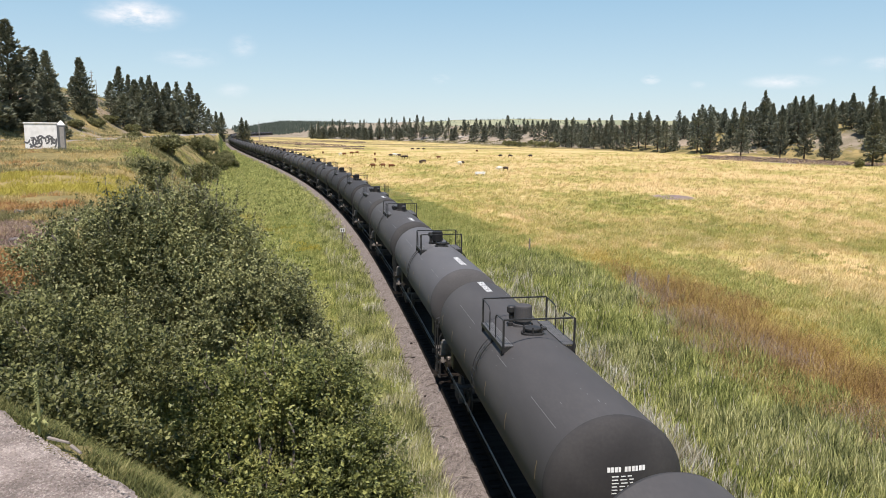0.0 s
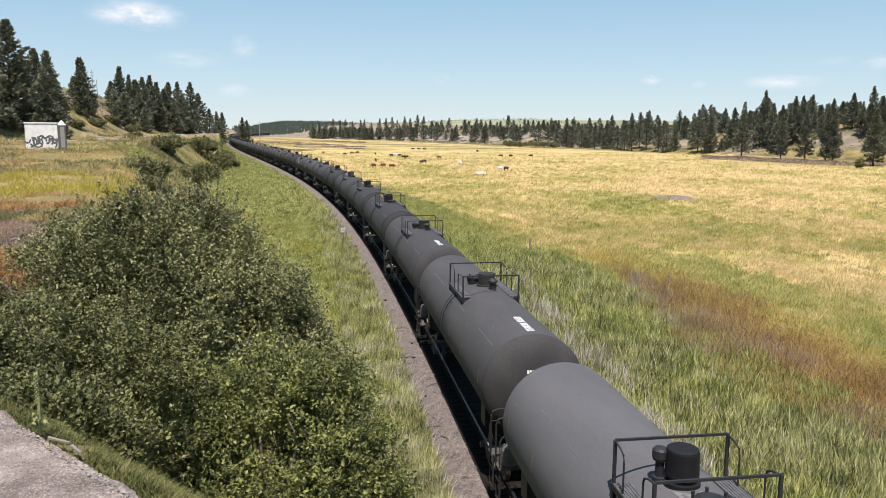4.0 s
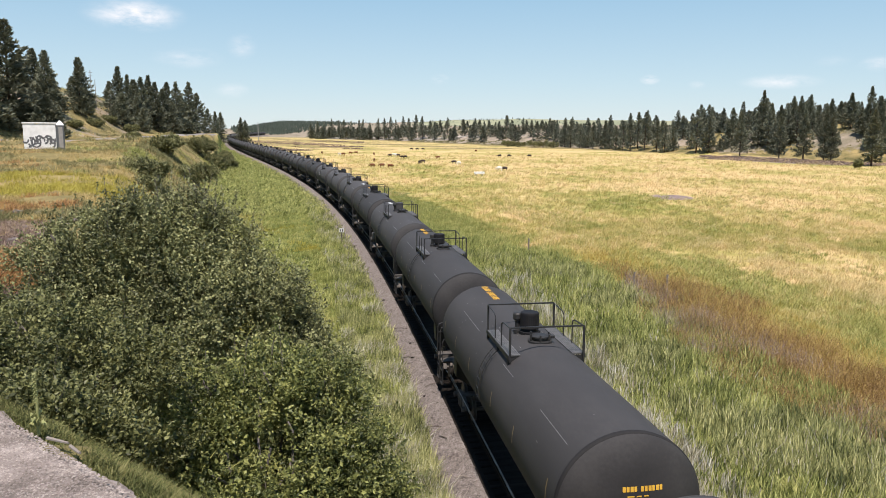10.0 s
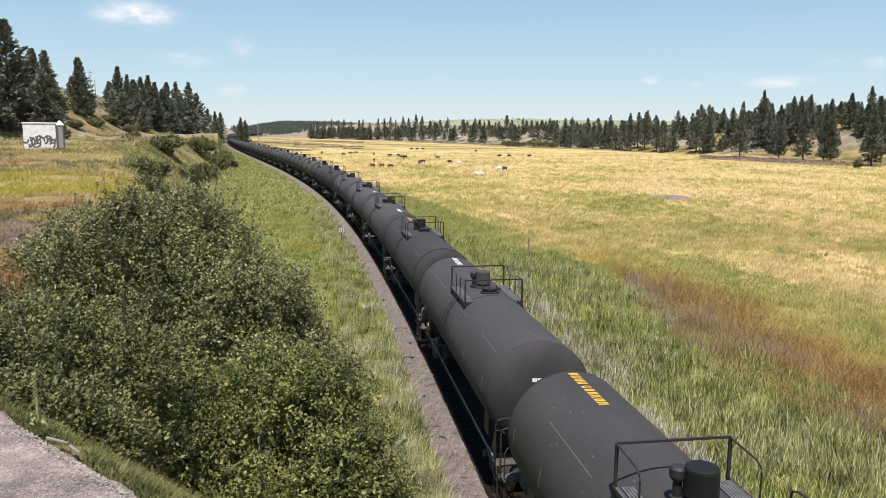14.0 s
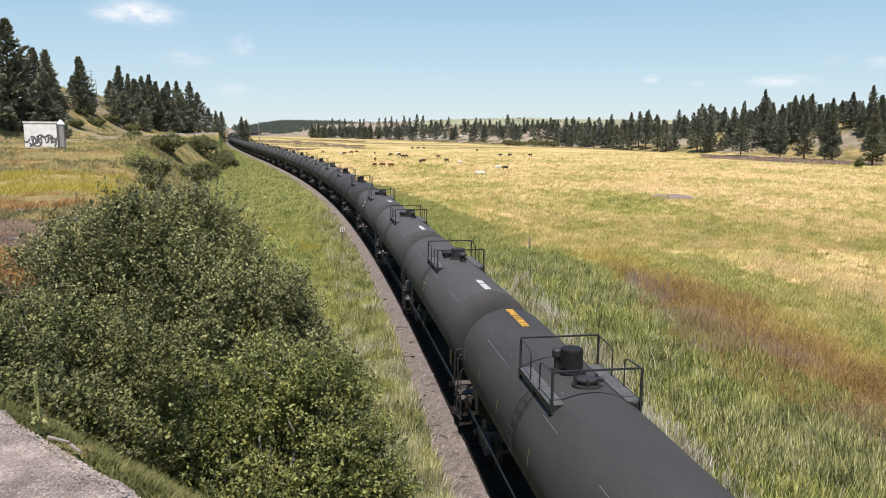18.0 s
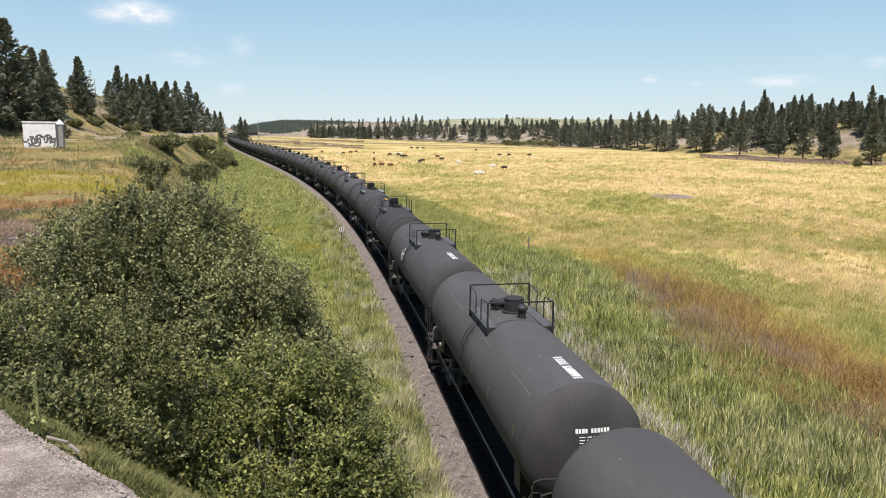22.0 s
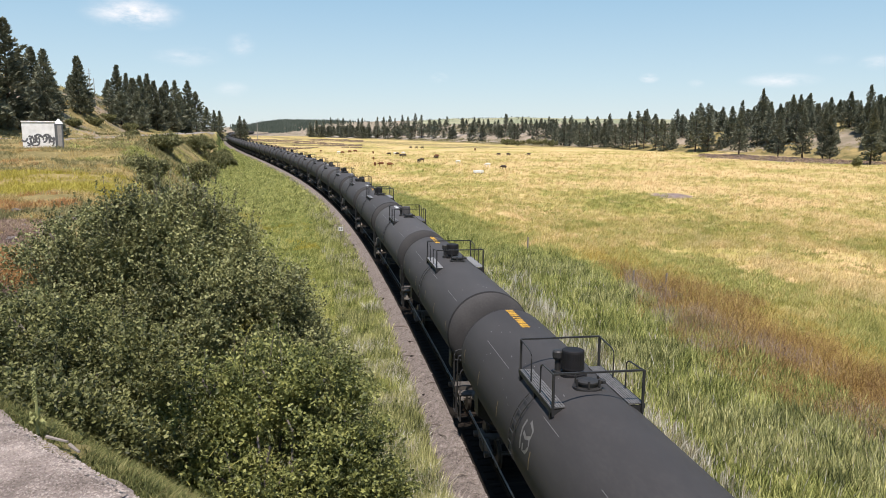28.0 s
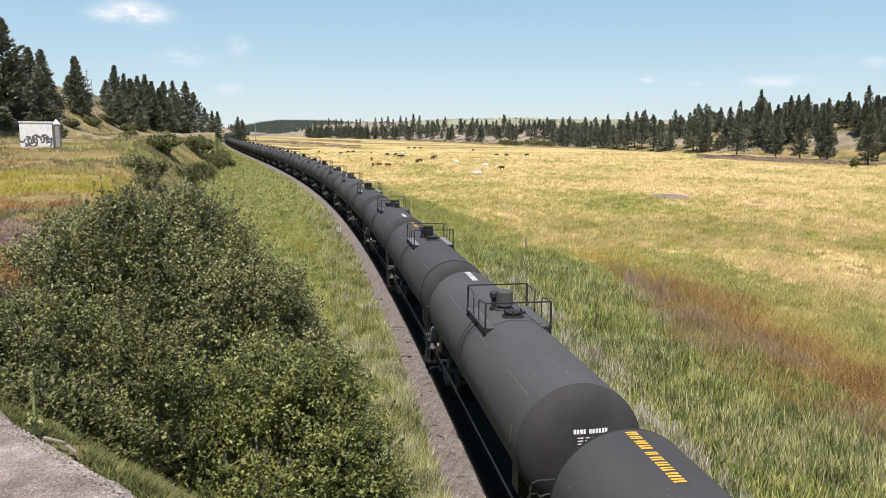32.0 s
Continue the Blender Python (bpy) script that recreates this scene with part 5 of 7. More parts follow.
def near_bush():
    shrub("bush", (-3.2, 8.9, gz(-3.2, 8.9)), [
        (-3.05, 9.00, 9.02, 1.10, 1.20, 1.20), (-3.70, 8.90, 8.94, 0.95, 1.10, 1.15), (-2.29, 9.00, 8.54, 0.85, 1.00, 1.00), (-4.07, 8.30, 8.69, 0.75, 0.90, 0.90), (-3.29, 8.90, 9.73, 0.60, 0.70, 0.60), (-3.86, 8.90, 9.62, 0.58, 0.70, 0.60),
        (-3.10, 8.60, 7.60, 1.50, 1.10, 1.00), (-1.72, 8.80, 7.70, 0.72, 0.90, 0.78), (-2.81, 9.10, 9.63, 0.58, 0.70, 0.62), (-1.57, 8.80, 8.32, 0.50, 0.70, 0.55), (-4.78, 8.20, 8.29, 0.65, 0.80, 0.72), (-4.21, 7.40, 8.44, 0.75, 0.60, 0.65),
        (-4.38, 8.80, 9.57, 0.50, 0.60, 0.50), (-2.98, 8.90, 9.93, 0.40, 0.50, 0.40), (-3.71, 8.90, 9.92, 0.40, 0.50, 0.38), (-4.17, 8.50, 9.16, 0.50, 0.60, 0.55), (-1.87, 8.90, 9.05, 0.35, 0.50, 0.40), (-3.14, 8.00, 8.56, 0.80, 0.70, 0.70),
        (-2.23, 8.20, 8.17, 0.70, 0.70, 0.60), (-2.79, 8.10, 8.98, 0.55, 0.50, 0.55)],
        250000, 0.038, M_LEAF_DARK, "large dark green leafy bush on the embankment", 11, 70, 70)
    shrub("bush", (-1.7, 6.7, gz(-1.7, 6.7)), [
        (-1.72, 6.70, 7.95, 0.90, 0.95, 0.92), (-1.07, 6.90, 7.60, 0.55, 0.70, 0.72), (-2.15, 6.60, 8.00, 0.45, 0.80, 0.70), (-1.40, 6.30, 7.30, 0.85, 0.70, 0.70), (-0.78, 6.70, 7.10, 0.45, 0.60, 0.65), (-0.94, 7.00, 7.75, 0.40, 0.50, 0.50),
        (-1.97, 6.10, 7.70, 0.45, 0.60, 0.60), (-0.95, 7.30, 8.00, 0.45, 0.50, 0.50), (-0.74, 6.90, 7.60, 0.36, 0.50, 0.50), (-0.70, 6.40, 7.20, 0.36, 0.50, 0.60), (-1.70, 5.75, 7.75, 0.45, 0.40, 0.50), (-1.10, 5.70, 7.30, 0.50, 0.40, 0.50),
        (-2.23, 6.60, 8.58, 0.40, 0.50, 0.40), (-1.68, 7.00, 8.65, 0.45, 0.50, 0.40), (-1.25, 7.30, 8.44, 0.45, 0.50, 0.40)],
        118000, 0.040, M_LEAF_LIGHT, "fresh green leafy bush at the road's edge", 12, 10, 40)
    shrub("bush", (-3.1, 6.0, gz(-3.1, 6.0)), [
        (-3.10, 6.20, 9.12, 0.50, 0.50, 0.50), (-3.68, 6.40, 9.15, 0.55, 0.55, 0.55), (-2.45, 5.60, 9.08, 0.34, 0.34, 0.34), (-2.80, 5.40, 9.11, 0.28, 0.28, 0.24), (-3.20, 5.60, 9.18, 0.34, 0.30, 0.28), (-2.45, 5.00, 9.10, 0.20, 0.20, 0.16),
        (-2.28, 5.10, 9.05, 0.18, 0.20, 0.15), (-2.22, 5.20, 8.87, 0.13, 0.15, 0.12), (-3.62, 5.60, 9.26, 0.40, 0.40, 0.40), (-4.14, 6.60, 9.20, 0.50, 0.50, 0.50), (-2.50, 6.00, 9.14, 0.36, 0.36, 0.36), (-2.44, 4.70, 9.11, 0.12, 0.12, 0.10),
        (-2.13, 5.60, 8.58, 0.20, 0.20, 0.18)] + 4 * [
        (-2.32, 4.45, 9.25, 0.15, 0.13, 0.12), (-2.22, 4.50, 9.13, 0.15, 0.14, 0.12), (-2.12, 4.60, 9.05, 0.16, 0.14, 0.13), (-2.57, 4.60, 9.30, 0.14, 0.13, 0.12), (-2.03, 4.70, 8.96, 0.13, 0.13, 0.11), (-2.84, 4.80, 9.32, 0.15, 0.14, 0.13)],
        64000, 0.034, M_LEAF_LOW, "low leafy bush beside the gravel shoulder", 13, 10, 40, 0.006)


near_bush()

for x, y, w, h, lab in ((-25.8, 66.5, 2.1, 2.6, "dark olive bush on the bank"), (-32.0, 98.7, 3.3, 3.2, "rounded olive bush on the bank"), (-22.6, 58.0, 1.1, 1.2, "low olive bush on the bank"),
                        (-42.0, 116.8, 2.8, 3.0, "dark olive bush at the top of the bank"), (-66.0, 209.0, 5.0, 6.0, "broad olive bush on the bank"), (-60.5, 208.5, 4.6, 5.6, "broad olive bush on the bank"),
                        (-73.5, 259.0, 4.0, 5.0, "wide olive bush near the track"), (-91.0, 202.6, 2.2, 2.2, "low juniper bush on the hillside"), (-96.5, 224.0, 2.4, 2.4, "low juniper bush on the hillside"),
                        (-98.3, 213.7, 1.9, 1.9, "low juniper bush on the hillside"), (-87.0, 183.0, 2.2, 2.0, "low juniper bush on the hillside"), (-92.0, 228.0, 2.6, 2.6, "low juniper bush on the hillside"),
                        (-80.0, 199.0, 1.8, 1.6, "low juniper bush on the hillside"),
                        (144.5, 268.0, 1.5, 4.0, "round lone bush at the meadow's edge"),
                        (64, 560, 7, 6, "green thicket below the far pines"), (71, 552, 7, 6, "green thicket below the far pines"), (56, 572, 6, 5, "green thicket below the far pines"),
                        (49, 585, 5, 5, "green thicket below the far pines"), (77, 545, 5, 5, "green thicket below the far pines")):
    z = gz(x, y)
    rs = np.random.default_rng(int(abs(x) * 31 + y))
    lobes = [(x, y, z + h * 0.42, w * 0.75, w * 0.75, h * 0.45)]
    for _ in range(7):
        a, r = rs.uniform(0, math.tau), rs.uniform(0.3, 0.7) * w
        f = rs.uniform(0.3, 0.48)
        lobes.append((x + r * math.cos(a), y + r * math.sin(a), z + h * rs.uniform(0.25, 0.62), w * f, w * f, h * f * 0.75))
    shrub("bush", (x, y, z), lobes, 22000 if y < 110 else 20000 if y < 300 else 3000, 0.19 if y < 110 else 0.3 if y < 300 else 0.7, M_LEAF_OLIVE, lab, int(abs(x) * 7 + y), 8, 14, 0.03, 0.25, "bushes on the bank")
# ---- grass, reeds ----
def grass_material(name, stops, scale=0.25, island=0.9, meadow=False, glow=0.25):
    """Blades: colour by drifts over the plan and from blade to blade."""
    if not meadow:
        return mat(name, stops, 0.7, scale, scale * 8, 0, island=island, spec=0.2, through_light=glow, world=True)
    m = bpy.data.materials.new(name)
    m.use_nodes = True
    nt = m.node_tree
    b = nt.nodes["Principled BSDF"]
    b.inputs["Roughness"].default_value = 0.7
    b.inputs["Specular IOR Level"].default_value = 0.2
    geo = nt.nodes.new("ShaderNodeNewGeometry")
    col = plant_colours(nt, geo.outputs["Position"])
    hsv = nt.nodes.new("ShaderNodeHueSaturation")
    for sock, lo, hi in (("Value", 0.78, 1.34), ("Saturation", 1.12, 0.82)):
        r = nt.nodes.new("ShaderNodeMapRange")
        r.inputs["To Min"].default_value, r.inputs["To Max"].default_value = lo, hi
        nt.links.new(geo.outputs["Random Per Island"], r.inputs["Value"])
        nt.links.new(r.outputs[0], hsv.inputs[sock])
    nt.links.new(col, hsv.inputs["Color"])
    nt.links.new(hsv.outputs[0], b.inputs["Base Color"])
    tr = nt.nodes.new("ShaderNodeBsdfTranslucent")
    nt.links.new(hsv.outputs[0], tr.inputs["Color"])
    mx = nt.nodes.new("ShaderNodeMixShader")
    mx.inputs[0].default_value = glow
    nt.links.new(b.outputs[0], mx.inputs[1])
    nt.links.new(tr.outputs[0], mx.inputs[2])
    nt.links.new(mx.outputs[0], nt.nodes["Material Output"].inputs["Surface"])
    return m


def blades(name, xy, height, width, per, spread, lean, material, label, category, seed, wind=(0.25, 0.1), bent=0.35, kind="stuff"):
    """One object of many blades. xy: feet of the tufts; height, width, spread: one number or one a tuft."""
    rng = np.random.default_rng(seed)
    n = len(xy)
    rep = lambda q: np.repeat(np.broadcast_to(np.asarray(q, dtype=float), (n,)), per)
    h, w, sp = rep(height) * rng.uniform(0.55, 1.2, n * per), rep(width) * rng.uniform(0.7, 1.3, n * per), rep(spread)
    a, r = rng.uniform(0, math.tau, n * per), np.sqrt(rng.uniform(0, 1, n * per)) * sp
    x, y = np.repeat(xy[:, 0], per) + r * np.cos(a), np.repeat(xy[:, 1], per) + r * np.sin(a)
    foot = np.stack([x, y, land(x, y) - 0.05], -1)
    t = rng.normal(0, lean, (n * per, 2)) + np.asarray(wind)
    tilt = np.concatenate([t, np.ones((n * per, 1))], 1)
    tilt /= np.linalg.norm(tilt, axis=1, keepdims=True)
    sa = rng.uniform(-1.2, 1.2, n * per)
    side = np.stack([np.cos(sa), np.sin(sa), 0 * sa], -1) * w[:, None] * 0.5
    mid = foot + tilt * (h * 0.55)[:, None]
    droop = np.concatenate([t * bent + rng.normal(0, 0.12, t.shape), -0.06 + 0 * t[:, :1]], 1)
    tip = foot + (tilt + droop) * h[:, None]
    v = np.stack([foot - side, foot + side, mid - side * 0.8, mid + side * 0.8, tip], 1).reshape(-1, 3)
    i = np.arange(n * per)[:, None] * 5
    f = np.concatenate([i + [0, 1, 3], i + [0, 3, 2], i + [2, 3, 4]], 0)
    return tagged(new(name, mesh_of(name, v, f, material)), label, category, kind=kind)


def scatter(seed, n, d0, d1, left=-0.62, right=0.62):
    """Places spread evenly over the view: rarer with distance."""
    rng = np.random.default_rng(seed)
    d = 1 / rng.uniform(1 / d1, 1 / d0, n)
    return np.stack([d * rng.uniform(left, right, n), d], -1), d


def beside(seed, n, s0, s1, u0, u1):
    """Places in a strip along the track; u0 and u1: (at s0, at s1)."""
    rng = np.random.default_rng(seed)
    q = (1 / rng.uniform(1 / (s1 + 12), 1 / (s0 + 12), n)) - 12
    k = (q - s0) / (s1 - s0)
    f = rng.uniform(0, 1, n)
    u = (u0[0] + (u0[1] - u0[0]) * k) * (1 - f) + (u1[0] + (u1[1] - u1[0]) * k) * f
    x, y, h = (np.interp(q, TRACK_S, a) for a in (TRACK_X, TRACK_Y, _head))
    return np.stack([x + u * np.cos(h), y - u * np.sin(h)], -1), q, u


M_REED = grass_material("reed_leaves", [(0.058, 0.072, 0.022), (0.278, 0.303, 0.087), (0.585, 0.555, 0.22)], 0.85, 0.8, glow=0.2)
M_REED_BLUE = grass_material("bluish_reed_leaves", [(0.068, 0.08, 0.03), (0.275, 0.285, 0.105), (0.59, 0.555, 0.265)], 0.85, 0.8, glow=0.2)
M_STRAW = grass_material("dead_straw", [(0.26, 0.225, 0.15), (0.46, 0.42, 0.32), (0.66, 0.63, 0.54)], 0.5)
M_FLUFF = grass_material("cattail_seed_fluff", [(0.34, 0.28, 0.19), (0.55, 0.49, 0.37), (0.76, 0.71, 0.60)], 2.0, 0.9)
M_LUSH = grass_material("lush_grass", [(0.155, 0.172, 0.046), (0.315, 0.322, 0.094), (0.51, 0.465, 0.185)], 0.55, 0.6)
M_GOLD = grass_material("meadow_grass", None, meadow=True)
M_RUST = grass_material("rusty_stems", [(0.22, 0.137, 0.06), (0.41, 0.265, 0.09), (0.57, 0.43, 0.15)], 0.3, 1.1)
M_WILLOW = grass_material("willow_leaves", [(0.15, 0.085, 0.045), (0.27, 0.165, 0.07), (0.40, 0.29, 0.10)], 0.35, 0.7)
M_AMBER = grass_material("amber_grass", [(0.30, 0.21, 0.05), (0.44, 0.32, 0.085), (0.56, 0.44, 0.16)], 0.2, 1.0)
M_PALE_STRAW = grass_material("pale_straw_grass", [(0.40, 0.31, 0.13), (0.53, 0.42, 0.20), (0.64, 0.53, 0.30)], 0.3)
M_VERGE = grass_material("dull_verge_grass", [(0.05, 0.058, 0.018), (0.12, 0.13, 0.042), (0.25, 0.23, 0.095)], 3.0)
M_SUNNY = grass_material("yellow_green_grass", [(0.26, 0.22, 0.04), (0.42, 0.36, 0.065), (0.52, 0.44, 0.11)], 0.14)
M_MAROON = grass_material("brownish_mauve_weeds", [(0.13, 0.095, 0.08), (0.25, 0.175, 0.14), (0.37, 0.28, 0.215)], 0.3)
M_MAUVE = grass_material("bare_mauve_stems", [(0.17, 0.12, 0.105), (0.32, 0.235, 0.205), (0.50, 0.43, 0.38)], 0.3)
M_DRY = grass_material("dry_hill_grass", [(0.23, 0.185, 0.075), (0.43, 0.32, 0.125), (0.58, 0.46, 0.22)], 0.09)
M_ORANGE = grass_material("orange_weeds", [(0.22, 0.12, 0.065), (0.41, 0.225, 0.09), (0.50, 0.34, 0.14)], 0.2)
M_WEED = grass_material("dark_weeds", [(0.115, 0.113, 0.05), (0.21, 0.197, 0.087), (0.34, 0.295, 0.15)], 0.12)


def keep(xy, test):
    return xy[test]


def meadow():
    # open meadow, from the marsh's edge to the far rise
    for seed, n, d0, d1, per in ((1, 31000, 26, 110, 8), (2, 26000, 80, 420, 7)):
        xy, d = scatter(seed, n, d0, d1, -0.35, 0.64)
        u = xy[:, 0] - track_x(xy[:, 1])
        rim = np.interp(xy[:, 1], [20, 62, 75, 120, 200, 300], [22, 20, 13, 9, 6.5, 5.5]) + 1.2 * rolling(xy[:, 0], xy[:, 1], 5)
        far = np.interp(xy[:, 1], [-200, 200, 250, 336, 511, 836], [235, 225, 205, 172, 95, -45])
        wet = ((xy[:, 0] - 44) / 4.2) ** 2 + ((xy[:, 1] - 147) / 7.5) ** 2 + 0.3 * rolling(xy[:, 0], xy[:, 1], 2.0, 3) < 1
        ok = (u > rim) & (xy[:, 0] < far - 2) & ~wet
        xy, d = xy[ok], d[ok]
        big = np.clip(d / 90, 1, 3.2)
        blades("meadow_grass", xy, 0.62 * big ** 0.35, 0.022 * big ** 1.25 + 0.01, per, 0.35 * big, 0.28, M_GOLD, "tall golden meadow grass with green drifts", "grass", seed + 40, (0.22, 0.12), 0.5)


def sedge():
    # darker green tufts in drifts through the meadow
    xy, d = scatter(31, 24000, 34, 300, -0.2, 0.64)
    u = xy[:, 0] - track_x(xy[:, 1])
    drift = rolling(xy[:, 0], xy[:, 1], 9, 4) + 0.7 * rolling(xy[:, 0], xy[:, 1], 3.3, 8) - 0.5 * ramp(xy[:, 0] / d, 0.25, 0.5)
    drift = drift + 0.8 * np.exp(-((u - 28) / 4) ** 2) * (1 - ramp(d, 55, 80))
    drift = drift + 0.9 * np.exp(-((xy[:, 0] - 42) / 15) ** 2 - ((xy[:, 1] - 150) / 20) ** 2)
    drift = drift + 0.3 * np.sin(u * 0.62 + 1.4 * rolling(xy[:, 0], xy[:, 1], 16, 3)) * (1 - ramp(d, 70, 130))
    wet = ((xy[:, 0] - 44) / 4.2) ** 2 + ((xy[:, 1] - 147) / 7.5) ** 2 < 1
    drift = drift - 0.22 * ramp(d, 85, 150)
    ok = (u > 12) & (drift > 0.27) & ~wet
    big = np.clip(d[ok] / 90, 1, 3)
    blades("sedge", xy[ok], 0.5 * big ** 0.3, 0.03 * big, 7, 0.3 * big, 0.35, M_REED, "dark green sedge tufts in the meadow", "grass", 71, (0.15, 0.1), 0.5)


def drifts():
    # flattened straw and green tussocks over the nearer meadow
    xy, d = scatter(62, 15000, 36, 150, 0.0, 0.64)
    u = xy[:, 0] - track_x(xy[:, 1])
    tone = rolling(xy[:, 0], xy[:, 1], 4.5, 13) + 0.8 * rolling(xy[:, 0], xy[:, 1], 1.1, 5) + 0.5 * np.sin(u * 0.55 + 1.2 * rolling(xy[:, 0], xy[:, 1], 13, 1))
    big = np.clip(d / 70, 0.9, 2.0)
    pick = (u > 23) & (tone > 0.75)
    blades("straw_tussock", xy[pick], 0.55 * big[pick] ** 0.3, 0.045 * big[pick], 9, 0.34 * big[pick], 0.75, M_PALE_STRAW, "flattened pale straw tussocks in the meadow", "grass", 94, (0.35, -0.1), 0.5)
    pick = (u > 24) & (tone < -0.55)
    blades("green_tussock", xy[pick], 0.5 * big[pick] ** 0.3, 0.045 * big[pick], 9, 0.3 * big[pick], 0.5, M_LUSH, "green grass tussocks in the meadow", "grass", 95, (0.15, 0.0), 0.5)
    # a green strip and a pale straw swath beyond the thicket
    xy, s, u = beside(31, 4200, 14, 120, (23.0, 25.0), (31.0, 33.0))
    blades("green_grass", keep(xy, rolling(xy[:, 0], xy[:, 1], 3.5, 4) > -0.25), 0.62, 0.04, 8, 0.4, 0.4, M_LUSH, "green grass in a strip beyond the thicket", "grass", 86, (0.2, 0.1), 0.5)
    xy, s, u = beside(32, 2600, 14, 80, (32.5, 34.0), (38.0, 40.0))
    blades("straw_grass", keep(xy, rolling(xy[:, 0], xy[:, 1], 4.0, 6) > -0.1), 0.75, 0.03, 8, 0.4, 0.3, M_PALE_STRAW, "pale flattened straw grass in the meadow", "grass", 87, (0.4, 0.1), 0.6)


def cattails():
    """Stalks with fluffy, bleached seed heads that stand above the reeds."""
    rng = np.random.default_rng(61)
    a, _, _ = beside(17, 2200, 9, 50, (3.6, 4.2), (7.2, 9.5))
    b, _, _ = beside(18, 900, 8, 55, (4.0, 4.5), (13.5, 14.5))
    xy = np.concatenate([a[rolling(a[:, 0], a[:, 1], 1.5, 4) + 0.5 * rolling(a[:, 0], a[:, 1], 0.6, 2) > 0.1], b[rolling(b[:, 0], b[:, 1], 2.2, 7) > 0.25]])
    n = len(xy)
    low = np.stack([xy[:, 0], xy[:, 1], land(xy[:, 0], xy[:, 1]) + rng.uniform(0.75, 1.25, n)], -1)
    way = np.concatenate([rng.normal(0, 0.12, (n, 2)), np.ones((n, 1))], 1)
    long, r = rng.uniform(0.10, 0.32, n)[:, None], rng.uniform(0.011, 0.026, n)[:, None]
    turn = rng.uniform(0, math.tau, n)
    rings = []
    for f, w in ((0.12, 1.0), (0.8, 0.85)):
        for k in range(3):
            q = turn + k * math.tau / 3
            rings.append(low + way * long * f + np.stack([np.cos(q), np.sin(q), 0 * q], -1) * r * w)
    v = np.stack([low] + rings + [low + way * long], 1).reshape(-1, 3)
    i = np.arange(n)[:, None] * 8
    f = np.concatenate([i + t for t in ([0, 2, 1], [0, 3, 2], [0, 1, 3], [1, 2, 5], [1, 5, 4], [2, 3, 6], [2, 6, 5], [3, 1, 4], [3, 4, 6], [4, 5, 7], [5, 6, 7], [6, 4, 7])], 0)
    tagged(new("cattail_fluff", mesh_of("cattail_fluff", v, f, M_FLUFF)), "bleached fluffy cattail heads above the reeds", "reeds", kind="stuff")
    blades("cattail_stalks", xy, 1.05, 0.014, 1, 0.0, 0.04, M_STRAW, "thin dry cattail stalks", "reeds", 93, (0.0, 0.0), 0.0)


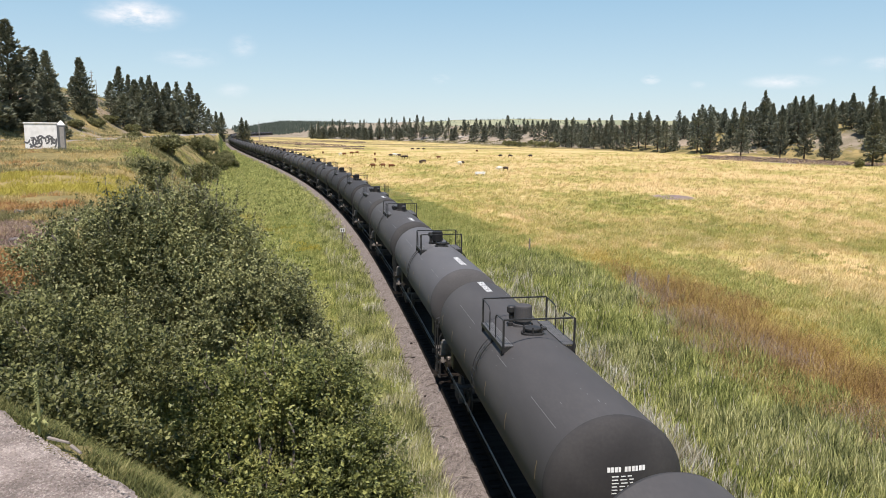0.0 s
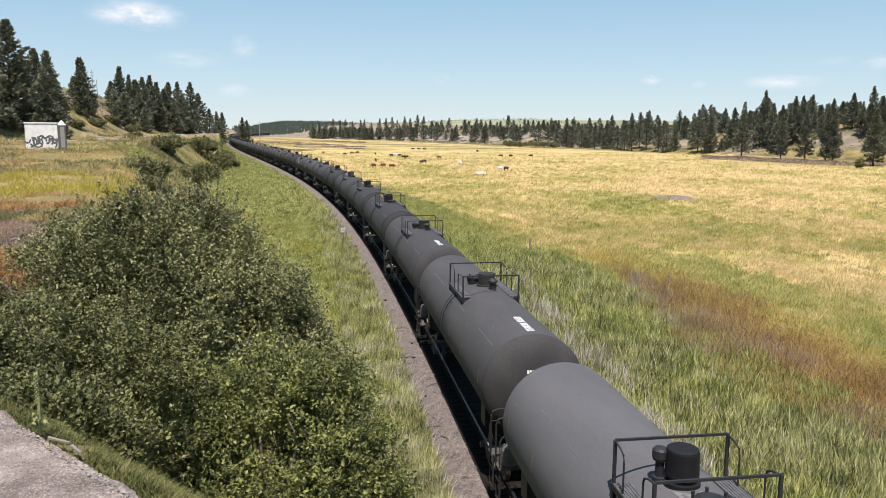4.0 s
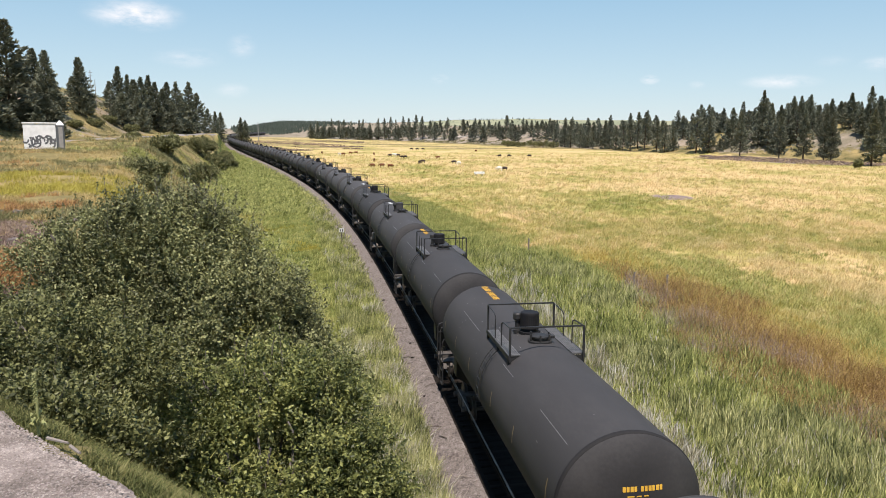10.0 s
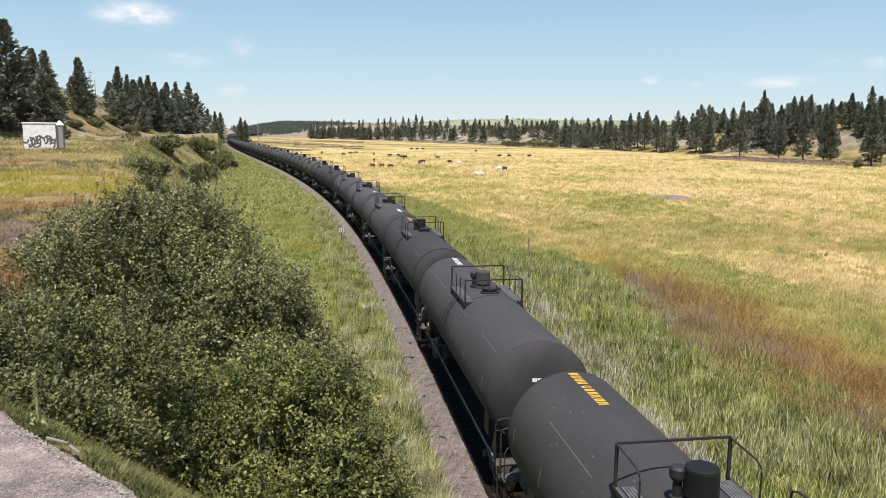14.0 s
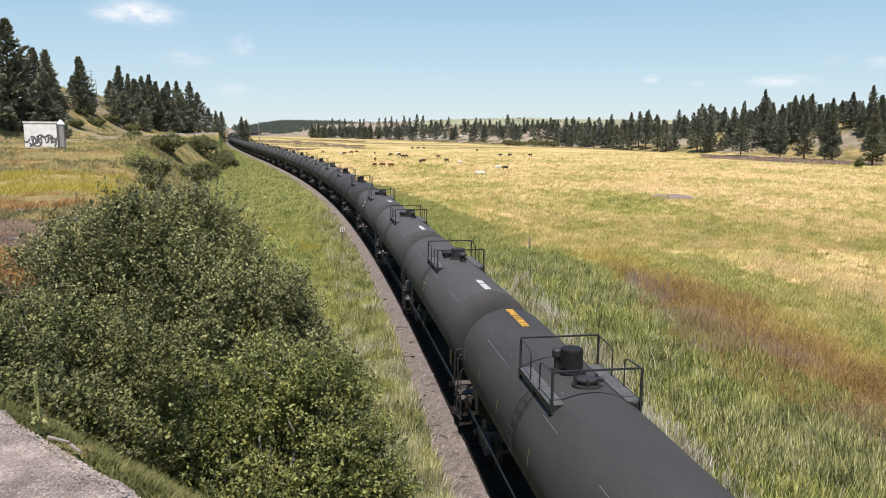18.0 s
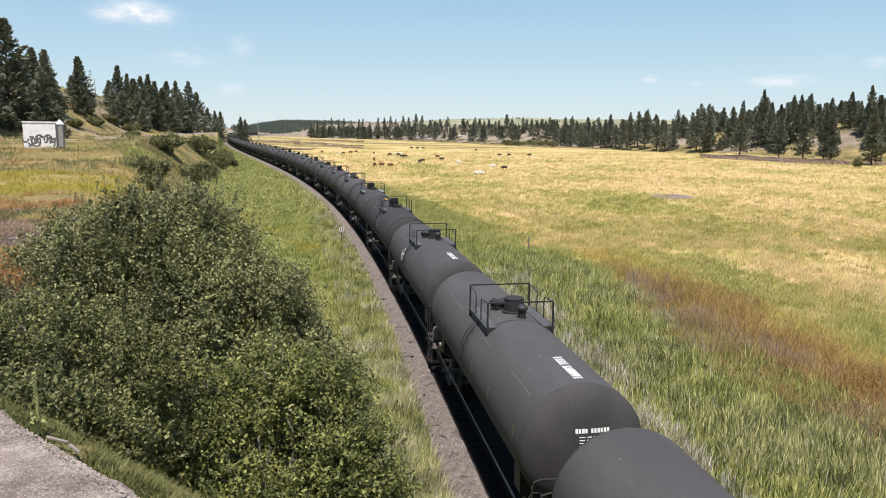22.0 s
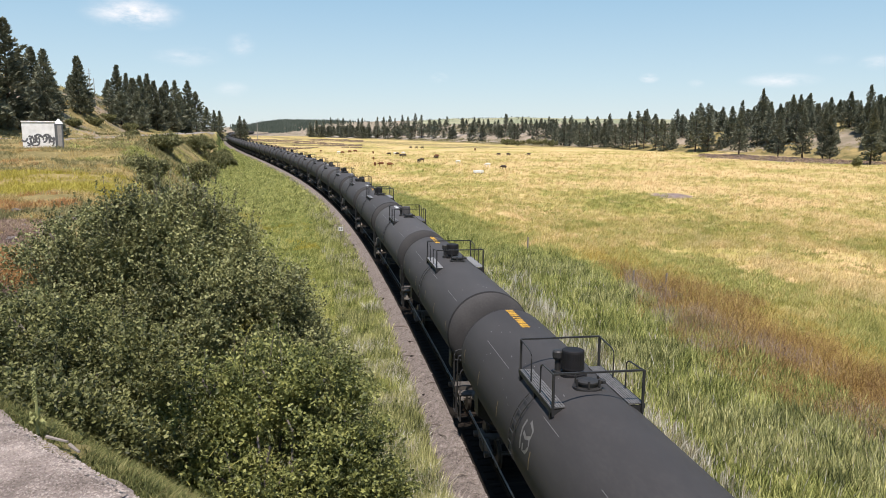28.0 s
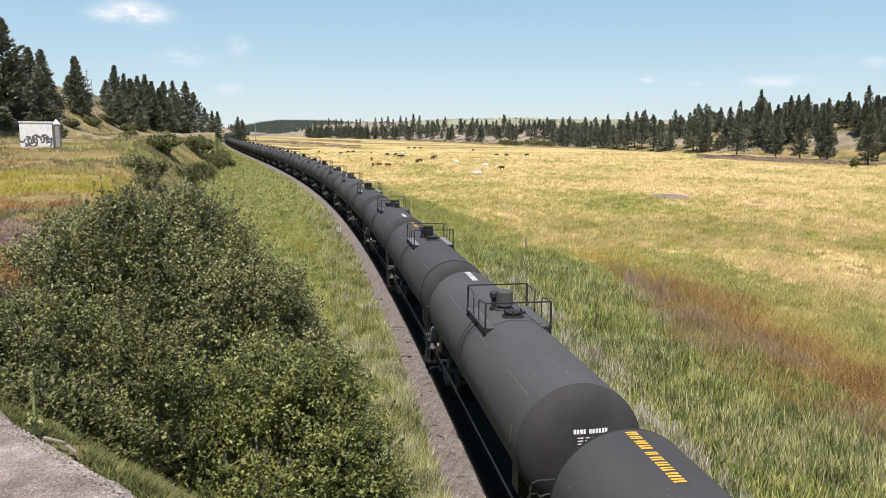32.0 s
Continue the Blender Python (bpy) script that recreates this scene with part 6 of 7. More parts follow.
def marsh():
    # reeds right of the track
    xy, s, u = beside(3, 12500, 6, 62, (2.7, 2.7), (16.5, 17.5))
    blue = rolling(xy[:, 0], xy[:, 1], 4.0, 2) > 0.15
    blades("reeds", xy[~blue], 1.2, 0.062, 8, 0.20, 0.11, M_REED, "tall green reeds in the wet ground by the track", "reeds", 51, (0.03, 0.0), 0.1)
    blades("reeds", xy[blue], 1.3, 0.062, 8, 0.20, 0.10, M_REED_BLUE, "tall blue-green reeds in the wet ground", "reeds", 52, (0.03, 0.0), 0.1)
    xy, s, u = beside(4, 7600, 52, 190, (2.8, 2.8), (21, 9.0))
    wide = np.interp(s, [52, 190], [18, 6])
    far_side = (u - 2.8) / wide + 0.45 * rolling(xy[:, 0], xy[:, 1], 3.5, 7) + 0.3 * rolling(xy[:, 0], xy[:, 1], 1.4, 2)
    blades("reeds", xy[far_side < 0.42], 1.1, 0.05, 8, 0.4, 0.18, M_REED, "green reeds thinning out along the track", "reeds", 53, (0.15, 0.05), 0.3)
    pick = (far_side >= 0.42) & (far_side < 1.05)
    blades("lush_grass", xy[pick], 0.8, 0.05, 8, 0.45, 0.25, M_LUSH, "yellow-green grass between reeds and meadow", "grass", 88, (0.2, 0.08), 0.4)
    xy, s, u = beside(5, 2600, 170, 560, (2.8, 2.8), (6.5, 5.0))
    blades("reeds", xy, 1.2, 0.12, 6, 0.9, 0.2, M_REED, "far strip of green reeds along the track", "reeds", 54)
    # dead stalks and fluffy heads among the reeds
    xy, s, u = beside(6, 1000, 6, 60, (2.9, 3.2), (14, 15))
    xy = keep(xy, rolling(xy[:, 0], xy[:, 1], 3.0, 4) > 0.0)
    blades("dead_reeds", xy, 1.5, 0.028, 3, 0.2, 0.12, M_STRAW, "pale dead reed stalks", "reeds", 55, (0.05, 0.0), 0.1)
    xy, s, u = beside(16, 4200, 10, 52, (3.6, 4.6), (6.6, 10.5))
    xy = keep(xy, rolling(xy[:, 0], xy[:, 1], 1.3, 9) + 0.4 * rolling(xy[:, 0], xy[:, 1], 0.5, 3) > 0.05)
    blades("dead_reeds", xy, 1.5, 0.045, 4, 0.16, 0.09, M_STRAW, "bleached white reed stalks beside the track", "reeds", 80, (0.05, 0.0), 0.15)
    cattails()
    # rust-brown willow shoots behind the reeds
    xy, s, u = beside(7, 6600, 8, 66, (11.0, 13.0), (24.0, 26.0))
    edge = rolling(xy[:, 0], xy[:, 1], 5.0, 6) + 0.5 * rolling(xy[:, 0], xy[:, 1], 1.9, 3)
    mid = np.abs(u - 16.9 - 0.055 * s - 1.0 * np.sin(s * 0.17)) / 3.8 + 1.2 * ramp(s, 43, 56)
    ok = mid + 0.55 * edge < 1.0
    blades("willow_shoots", keep(xy, ok), (1.4 + 0.4 * edge)[ok], 0.026, 10, 0.42, 0.24, M_RUST, "rust-orange thicket of low willow shoots", "shrub", 56, (0.05, 0), 0.2)
    # small leaves and catkins over the shoots
    rng = np.random.default_rng(72)
    tuft, tall = keep(xy, ok)[::2], (1.4 + 0.4 * edge)[ok][::2]
    k = np.repeat(np.arange(len(tuft)), 60)
    q, a = rng.uniform(0, 1, len(k)), rng.uniform(0, math.tau, len(k))
    r = 0.55 * np.sqrt(rng.uniform(0, 1, len(k))) * (1.05 - 0.6 * q)
    x, y = tuft[k, 0] + r * np.cos(a), tuft[k, 1] + r * np.sin(a)
    v, f = leaf_cloud(rng, np.stack([x, y, land(x, y) + tall[k] * (0.3 + 0.72 * q)], -1), 0.058)
    tagged(new("willow_leaves", mesh_of("willow_leaves", v, f, M_WILLOW)), "amber and rust leaves of the low willows", "shrub", kind="stuff")
    ok = (mid < 1.0) & (u < 17.4 + 0.05 * s) & (edge > -0.15)
    blades("bare_stems", keep(xy, ok), 1.4, 0.022, 14, 0.5, 0.22, M_MAUVE, "bare greyish mauve stems in the thicket", "shrub", 57, (0.03, 0), 0.15)
    ok = mid + 0.55 * edge > 0.85
    blades("meadow_grass", keep(xy, ok & (u > 17)), 0.8, 0.026, 9, 0.4, 0.28, M_AMBER, "amber grass round the thicket", "grass", 66, (0.2, 0.1), 0.5)
    blades("reeds", keep(xy, ok & (u <= 17)), 1.1, 0.04, 7, 0.35, 0.18, M_REED, "green reeds round the thicket", "reeds", 67, (0.12, 0.04), 0.6)
    # left of the track: grey-green reeds along the ballast, lush grass behind
    xy, s, u = beside(8, 5200, 8, 120, (-2.7, -1.95), (-5.2, -5.4))
    grey = rolling(xy[:, 0], xy[:, 1], 1.8, 3) + 0.4 * rolling(xy[:, 0], xy[:, 1], 0.7, 6) + 1.1 * (1 - ramp(s, 12, 36)) > 0.25
    blades("reeds", xy[grey], 0.95, 0.034, 9, 0.2, 0.13, M_REED_BLUE, "grey-green reeds along the ballast", "reeds", 58, (0.04, 0.03), 0.15)
    blades("reeds", xy[~grey], 0.85, 0.034, 9, 0.24, 0.16, M_REED, "yellow-green reeds along the ballast", "reeds", 92, (0.06, 0.05), 0.3)
    blades("dead_reeds", keep(xy, rolling(xy[:, 0], xy[:, 1], 1.4, 1) + 0.5 * (1 - ramp(s, 12, 34)) > 0.3), 0.95, 0.03, 4, 0.18, 0.16, M_STRAW, "pale dead stalks along the ballast", "reeds", 59, (0.1, 0.1), 0.5)
    xy, s, u = beside(9, 20000, 8, 240, (-4.6, -2.1), (-14.5, -18.0))
    deep = rolling(xy[:, 0], xy[:, 1], 4.2, 5) + 0.6 * rolling(xy[:, 0], xy[:, 1], 1.3, 8) > 0.42
    straw = rolling(xy[:, 0], xy[:, 1], 5.0, 11) + 0.6 * rolling(xy[:, 0], xy[:, 1], 1.6, 4) > 0.62
    blades("lush_grass", xy[~deep & ~straw], 0.5, 0.036, 7, 0.34, 0.3, M_LUSH, "lush yellow-green grass beside the track", "grass", 60, (0.2, 0.1), 0.7)
    blades("sedge", xy[deep], 0.6, 0.036, 8, 0.3, 0.28, M_REED, "darker green sedge patches beside the track", "grass", 89, (0.12, 0.06), 0.5)
    blades("amber_grass", xy[straw & ~deep], 0.5, 0.034, 7, 0.34, 0.3, M_SUNNY, "amber yellow grass patches beside the track", "grass", 90, (0.15, 0.08), 0.5)
    xy, s, u = beside(10, 6000, 100, 420, (-2.0, -2.0), (-21, -8.5))
    blades("lush_grass", xy, 0.75, 0.08, 7, 0.8, 0.25, M_REED, "dull green grass further along the track", "grass", 61, (0.2, 0.1), 0.6)


def bench():
    # dry grass and weeds on the bank, the bench and the hill
    xy, d = scatter(12, 34000, 18, 330, -0.66, -0.05)
    u = xy[:, 0] - track_x(xy[:, 1])
    ok = (u < -12.5 + 2.0 * rolling(xy[:, 0], xy[:, 1], 6)) & (road_line(xy[:, 0], xy[:, 1]) > 3.4)
    xy, d = xy[ok], d[ok]
    big = np.clip(d / 60, 0.8, 3.5)
    kind = rolling(xy[:, 0], xy[:, 1], 6, 3) + 0.7 * rolling(xy[:, 0], xy[:, 1], 1.9, 5)
    tint = rolling(xy[:, 0], xy[:, 1], 5, 9) + 0.6 * rolling(xy[:, 0], xy[:, 1], 1.7, 2)
    bare = rolling(xy[:, 0], xy[:, 1], 4, 1) + 0.6 * rolling(xy[:, 0], xy[:, 1], 1.3, 7) > 0.62
    # a drift of yellow-green grass below the shed, mauve-brown weeds and stones nearer the bushes
    sunny = np.exp(-((xy[:, 1] - 48 - 0.25 * (xy[:, 0] + 24)) / 8) ** 4) * ramp(-xy[:, 0], 17, 20) + 0.35 * rolling(xy[:, 0], xy[:, 1], 3, 2) > 0.55
    dull = (1 - ramp(xy[:, 1], 30, 36)) + 0.5 * rolling(xy[:, 0], xy[:, 1], 2.2, 4) > 0.6
    green = rolling(xy[:, 0], xy[:, 1], 7, 12) + 0.5 * rolling(xy[:, 0], xy[:, 1], 2.4, 6) > 0.55
    for pick, h, m, name, lab, seed in ((~sunny & ~dull & ~green & (kind < -0.05) & (tint < 0.45), 0.38, M_DRY, "dry_grass", "dry ochre grass on the bank", 62),
                                        (~sunny & ~dull & ~green & (kind >= -0.05) & (tint < 0.45), 0.42, M_WEED, "weeds", "olive weeds among the dry grass", 63),
                                        (~sunny & ~green & (tint >= 0.45), 0.34, M_ORANGE, "rusty_weeds", "rusty orange weeds on the bank", 68),
                                        (sunny, 0.45, M_SUNNY, "yellow_grass", "yellow-green grass on the flat bench", 69), (green & ~sunny & ~dull, 0.5, M_REED, "green_weeds", "green weeds in patches on the bench", 75),
                                        (dull & ~sunny & (tint < 0.45), 0.26, M_MAROON, "mauve_weeds", "mauve-brown dried weeds among stones", 76)):
        pick = pick & ~bare
        blades(name, xy[pick], h * big[pick] ** 0.3, 0.022 * big[pick] + 0.006, 9, 0.33 * big[pick], 0.4, m, lab, "weeds" if "weed" in name else "grass", seed, (0.12, 0.08), 0.4)
    # green grass down the face of the bank
    rng = np.random.default_rng(23)
    q = np.stack([rng.uniform(-85, -18, 17000), 1 / rng.uniform(1 / 290, 1 / 62, 17000)], -1)
    uq = q[:, 0] - track_x(q[:, 1])
    q = q[(uq < -12) & (uq > np.interp(q[:, 1], [60, 110, 157, 230, 300], [-22, -29, -34, -27, -19])) & (rolling(q[:, 0], q[:, 1], 5, 4) > -0.45)]
    half = rolling(q[:, 0], q[:, 1], 6, 7) > 0.1
    blades("bank_grass", q[half], 0.6, 0.07, 9, 0.7, 0.4, M_LUSH, "yellow-green grass on the face of the bank", "grass", 84, (0.1, 0.1), 0.5)
    blades("weeds", q[~half], 0.6, 0.07, 9, 0.7, 0.4, M_WEED, "olive weeds on the face of the bank", "weeds", 85, (0.1, 0.1), 0.5)
    # tall dark leafy weeds standing on the bench
    rng = np.random.default_rng(19)
    q = np.stack([rng.uniform(-60, -14, 420), rng.uniform(26, 120, 420)], -1)
    uq = q[:, 0] - track_x(q[:, 1])
    q = q[(uq < -18) & (rolling(q[:, 0], q[:, 1], 9, 5) > -0.1)]
    blades("tall_weeds", q, 0.7, 0.03, 30, 0.3, 0.4, M_WEED, "tall dark green weeds standing on the bench", "weeds", 77, (0, 0), 0.6)
    # scrub on the hillside behind the road
    q = np.stack([rng.uniform(-150, -55, 5200), rng.uniform(130, 420, 5200)], -1)
    uq = q[:, 0] - track_x(q[:, 1])
    q = q[(uq < -30) & (road_line(q[:, 0], q[:, 1]) > 4)]
    k = rolling(q[:, 0], q[:, 1], 7, 3) + 0.5 * rolling(q[:, 0], q[:, 1], 2.5, 8)
    blades("hill_scrub", q[k > 0.25], 0.8, 0.16, 12, 0.9, 0.5, M_WEED, "low olive scrub on the hillside", "shrub", 81, (0, 0), 0.3)
    blades("hill_grass", q[k < -0.2], 0.5, 0.1, 10, 0.9, 0.5, M_DRY, "dry ochre grass on the hillside", "grass", 82, (0, 0), 0.3)
    # mauve brush along the foot of the far wood
    q = np.stack([rng.uniform(105, 190, 5000), rng.uniform(288, 415, 5000)], -1)
    edge = np.interp(q[:, 1], [-200, 200, 250, 336, 511, 836], [235, 225, 205, 172, 95, -45])
    q, edge = q[q[:, 0] / q[:, 1] > 0.335], edge[q[:, 0] / q[:, 1] > 0.335]
    q = q[np.abs(q[:, 0] - edge + 26 + 4 * rolling(q[:, 0], q[:, 1], 12, 2)) < 19]
    blades("bare_brush", q, 0.7, 0.28, 9, 1.4, 0.9, M_MAROON, "mauve-brown bare brush below the wood", "shrub", 78, (0, 0), 0.3)
    # low brown brush where the valley narrows
    d = rng.uniform(430, 820, 2600)
    q = np.stack([bearing(rng.uniform(440, 640, 2600)) * d, d], -1)
    q = q[(q[:, 0] - track_x(q[:, 1]) > 7) & (rolling(q[:, 0], q[:, 1], 22, 3) + 0.5 * rolling(q[:, 0], q[:, 1], 8, 1) > 0.25)]
    blades("valley_brush", q, 0.8, 0.5, 10, 2.6, 0.8, M_MAROON, "brown brush where the valley narrows", "shrub", 83, (0, 0), 0.3)
    # olive scrub over the rise up the valley
    d = rng.uniform(600, 1080, 5200)
    q = np.stack([bearing(rng.uniform(545, 985, 5200)) * d, d], -1)
    edge = np.interp(q[:, 1], [-200, 200, 250, 336, 511, 836, 1500], [235, 225, 205, 172, 95, -45, -330])
    q = q[(q[:, 0] > edge + 2) & (q[:, 0] < edge + 130) & (rolling(q[:, 0], q[:, 1], 24, 5) + 0.6 * rolling(q[:, 0], q[:, 1], 7, 2) > 0.0)]
    blades("rise_scrub", q, 1.2, 0.5, 9, 2.2, 0.6, M_WEED, "low olive scrub on the rocky rise", "shrub", 91, (0, 0), 0.3)
    # low scrub on the far slope and the hillside
    q = np.stack([rng.uniform(100, 300, 2600), rng.uniform(270, 470, 2600)], -1)
    edge = np.interp(q[:, 1], [-200, 200, 250, 336, 511, 836], [235, 225, 205, 172, 95, -45])
    q = q[(q[:, 0] > edge + 1) & (q[:, 0] < edge + 60) & (rolling(q[:, 0], q[:, 1], 9, 3) > -0.2)]
    blades("slope_scrub", q, 0.9, 0.3, 8, 1.0, 0.5, M_WEED, "low olive scrub on the dry slope", "shrub", 79, (0, 0), 0.3)
    # foot of the bushes and the verge of the gravel
    rng = np.random.default_rng(9)
    q = rng.uniform(-4.0, -0.4, 2600)
    off = rng.uniform(0.0, 1.0, 2600) ** 1.4
    xy = np.stack([q + 0.6 * off, 3.22 + 0.845 * (-1.4 - q) + off * 0.5], -1)
    blades("verge_grass", xy, 0.075, 0.006, 8, 0.06, 0.35, M_VERGE, "short grass along the edge of the gravel", "grass", 64, (0.1, 0.1), 0.6)
    xy = np.stack([rng.uniform(-9, -0.5, 5000), rng.uniform(6, 24, 5000)], -1)
    ux = xy[:, 0] - track_x(xy[:, 1])
    blades("bank_grass", keep(xy, (ux < -4.5)), 0.5, 0.018, 9, 0.22, 0.3, M_LUSH, "long grass on the slope under the bushes", "grass", 65, (0.1, 0.15), 0.6)


meadow()
sedge()
drifts()
marsh()
bench()
# ---- shed by the road ----
M_WHITEWASH = mat("whitewashed_concrete", [(0.55, 0.54, 0.52), (0.72, 0.71, 0.69), (0.82, 0.81, 0.80)], 0.9, 1.5, 20, 0.3)
M_SPRAY = mat("dark_spray_paint", [(0.05, 0.05, 0.055), (0.16, 0.16, 0.165)], 0.8, 3, 20, 0.05)
M_SHEDSIDE = mat("dark_steel_panel", [(0.06, 0.065, 0.07), (0.12, 0.125, 0.13)], 0.6, 2, 20, 0.1)
M_PLANK = mat("grey_weathered_wood", [(0.16, 0.135, 0.115), (0.30, 0.26, 0.22)], 0.9, 4, 40, 0.4, stretch=(1, 1, 0.2))
M_SIGN = mat("white_sign_enamel", [(0.62, 0.62, 0.6), (0.8, 0.8, 0.78)], 0.5, 4, 30, 0.0)


def shed():
    top = empty("shed", pose(-44.35, 84.8, gz(-44.35, 84.8) - 0.1, 0, 0, 24))
    bm = bmesh.new()
    box(bm, 0, 1.4, 1.38, 3.2, 2.8, 2.76, 0.03)
    part("wall", bm, M_WHITEWASH, top, "whitewashed wall with dark scrawls")
    bm = bmesh.new()
    box(bm, 0, 1.4, 2.83, 3.35, 2.95, 0.13, 0.02)
    part("roof", bm, M_WHITEWASH, top)
    rng = np.random.default_rng(3)
    for k in range(11):
        x = -1.35 + k * 0.26 + rng.uniform(-0.08, 0.08)
        bm = bmesh.new()
        r, cz = rng.uniform(0.28, 0.55), rng.uniform(0.55, 1.15)
        a0, span = rng.uniform(0, 6.2), rng.uniform(2.5, 5.5)
        ring = []
        for j in range(13):
            a = a0 + span * j / 12
            for w in (-0.09, 0.11):
                ring.append(bm.verts.new((x + (r + w) * 0.8 * math.cos(a), -0.006 - 0.001 * k, max(0.16, cz + (r + w) * math.sin(a)))))
        for j in range(12):
            try:
                bm.faces.new((ring[2 * j], ring[2 * j + 1], ring[2 * j + 3], ring[2 * j + 2]))
            except ValueError:
                pass
        part("scrawl", bm, M_SPRAY, top)
    # shade of the right side, painted as a dark sheet over the wall
    bm = bmesh.new()
    box(bm, 1.618, 1.4, 1.4, 0.03, 2.7, 2.6)
    part("side_panel", bm, M_SHEDSIDE, top, "right side with its shade painted dark")
    # cabinet with a peaked cap at the corner
    cab = empty("cabinet", pose(-42.5, 85.6, gz(-42.5, 85.6) - 0.1, 0, 0, 24))
    bm = bmesh.new()
    box(bm, 0, 0.5, 1.4, 0.8, 1.0, 2.8, 0.02)
    part("body", bm, M_SHEDSIDE, cab)
    bm = bmesh.new()
    box(bm, 0.06, -0.012, 1.45, 0.42, 0.02, 2.3, 0.005)
    part("door", bm, M_PALE, cab, "grey-green steel door")
    bm = bmesh.new()
    bmesh.ops.create_cone(bm, cap_ends=True, segments=4, radius1=0.66, radius2=0.03, depth=0.55, matrix=Matrix.Translation((0, 0.5, 3.07)) @ Matrix.Rotation(math.pi / 4, 4, "Z"))
    part("cap", bm, M_WHITEWASH, cab, "white peaked cap")
    tagged(top, "white concrete shed with dark graffiti beside the road", "shed")
    tagged(cab, "dark steel cabinet with a white peaked cap", "cabinet")


M_STICK = mat("blackened_stick", [(0.06, 0.045, 0.035), (0.14, 0.11, 0.085)], 0.9, 4, 40, 0.3)
DEBRIS = ((32.0, -2.4, 0.13), (30.2, -1.75, 0.08), (27.9, -1.95, 0.09), (41.5, -2.1, 0.1), (22.4, -2.1, 0.07), (52.0, -2.3, 0.12), (66.2, -2.3, 0.16))
# place along and beside the track, bearing, length
STICKS = ((27.8, -2.6, 40, 0.7), (28.4, -2.35, 55, 0.8), (28.9, -2.2, 30, 0.6), (28.1, -2.1, 100, 0.5), (27.3, -2.3, 75, 0.5), (33.4, -1.85, 95, 0.9), (23.3, -1.7, 50, 0.6), (18.8, -2.1, 100, 0.8), (14.8, -2.5, 150, 0.6), (83.1, -2.3, 90, 1.6), (66.5, -2.2, 80, 1.5), (45.0, -2.5, 60, 0.8), (38.2, -2.0, 20, 0.7))


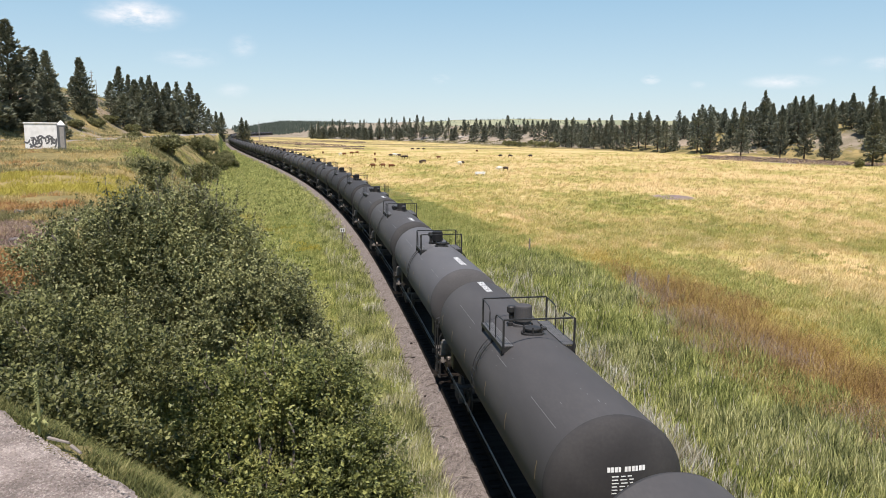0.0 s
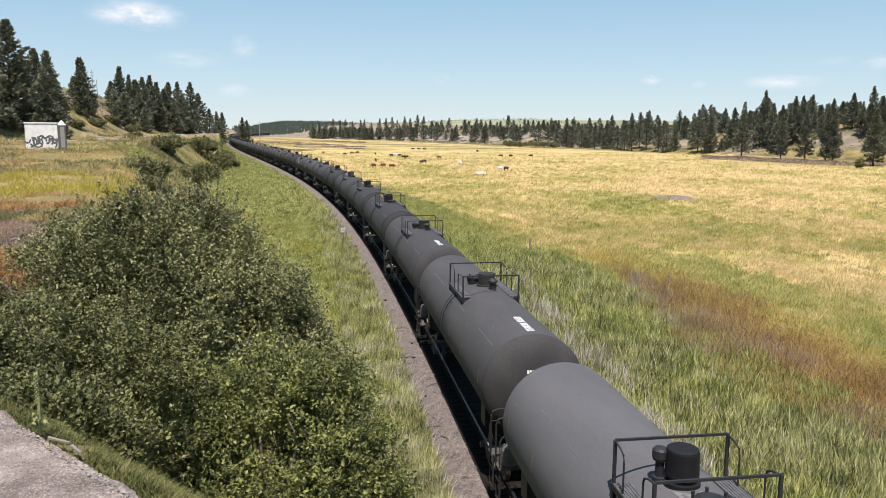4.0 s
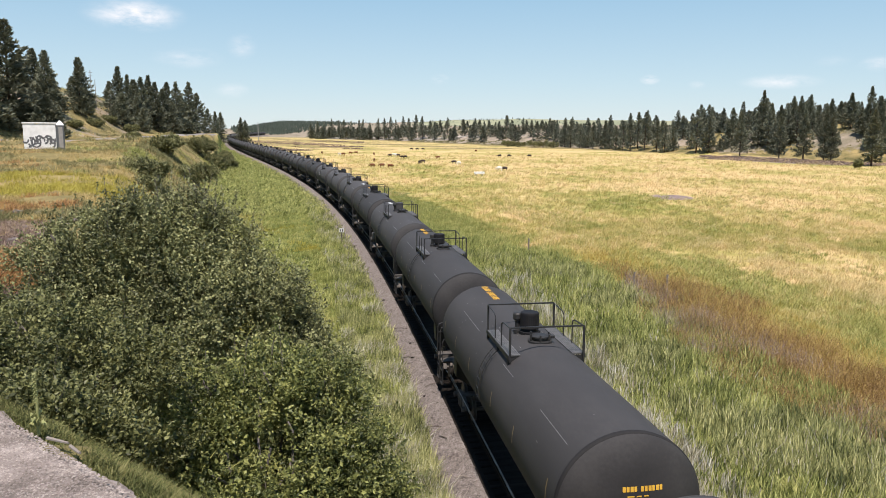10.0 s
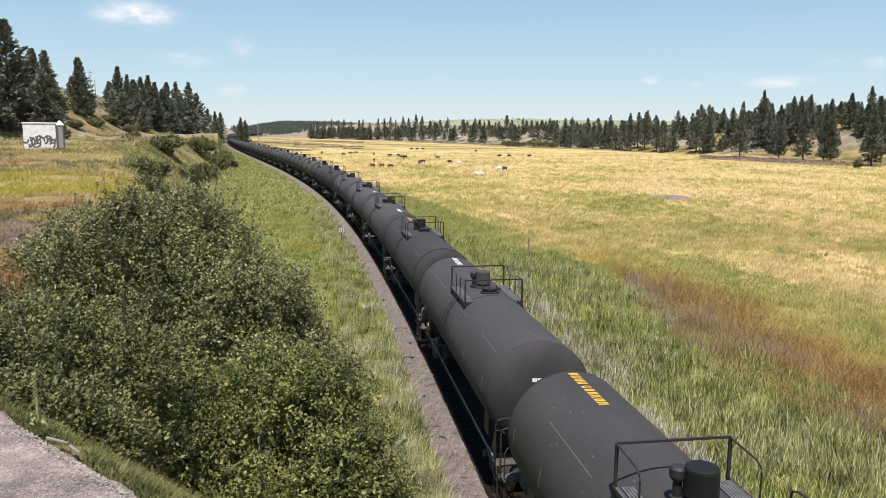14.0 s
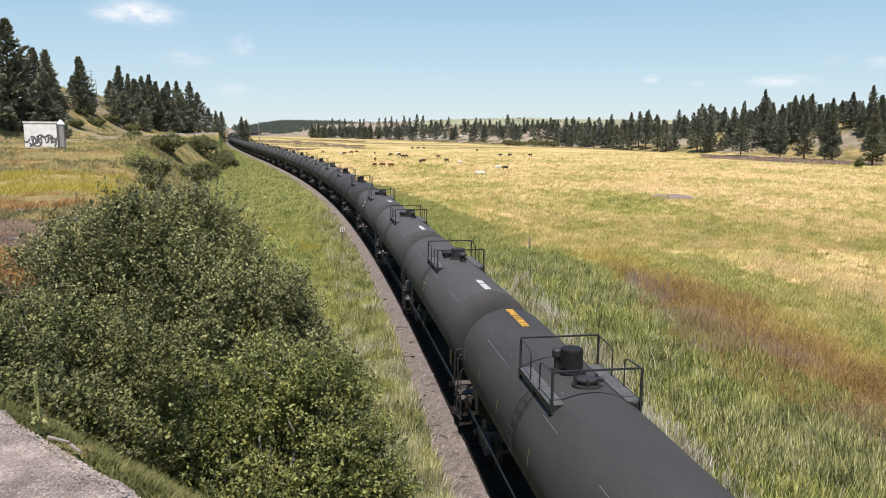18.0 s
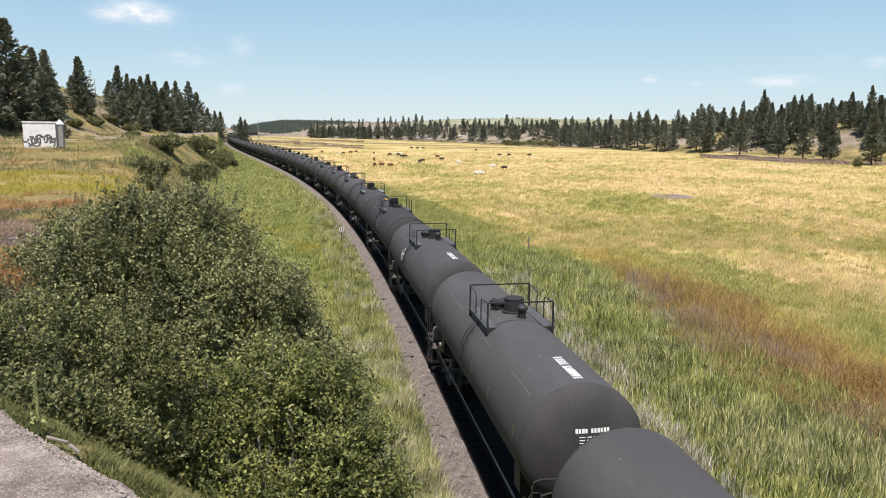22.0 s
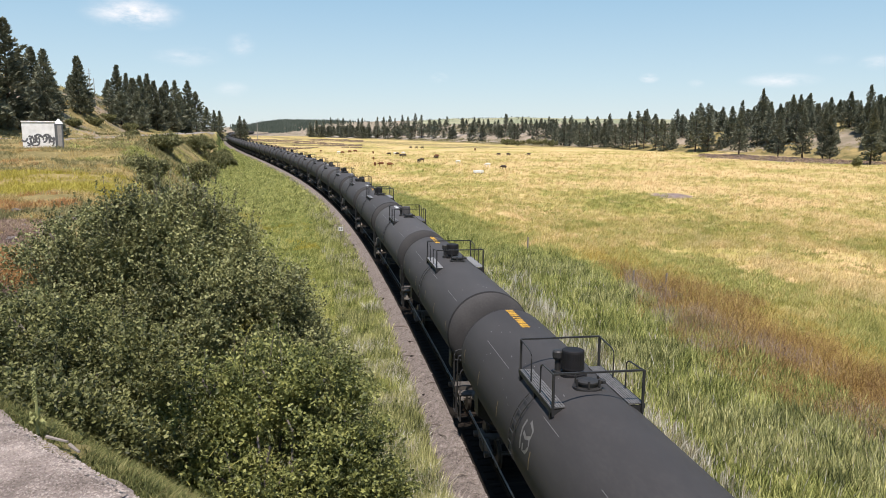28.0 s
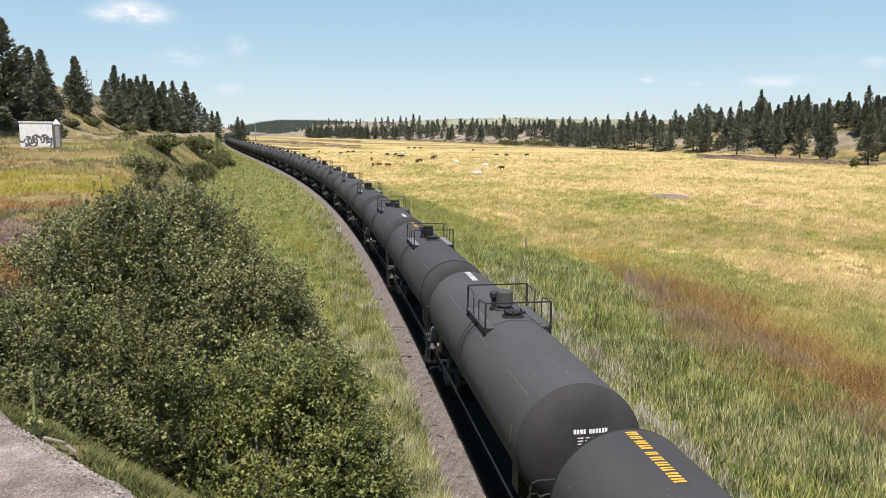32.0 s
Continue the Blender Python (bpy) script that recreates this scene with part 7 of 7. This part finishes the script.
def trackside():
    # number board on its post
    x, y = -10.45, 78.0
    post = empty("milepost", pose(x, y, gz(x, y), 0, 0, 8))
    bm = bmesh.new()
    box(bm, 0, 0, 0.85, 0.07, 0.05, 1.9)
    part("post", bm, M_DIRTY, post)
    bm = bmesh.new()
    box(bm, 0, -0.04, 1.62, 0.44, 0.02, 0.40, 0.006)
    board = part("board", bm, M_SIGN, post, "white enamel board")
    for k in (-0.1, 0.1):
        bm = bmesh.new()
        box(bm, k, -0.054, 1.62, 0.1, 0.006, 0.26)
        part("figure", bm, M_BLACK, board)
    tagged(post, "white track number board on a dark post", "sign")
    # old fence posts in the meadow's edge
    for x, y, h in ((8.75, 77.5, 1.7), (17.5, 58.6, 1.5), (15.4, 60.5, 1.3)):
        bm = bmesh.new()
        rod(bm, (0, 0, -0.3), (0.03, 0.02, h), 0.09, 8, 0.075)
        ob = part("fence_post", bm, M_PLANK)
        ob.matrix_basis = pose(x, y, gz(x, y))
        tagged(ob, "old grey wooden post in the grass", "post", "old fence posts")
    # sticks and roots on the ballast
    rng = np.random.default_rng(8)
    for s, u, ln in ((17.6, -2.0, 0.9), (14.2, -1.9, 0.7), (26.5, -2.6, 1.1), (28, -2.4, 0.8), (19.5, -2.7, 1.0), (37, -2.5, 0.8), (58, -2.4, 1.2), (33, -1.9, 0.6)):
        bm = bmesh.new()
        a = rng.uniform(0, math.tau)
        d = Vector((math.cos(a), math.sin(a), 0)) * ln
        pipe(bm, [-d * 0.5, Vector((0.05, 0.03, 0.08)) - d * 0.1, d * 0.2 + Vector((0.06, -0.05, 0.06)), d * 0.5], 0.022, 5)
        ob = part("stick", bm, M_PLANK)
        z = float(np.interp(u, [-3.1, -2.3, -1.75], [-0.75, -0.5, -0.24]))
        ob.matrix_basis = Matrix.Translation(on_track(s, u, z + 0.02))
        tagged(ob, "dry broken stick lying on the ballast", "stick", "sticks on the ballast")
    # a dark lump of old tie and a tangle of blackened sticks on the ballast
    rng = np.random.default_rng(71)
    for s, u, r in DEBRIS:
        bm = bmesh.new()
        bmesh.ops.create_icosphere(bm, subdivisions=1, radius=r)
        for v in bm.verts:
            v.co = Vector((v.co.x * rng.uniform(0.8, 1.5), v.co.y * rng.uniform(0.7, 1.1), v.co.z * 0.6))
        ob = part("debris", bm, M_TIE)
        ob.matrix_basis = Matrix.Translation(on_track(s, u, float(np.interp(u, [-3.1, -2.3, -1.75], [-0.75, -0.5, -0.24])) + r * 0.3))
        tagged(ob, "dark lump of rotten wood on the ballast", "debris", "debris on the ballast")
    for s, u, a, ln in STICKS:
        bm = bmesh.new()
        d = Vector((math.sin(radians(a)), math.cos(radians(a)), 0)) * ln
        pipe(bm, [-d * 0.5, Vector((0.03, 0.02, 0.05)) - d * 0.1, d * 0.25 + Vector((0.02, -0.03, 0.05)), d * 0.5], 0.018, 5)
        ob = part("stick", bm, M_STICK)
        ob.matrix_basis = Matrix.Translation(on_track(s, u, float(np.interp(u, [-3.1, -2.3, -1.75], [-0.75, -0.5, -0.24])) + 0.03))
        tagged(ob, "weathered dark stick lying on the ballast", "stick", "sticks on the ballast")
    # poles
    for x, y, h, arm in ((-103.2, 228, 11.0, True), (-104.2, 233, 8.6, False), (-192, 800, 19.5, False)):
        top = empty("pole", pose(x, y, gz(x, y)))
        bm = bmesh.new()
        rod(bm, (0, 0, -0.5), (0, 0, h), 0.14 if h < 15 else 0.4, 8, 0.09 if h < 15 else 0.3)
        part("mast", bm, M_PALE, top)
        if arm:
            for z in (h - 0.7, h - 1.5):
                bm = bmesh.new()
                box(bm, 0, 0, z, 1.1, 0.08, 0.1)
                part("crossarm", bm, M_PALE, top)
        tagged(top, "slender grey pole on the skyline", "pole")


# ---- cattle ----
M_HIDE = {"brown": mat("brown_hide", [(0.11, 0.042, 0.018), (0.20, 0.08, 0.032)], 0.8, 3, 30, 0.1),
          "black": mat("black_hide", [(0.03, 0.02, 0.016), (0.06, 0.04, 0.03)], 0.7, 3, 30, 0.1),
          "white": mat("white_hide", [(0.6, 0.56, 0.5), (0.78, 0.75, 0.7)], 0.8, 3, 30, 0.1)}


def cow(colour):
    top = empty("cow")
    m = M_HIDE[colour]
    bm = bmesh.new()
    turned(bm, [(0, -0.85), (0.24, -0.82), (0.36, -0.6), (0.40, -0.1), (0.39, 0.35), (0.33, 0.65), (0.2, 0.8), (0, 0.84)], 12, "Y", (0, 0, 1.02))
    part("body", bm, m, top, smooth=True)
    bm = bmesh.new()
    turned(bm, [(0, 0), (0.2, 0.05), (0.16, 0.3), (0.15, 0.45), (0.09, 0.72), (0, 0.75)], 8, "Z")
    hd = part("head", bm, m, top)
    hd.matrix_basis = pose(0, 0.72, 1.12, -128, 0, 0)
    for x in (-0.2, 0.2):
        for y in (-0.6, 0.5):
            bm = bmesh.new()
            rod(bm, (x, y, 0), (x, y, 0.8), 0.055, 6, 0.12)
            part("leg", bm, m, top)
    bm = bmesh.new()
    pipe(bm, [(0, -0.82, 1.25), (0, -0.92, 1.0), (0, -0.9, 0.5)], 0.025, 5)
    part("tail", bm, m, top)
    return top


COWS = {}
grazing = []
for colour, x, y, turn in (("brown", -23.4, 252.7, 70), ("brown", -20.3, 253.5, 100), ("brown", -17.3, 250.5, -80), ("black", -8.8, 280, 20), ("black", -7.8, 288, 80), ("brown", -48.3, 372, 75),
                           ("brown", -46.5, 385, -70), ("white", -50.0, 370, 60), ("brown", -44.5, 392, 95), ("white", -23.6, 361, 90), ("white", -22.1, 358, -60), ("black", -24.7, 354.5, 80), ("black", -20.8, 354, 85),
                           ("black", -16.7, 335.6, 90), ("black", -18.0, 335.3, 60), ("brown", -61.6, 390, 30), ("brown", -34.0, 376, 10), ("white", 17.1, 237, 88), ("black", 18.9, 237.6, 75),
                           ("black", 26.0, 357, 90), ("black", 30.4, 357, -80), ("black", 40.0, 358, 92), ("black", 6.4, 279.8, 90), ("white", 5.5, 275, 60), ("brown", -27, 300, 15),
                           ("black", -12.5, 470, 90), ("black", -16, 470, 85), ("black", -19.5, 470, 88), ("brown", -2.5, 330, 80), ("brown", 18.5, 440, 30)):
    one = cow(colour) if colour not in COWS else copy_thing(COWS[colour], Matrix())
    COWS.setdefault(colour, one)
    one.matrix_basis = pose(x, y, gz(x, y), 0, 0, turn)
    tagged(one, "%s cow grazing in the meadow" % colour, "cow", "cattle in the meadow")
    grazing.append(one)


def trough():
    top = empty("stock_tank", pose(9.9, 212.4, gz(9.9, 212.4), 0, 0, 10))
    bm = bmesh.new()
    for sx in (-1, 1):
        turned(bm, [(0, 0.35), (0.42, 0.35), (0.5, 0.5), (0.52, 1.05), (0.40, 1.05), (0.38, 0.6), (0, 0.58)], 14, "Z", (sx * 1.0, 0, 0))
    box(bm, 0, 0, 0.72, 2.1, 0.98, 0.64, 0.08)
    part("tub", bm, M_WHITEWASH, top)
    for x in (-0.9, 0.9):
        bm = bmesh.new()
        box(bm, x, 0, 0.18, 0.14, 0.8, 0.4)
        part("leg", bm, M_PLANK, top)
    tagged(top, "white stock tank standing in the meadow", "tank")



M_MULLEIN = mat("woolly_leaf", [(0.22, 0.24, 0.09), (0.40, 0.39, 0.17)], 0.8, 6, 60, 0.1, through_light=0.2)


def mullein():
    x, y = -2.15, 3.87
    top = empty("mullein", pose(x, y, 9.44))
    bm = bmesh.new()
    pipe(bm, [(0, 0, 0), (0.005, 0, 0.2), (0.0, 0.01, 0.34)], 0.008, 7)
    for k in range(60):
        a, z = k * 2.4, 0.17 + 0.0028 * k
        rod(bm, (0, 0, z), (0.011 * math.cos(a), 0.011 * math.sin(a), z + 0.008), 0.004, 5)
    part("flower_spike", bm, M_MULLEIN, top)
    rng = np.random.default_rng(2)
    for k in range(11):
        bm = bmesh.new()
        a, ln = k * 2.4, 0.055 * rng.uniform(0.7, 1.2)
        d, side = Vector((math.cos(a), math.sin(a), 0)), Vector((-math.sin(a), math.cos(a), 0))
        rows = []
        for f, w, z in ((0.0, 0.008, 0.02), (0.3, 0.012, 0.05), (0.65, 0.014, 0.06), (1.0, 0.002, 0.045)):
            rows.append([bm.verts.new(d * ln * f + side * w * e + Vector((0, 0, z + 0.02 * (k % 4) + abs(e) * 0.012))) for e in (-1, 0, 1)])
        for p, q in zip(rows, rows[1:]):
            for j in (0, 1):
                bm.faces.new((p[j], p[j + 1], q[j + 1], q[j]))
        part("leaf", bm, M_MULLEIN, top)
    tagged(top, "pale green mullein plant at the gravel's edge", "plant")
    for x, y, a, ln in ((-1.97, 3.71, 30, 0.16), (-1.83, 3.6, 50, 0.13)):
        bm = bmesh.new()
        rod(bm, (-ln / 2, 0, 0.012), (ln / 2, 0.01, 0.016), 0.010, 6, 0.007)
        ob = part("stick", bm, M_PLANK)
        ob.matrix_basis = pose(x, y, 9.462, 0, 0, -a)
        tagged(ob, "bleached stick at the edge of the gravel", "stick")


def stones():
    rng = np.random.default_rng(14)
    made = []
    for k in range(5):
        bm = bmesh.new()
        bmesh.ops.create_icosphere(bm, subdivisions=2, radius=1.0)
        for v in bm.verts:
            v.co *= 1 + 0.22 * math.sin(v.co.x * 4 + k) + 0.16 * math.sin(v.co.y * 5 + 2 * k) + rng.uniform(-0.09, 0.09)
            v.co.z *= 0.62
        me = bpy.data.meshes.new("stone")
        bm.to_mesh(me)
        bm.free()
        me.materials.append(M_ROCK)
        made.append(me)
    for k in range(46):
        x, y = (rng.uniform(-21, -13.5), rng.uniform(25, 36)) if k < 30 else (rng.uniform(-30, -24), rng.uniform(62, 84))
        ob = new("stone", made[k % 5])
        r = rng.uniform(0.07, 0.22)
        ob.matrix_basis = pose(x, y, gz(x, y) + r * 0.15, 0, 0, rng.uniform(0, 360)) @ Matrix.Diagonal((r, r * rng.uniform(0.7, 1.3), r, 1))
        tagged(ob, "greyish mauve fieldstone among dry weeds", "stone", "stones on the bench")


M_ROCK = mat("greyish_mauve_stone", [(0.09, 0.075, 0.07), (0.16, 0.135, 0.125), (0.26, 0.225, 0.21)], 0.95, 2, 14, 0.5, bump_scale=0.05, vary=0.2)
stones()
mullein()
shed()
trackside()
trough()


# ---- far woods on the ridge at the valley's end ----
M_FARNEEDLE = mat("distant_pine_needles", [(0.045, 0.058, 0.045), (0.085, 0.10, 0.08)], 0.8, 0.02, 0.3, 0, island=0.6, spec=0.1, world=True)


def far_woods():
    rng = np.random.default_rng(21)
    vs, fs, n = [], [], 0
    for _ in range(4200):
        b = rng.triangular(405, 440, 640) if rng.random() < 0.95 else rng.uniform(560, 1000)
        d = rng.uniform(1450, 2350)
        x = bearing(b) * d
        z, h = gz(x, d), rng.uniform(7.5, 13) * float(np.interp(b, [430, 520, 620], [1, 0.85, 0.4]))
        w = h * rng.uniform(0.18, 0.28)
        for lay in range(3):
            z0, z1, r = z + h * lay * 0.26, z + h * (0.48 + lay * 0.26), w * (1 - lay * 0.27)
            a = rng.uniform(0, 2)
            ring = [(x + r * rng.uniform(0.7, 1.2) * math.cos(a + k * 1.2566), d + r * math.sin(a + k * 1.2566), z0 + rng.uniform(-0.5, 0.8)) for k in range(5)]
            vs += ring + [(x, d, z1)]
            fs += [(n + k, n + (k + 1) % 5, n + 5) for k in range(5)]
            n += 6
    tagged(new("far_woods", mesh_of("far_woods", vs, fs, M_FARNEEDLE)), "dark pine woods on the distant ridge", "woods", kind="stuff")


far_woods()
# ---- motion ----
def stroll(one, legs):
    """A cow walks or steps: rows of time, x, y, turn."""
    walk(one, [(t, pose(x, y, gz(x, y), 0, 0, a)) for t, x, y, a in legs])


def motions():
    for k, one in cars.items():
        walk(one, [(t, track_pose(car_place(k, t))) for t in np.linspace(0, 32, 17).tolist()])
    # wheelsets of the nearer cars roll; all that sit alike share one set of keys
    turns = [(i / 15, math.degrees((car_place(0, 0) - car_place(0, i / 15)) / 0.457)) for i in range(481)]
    first = {}
    for k in FULL_CARS:
        for o in cars[k].children_recursive:
            if not o.name.startswith("wheelset"):
                continue
            y = round(o.location.y, 2)
            if y not in first:
                first[y] = o
                walk(o, [(t, pose(0, y, 0.452, a % 360.0)) for t, a in turns])
            else:
                o.rotation_mode = "QUATERNION"
                o.animation_data_create()
                o.animation_data.action = first[y].animation_data.action
                o.animation_data.action_slot = first[y].animation_data.action_slot
    stroll(grazing[22], ((0, 6.4, 279.8, 80), (6, 5.4, 281, 80), (13, 2.7, 288, 78), (19, 0.6, 293, 75), (25, -1.9, 311, 80), (32, -3.2, 314, 95)))
    stroll(grazing[17], ((0, 17.1, 237, 88), (14, 17.3, 237, 88), (20, 16.4, 243, 80), (25, 15.2, 251, 88), (32, 14.6, 252, 88)))
    stroll(grazing[0], ((0, -23.5, 252.7, 70), (13, -23.3, 252.7, 60), (25, -22.4, 253, 20), (32, -22.3, 253, 10)))
    stroll(grazing[9], ((0, -23.6, 361, 90), (13, -22.9, 361, 90), (25, -19.3, 364, -85), (32, -18.2, 364, -88)))


motions()
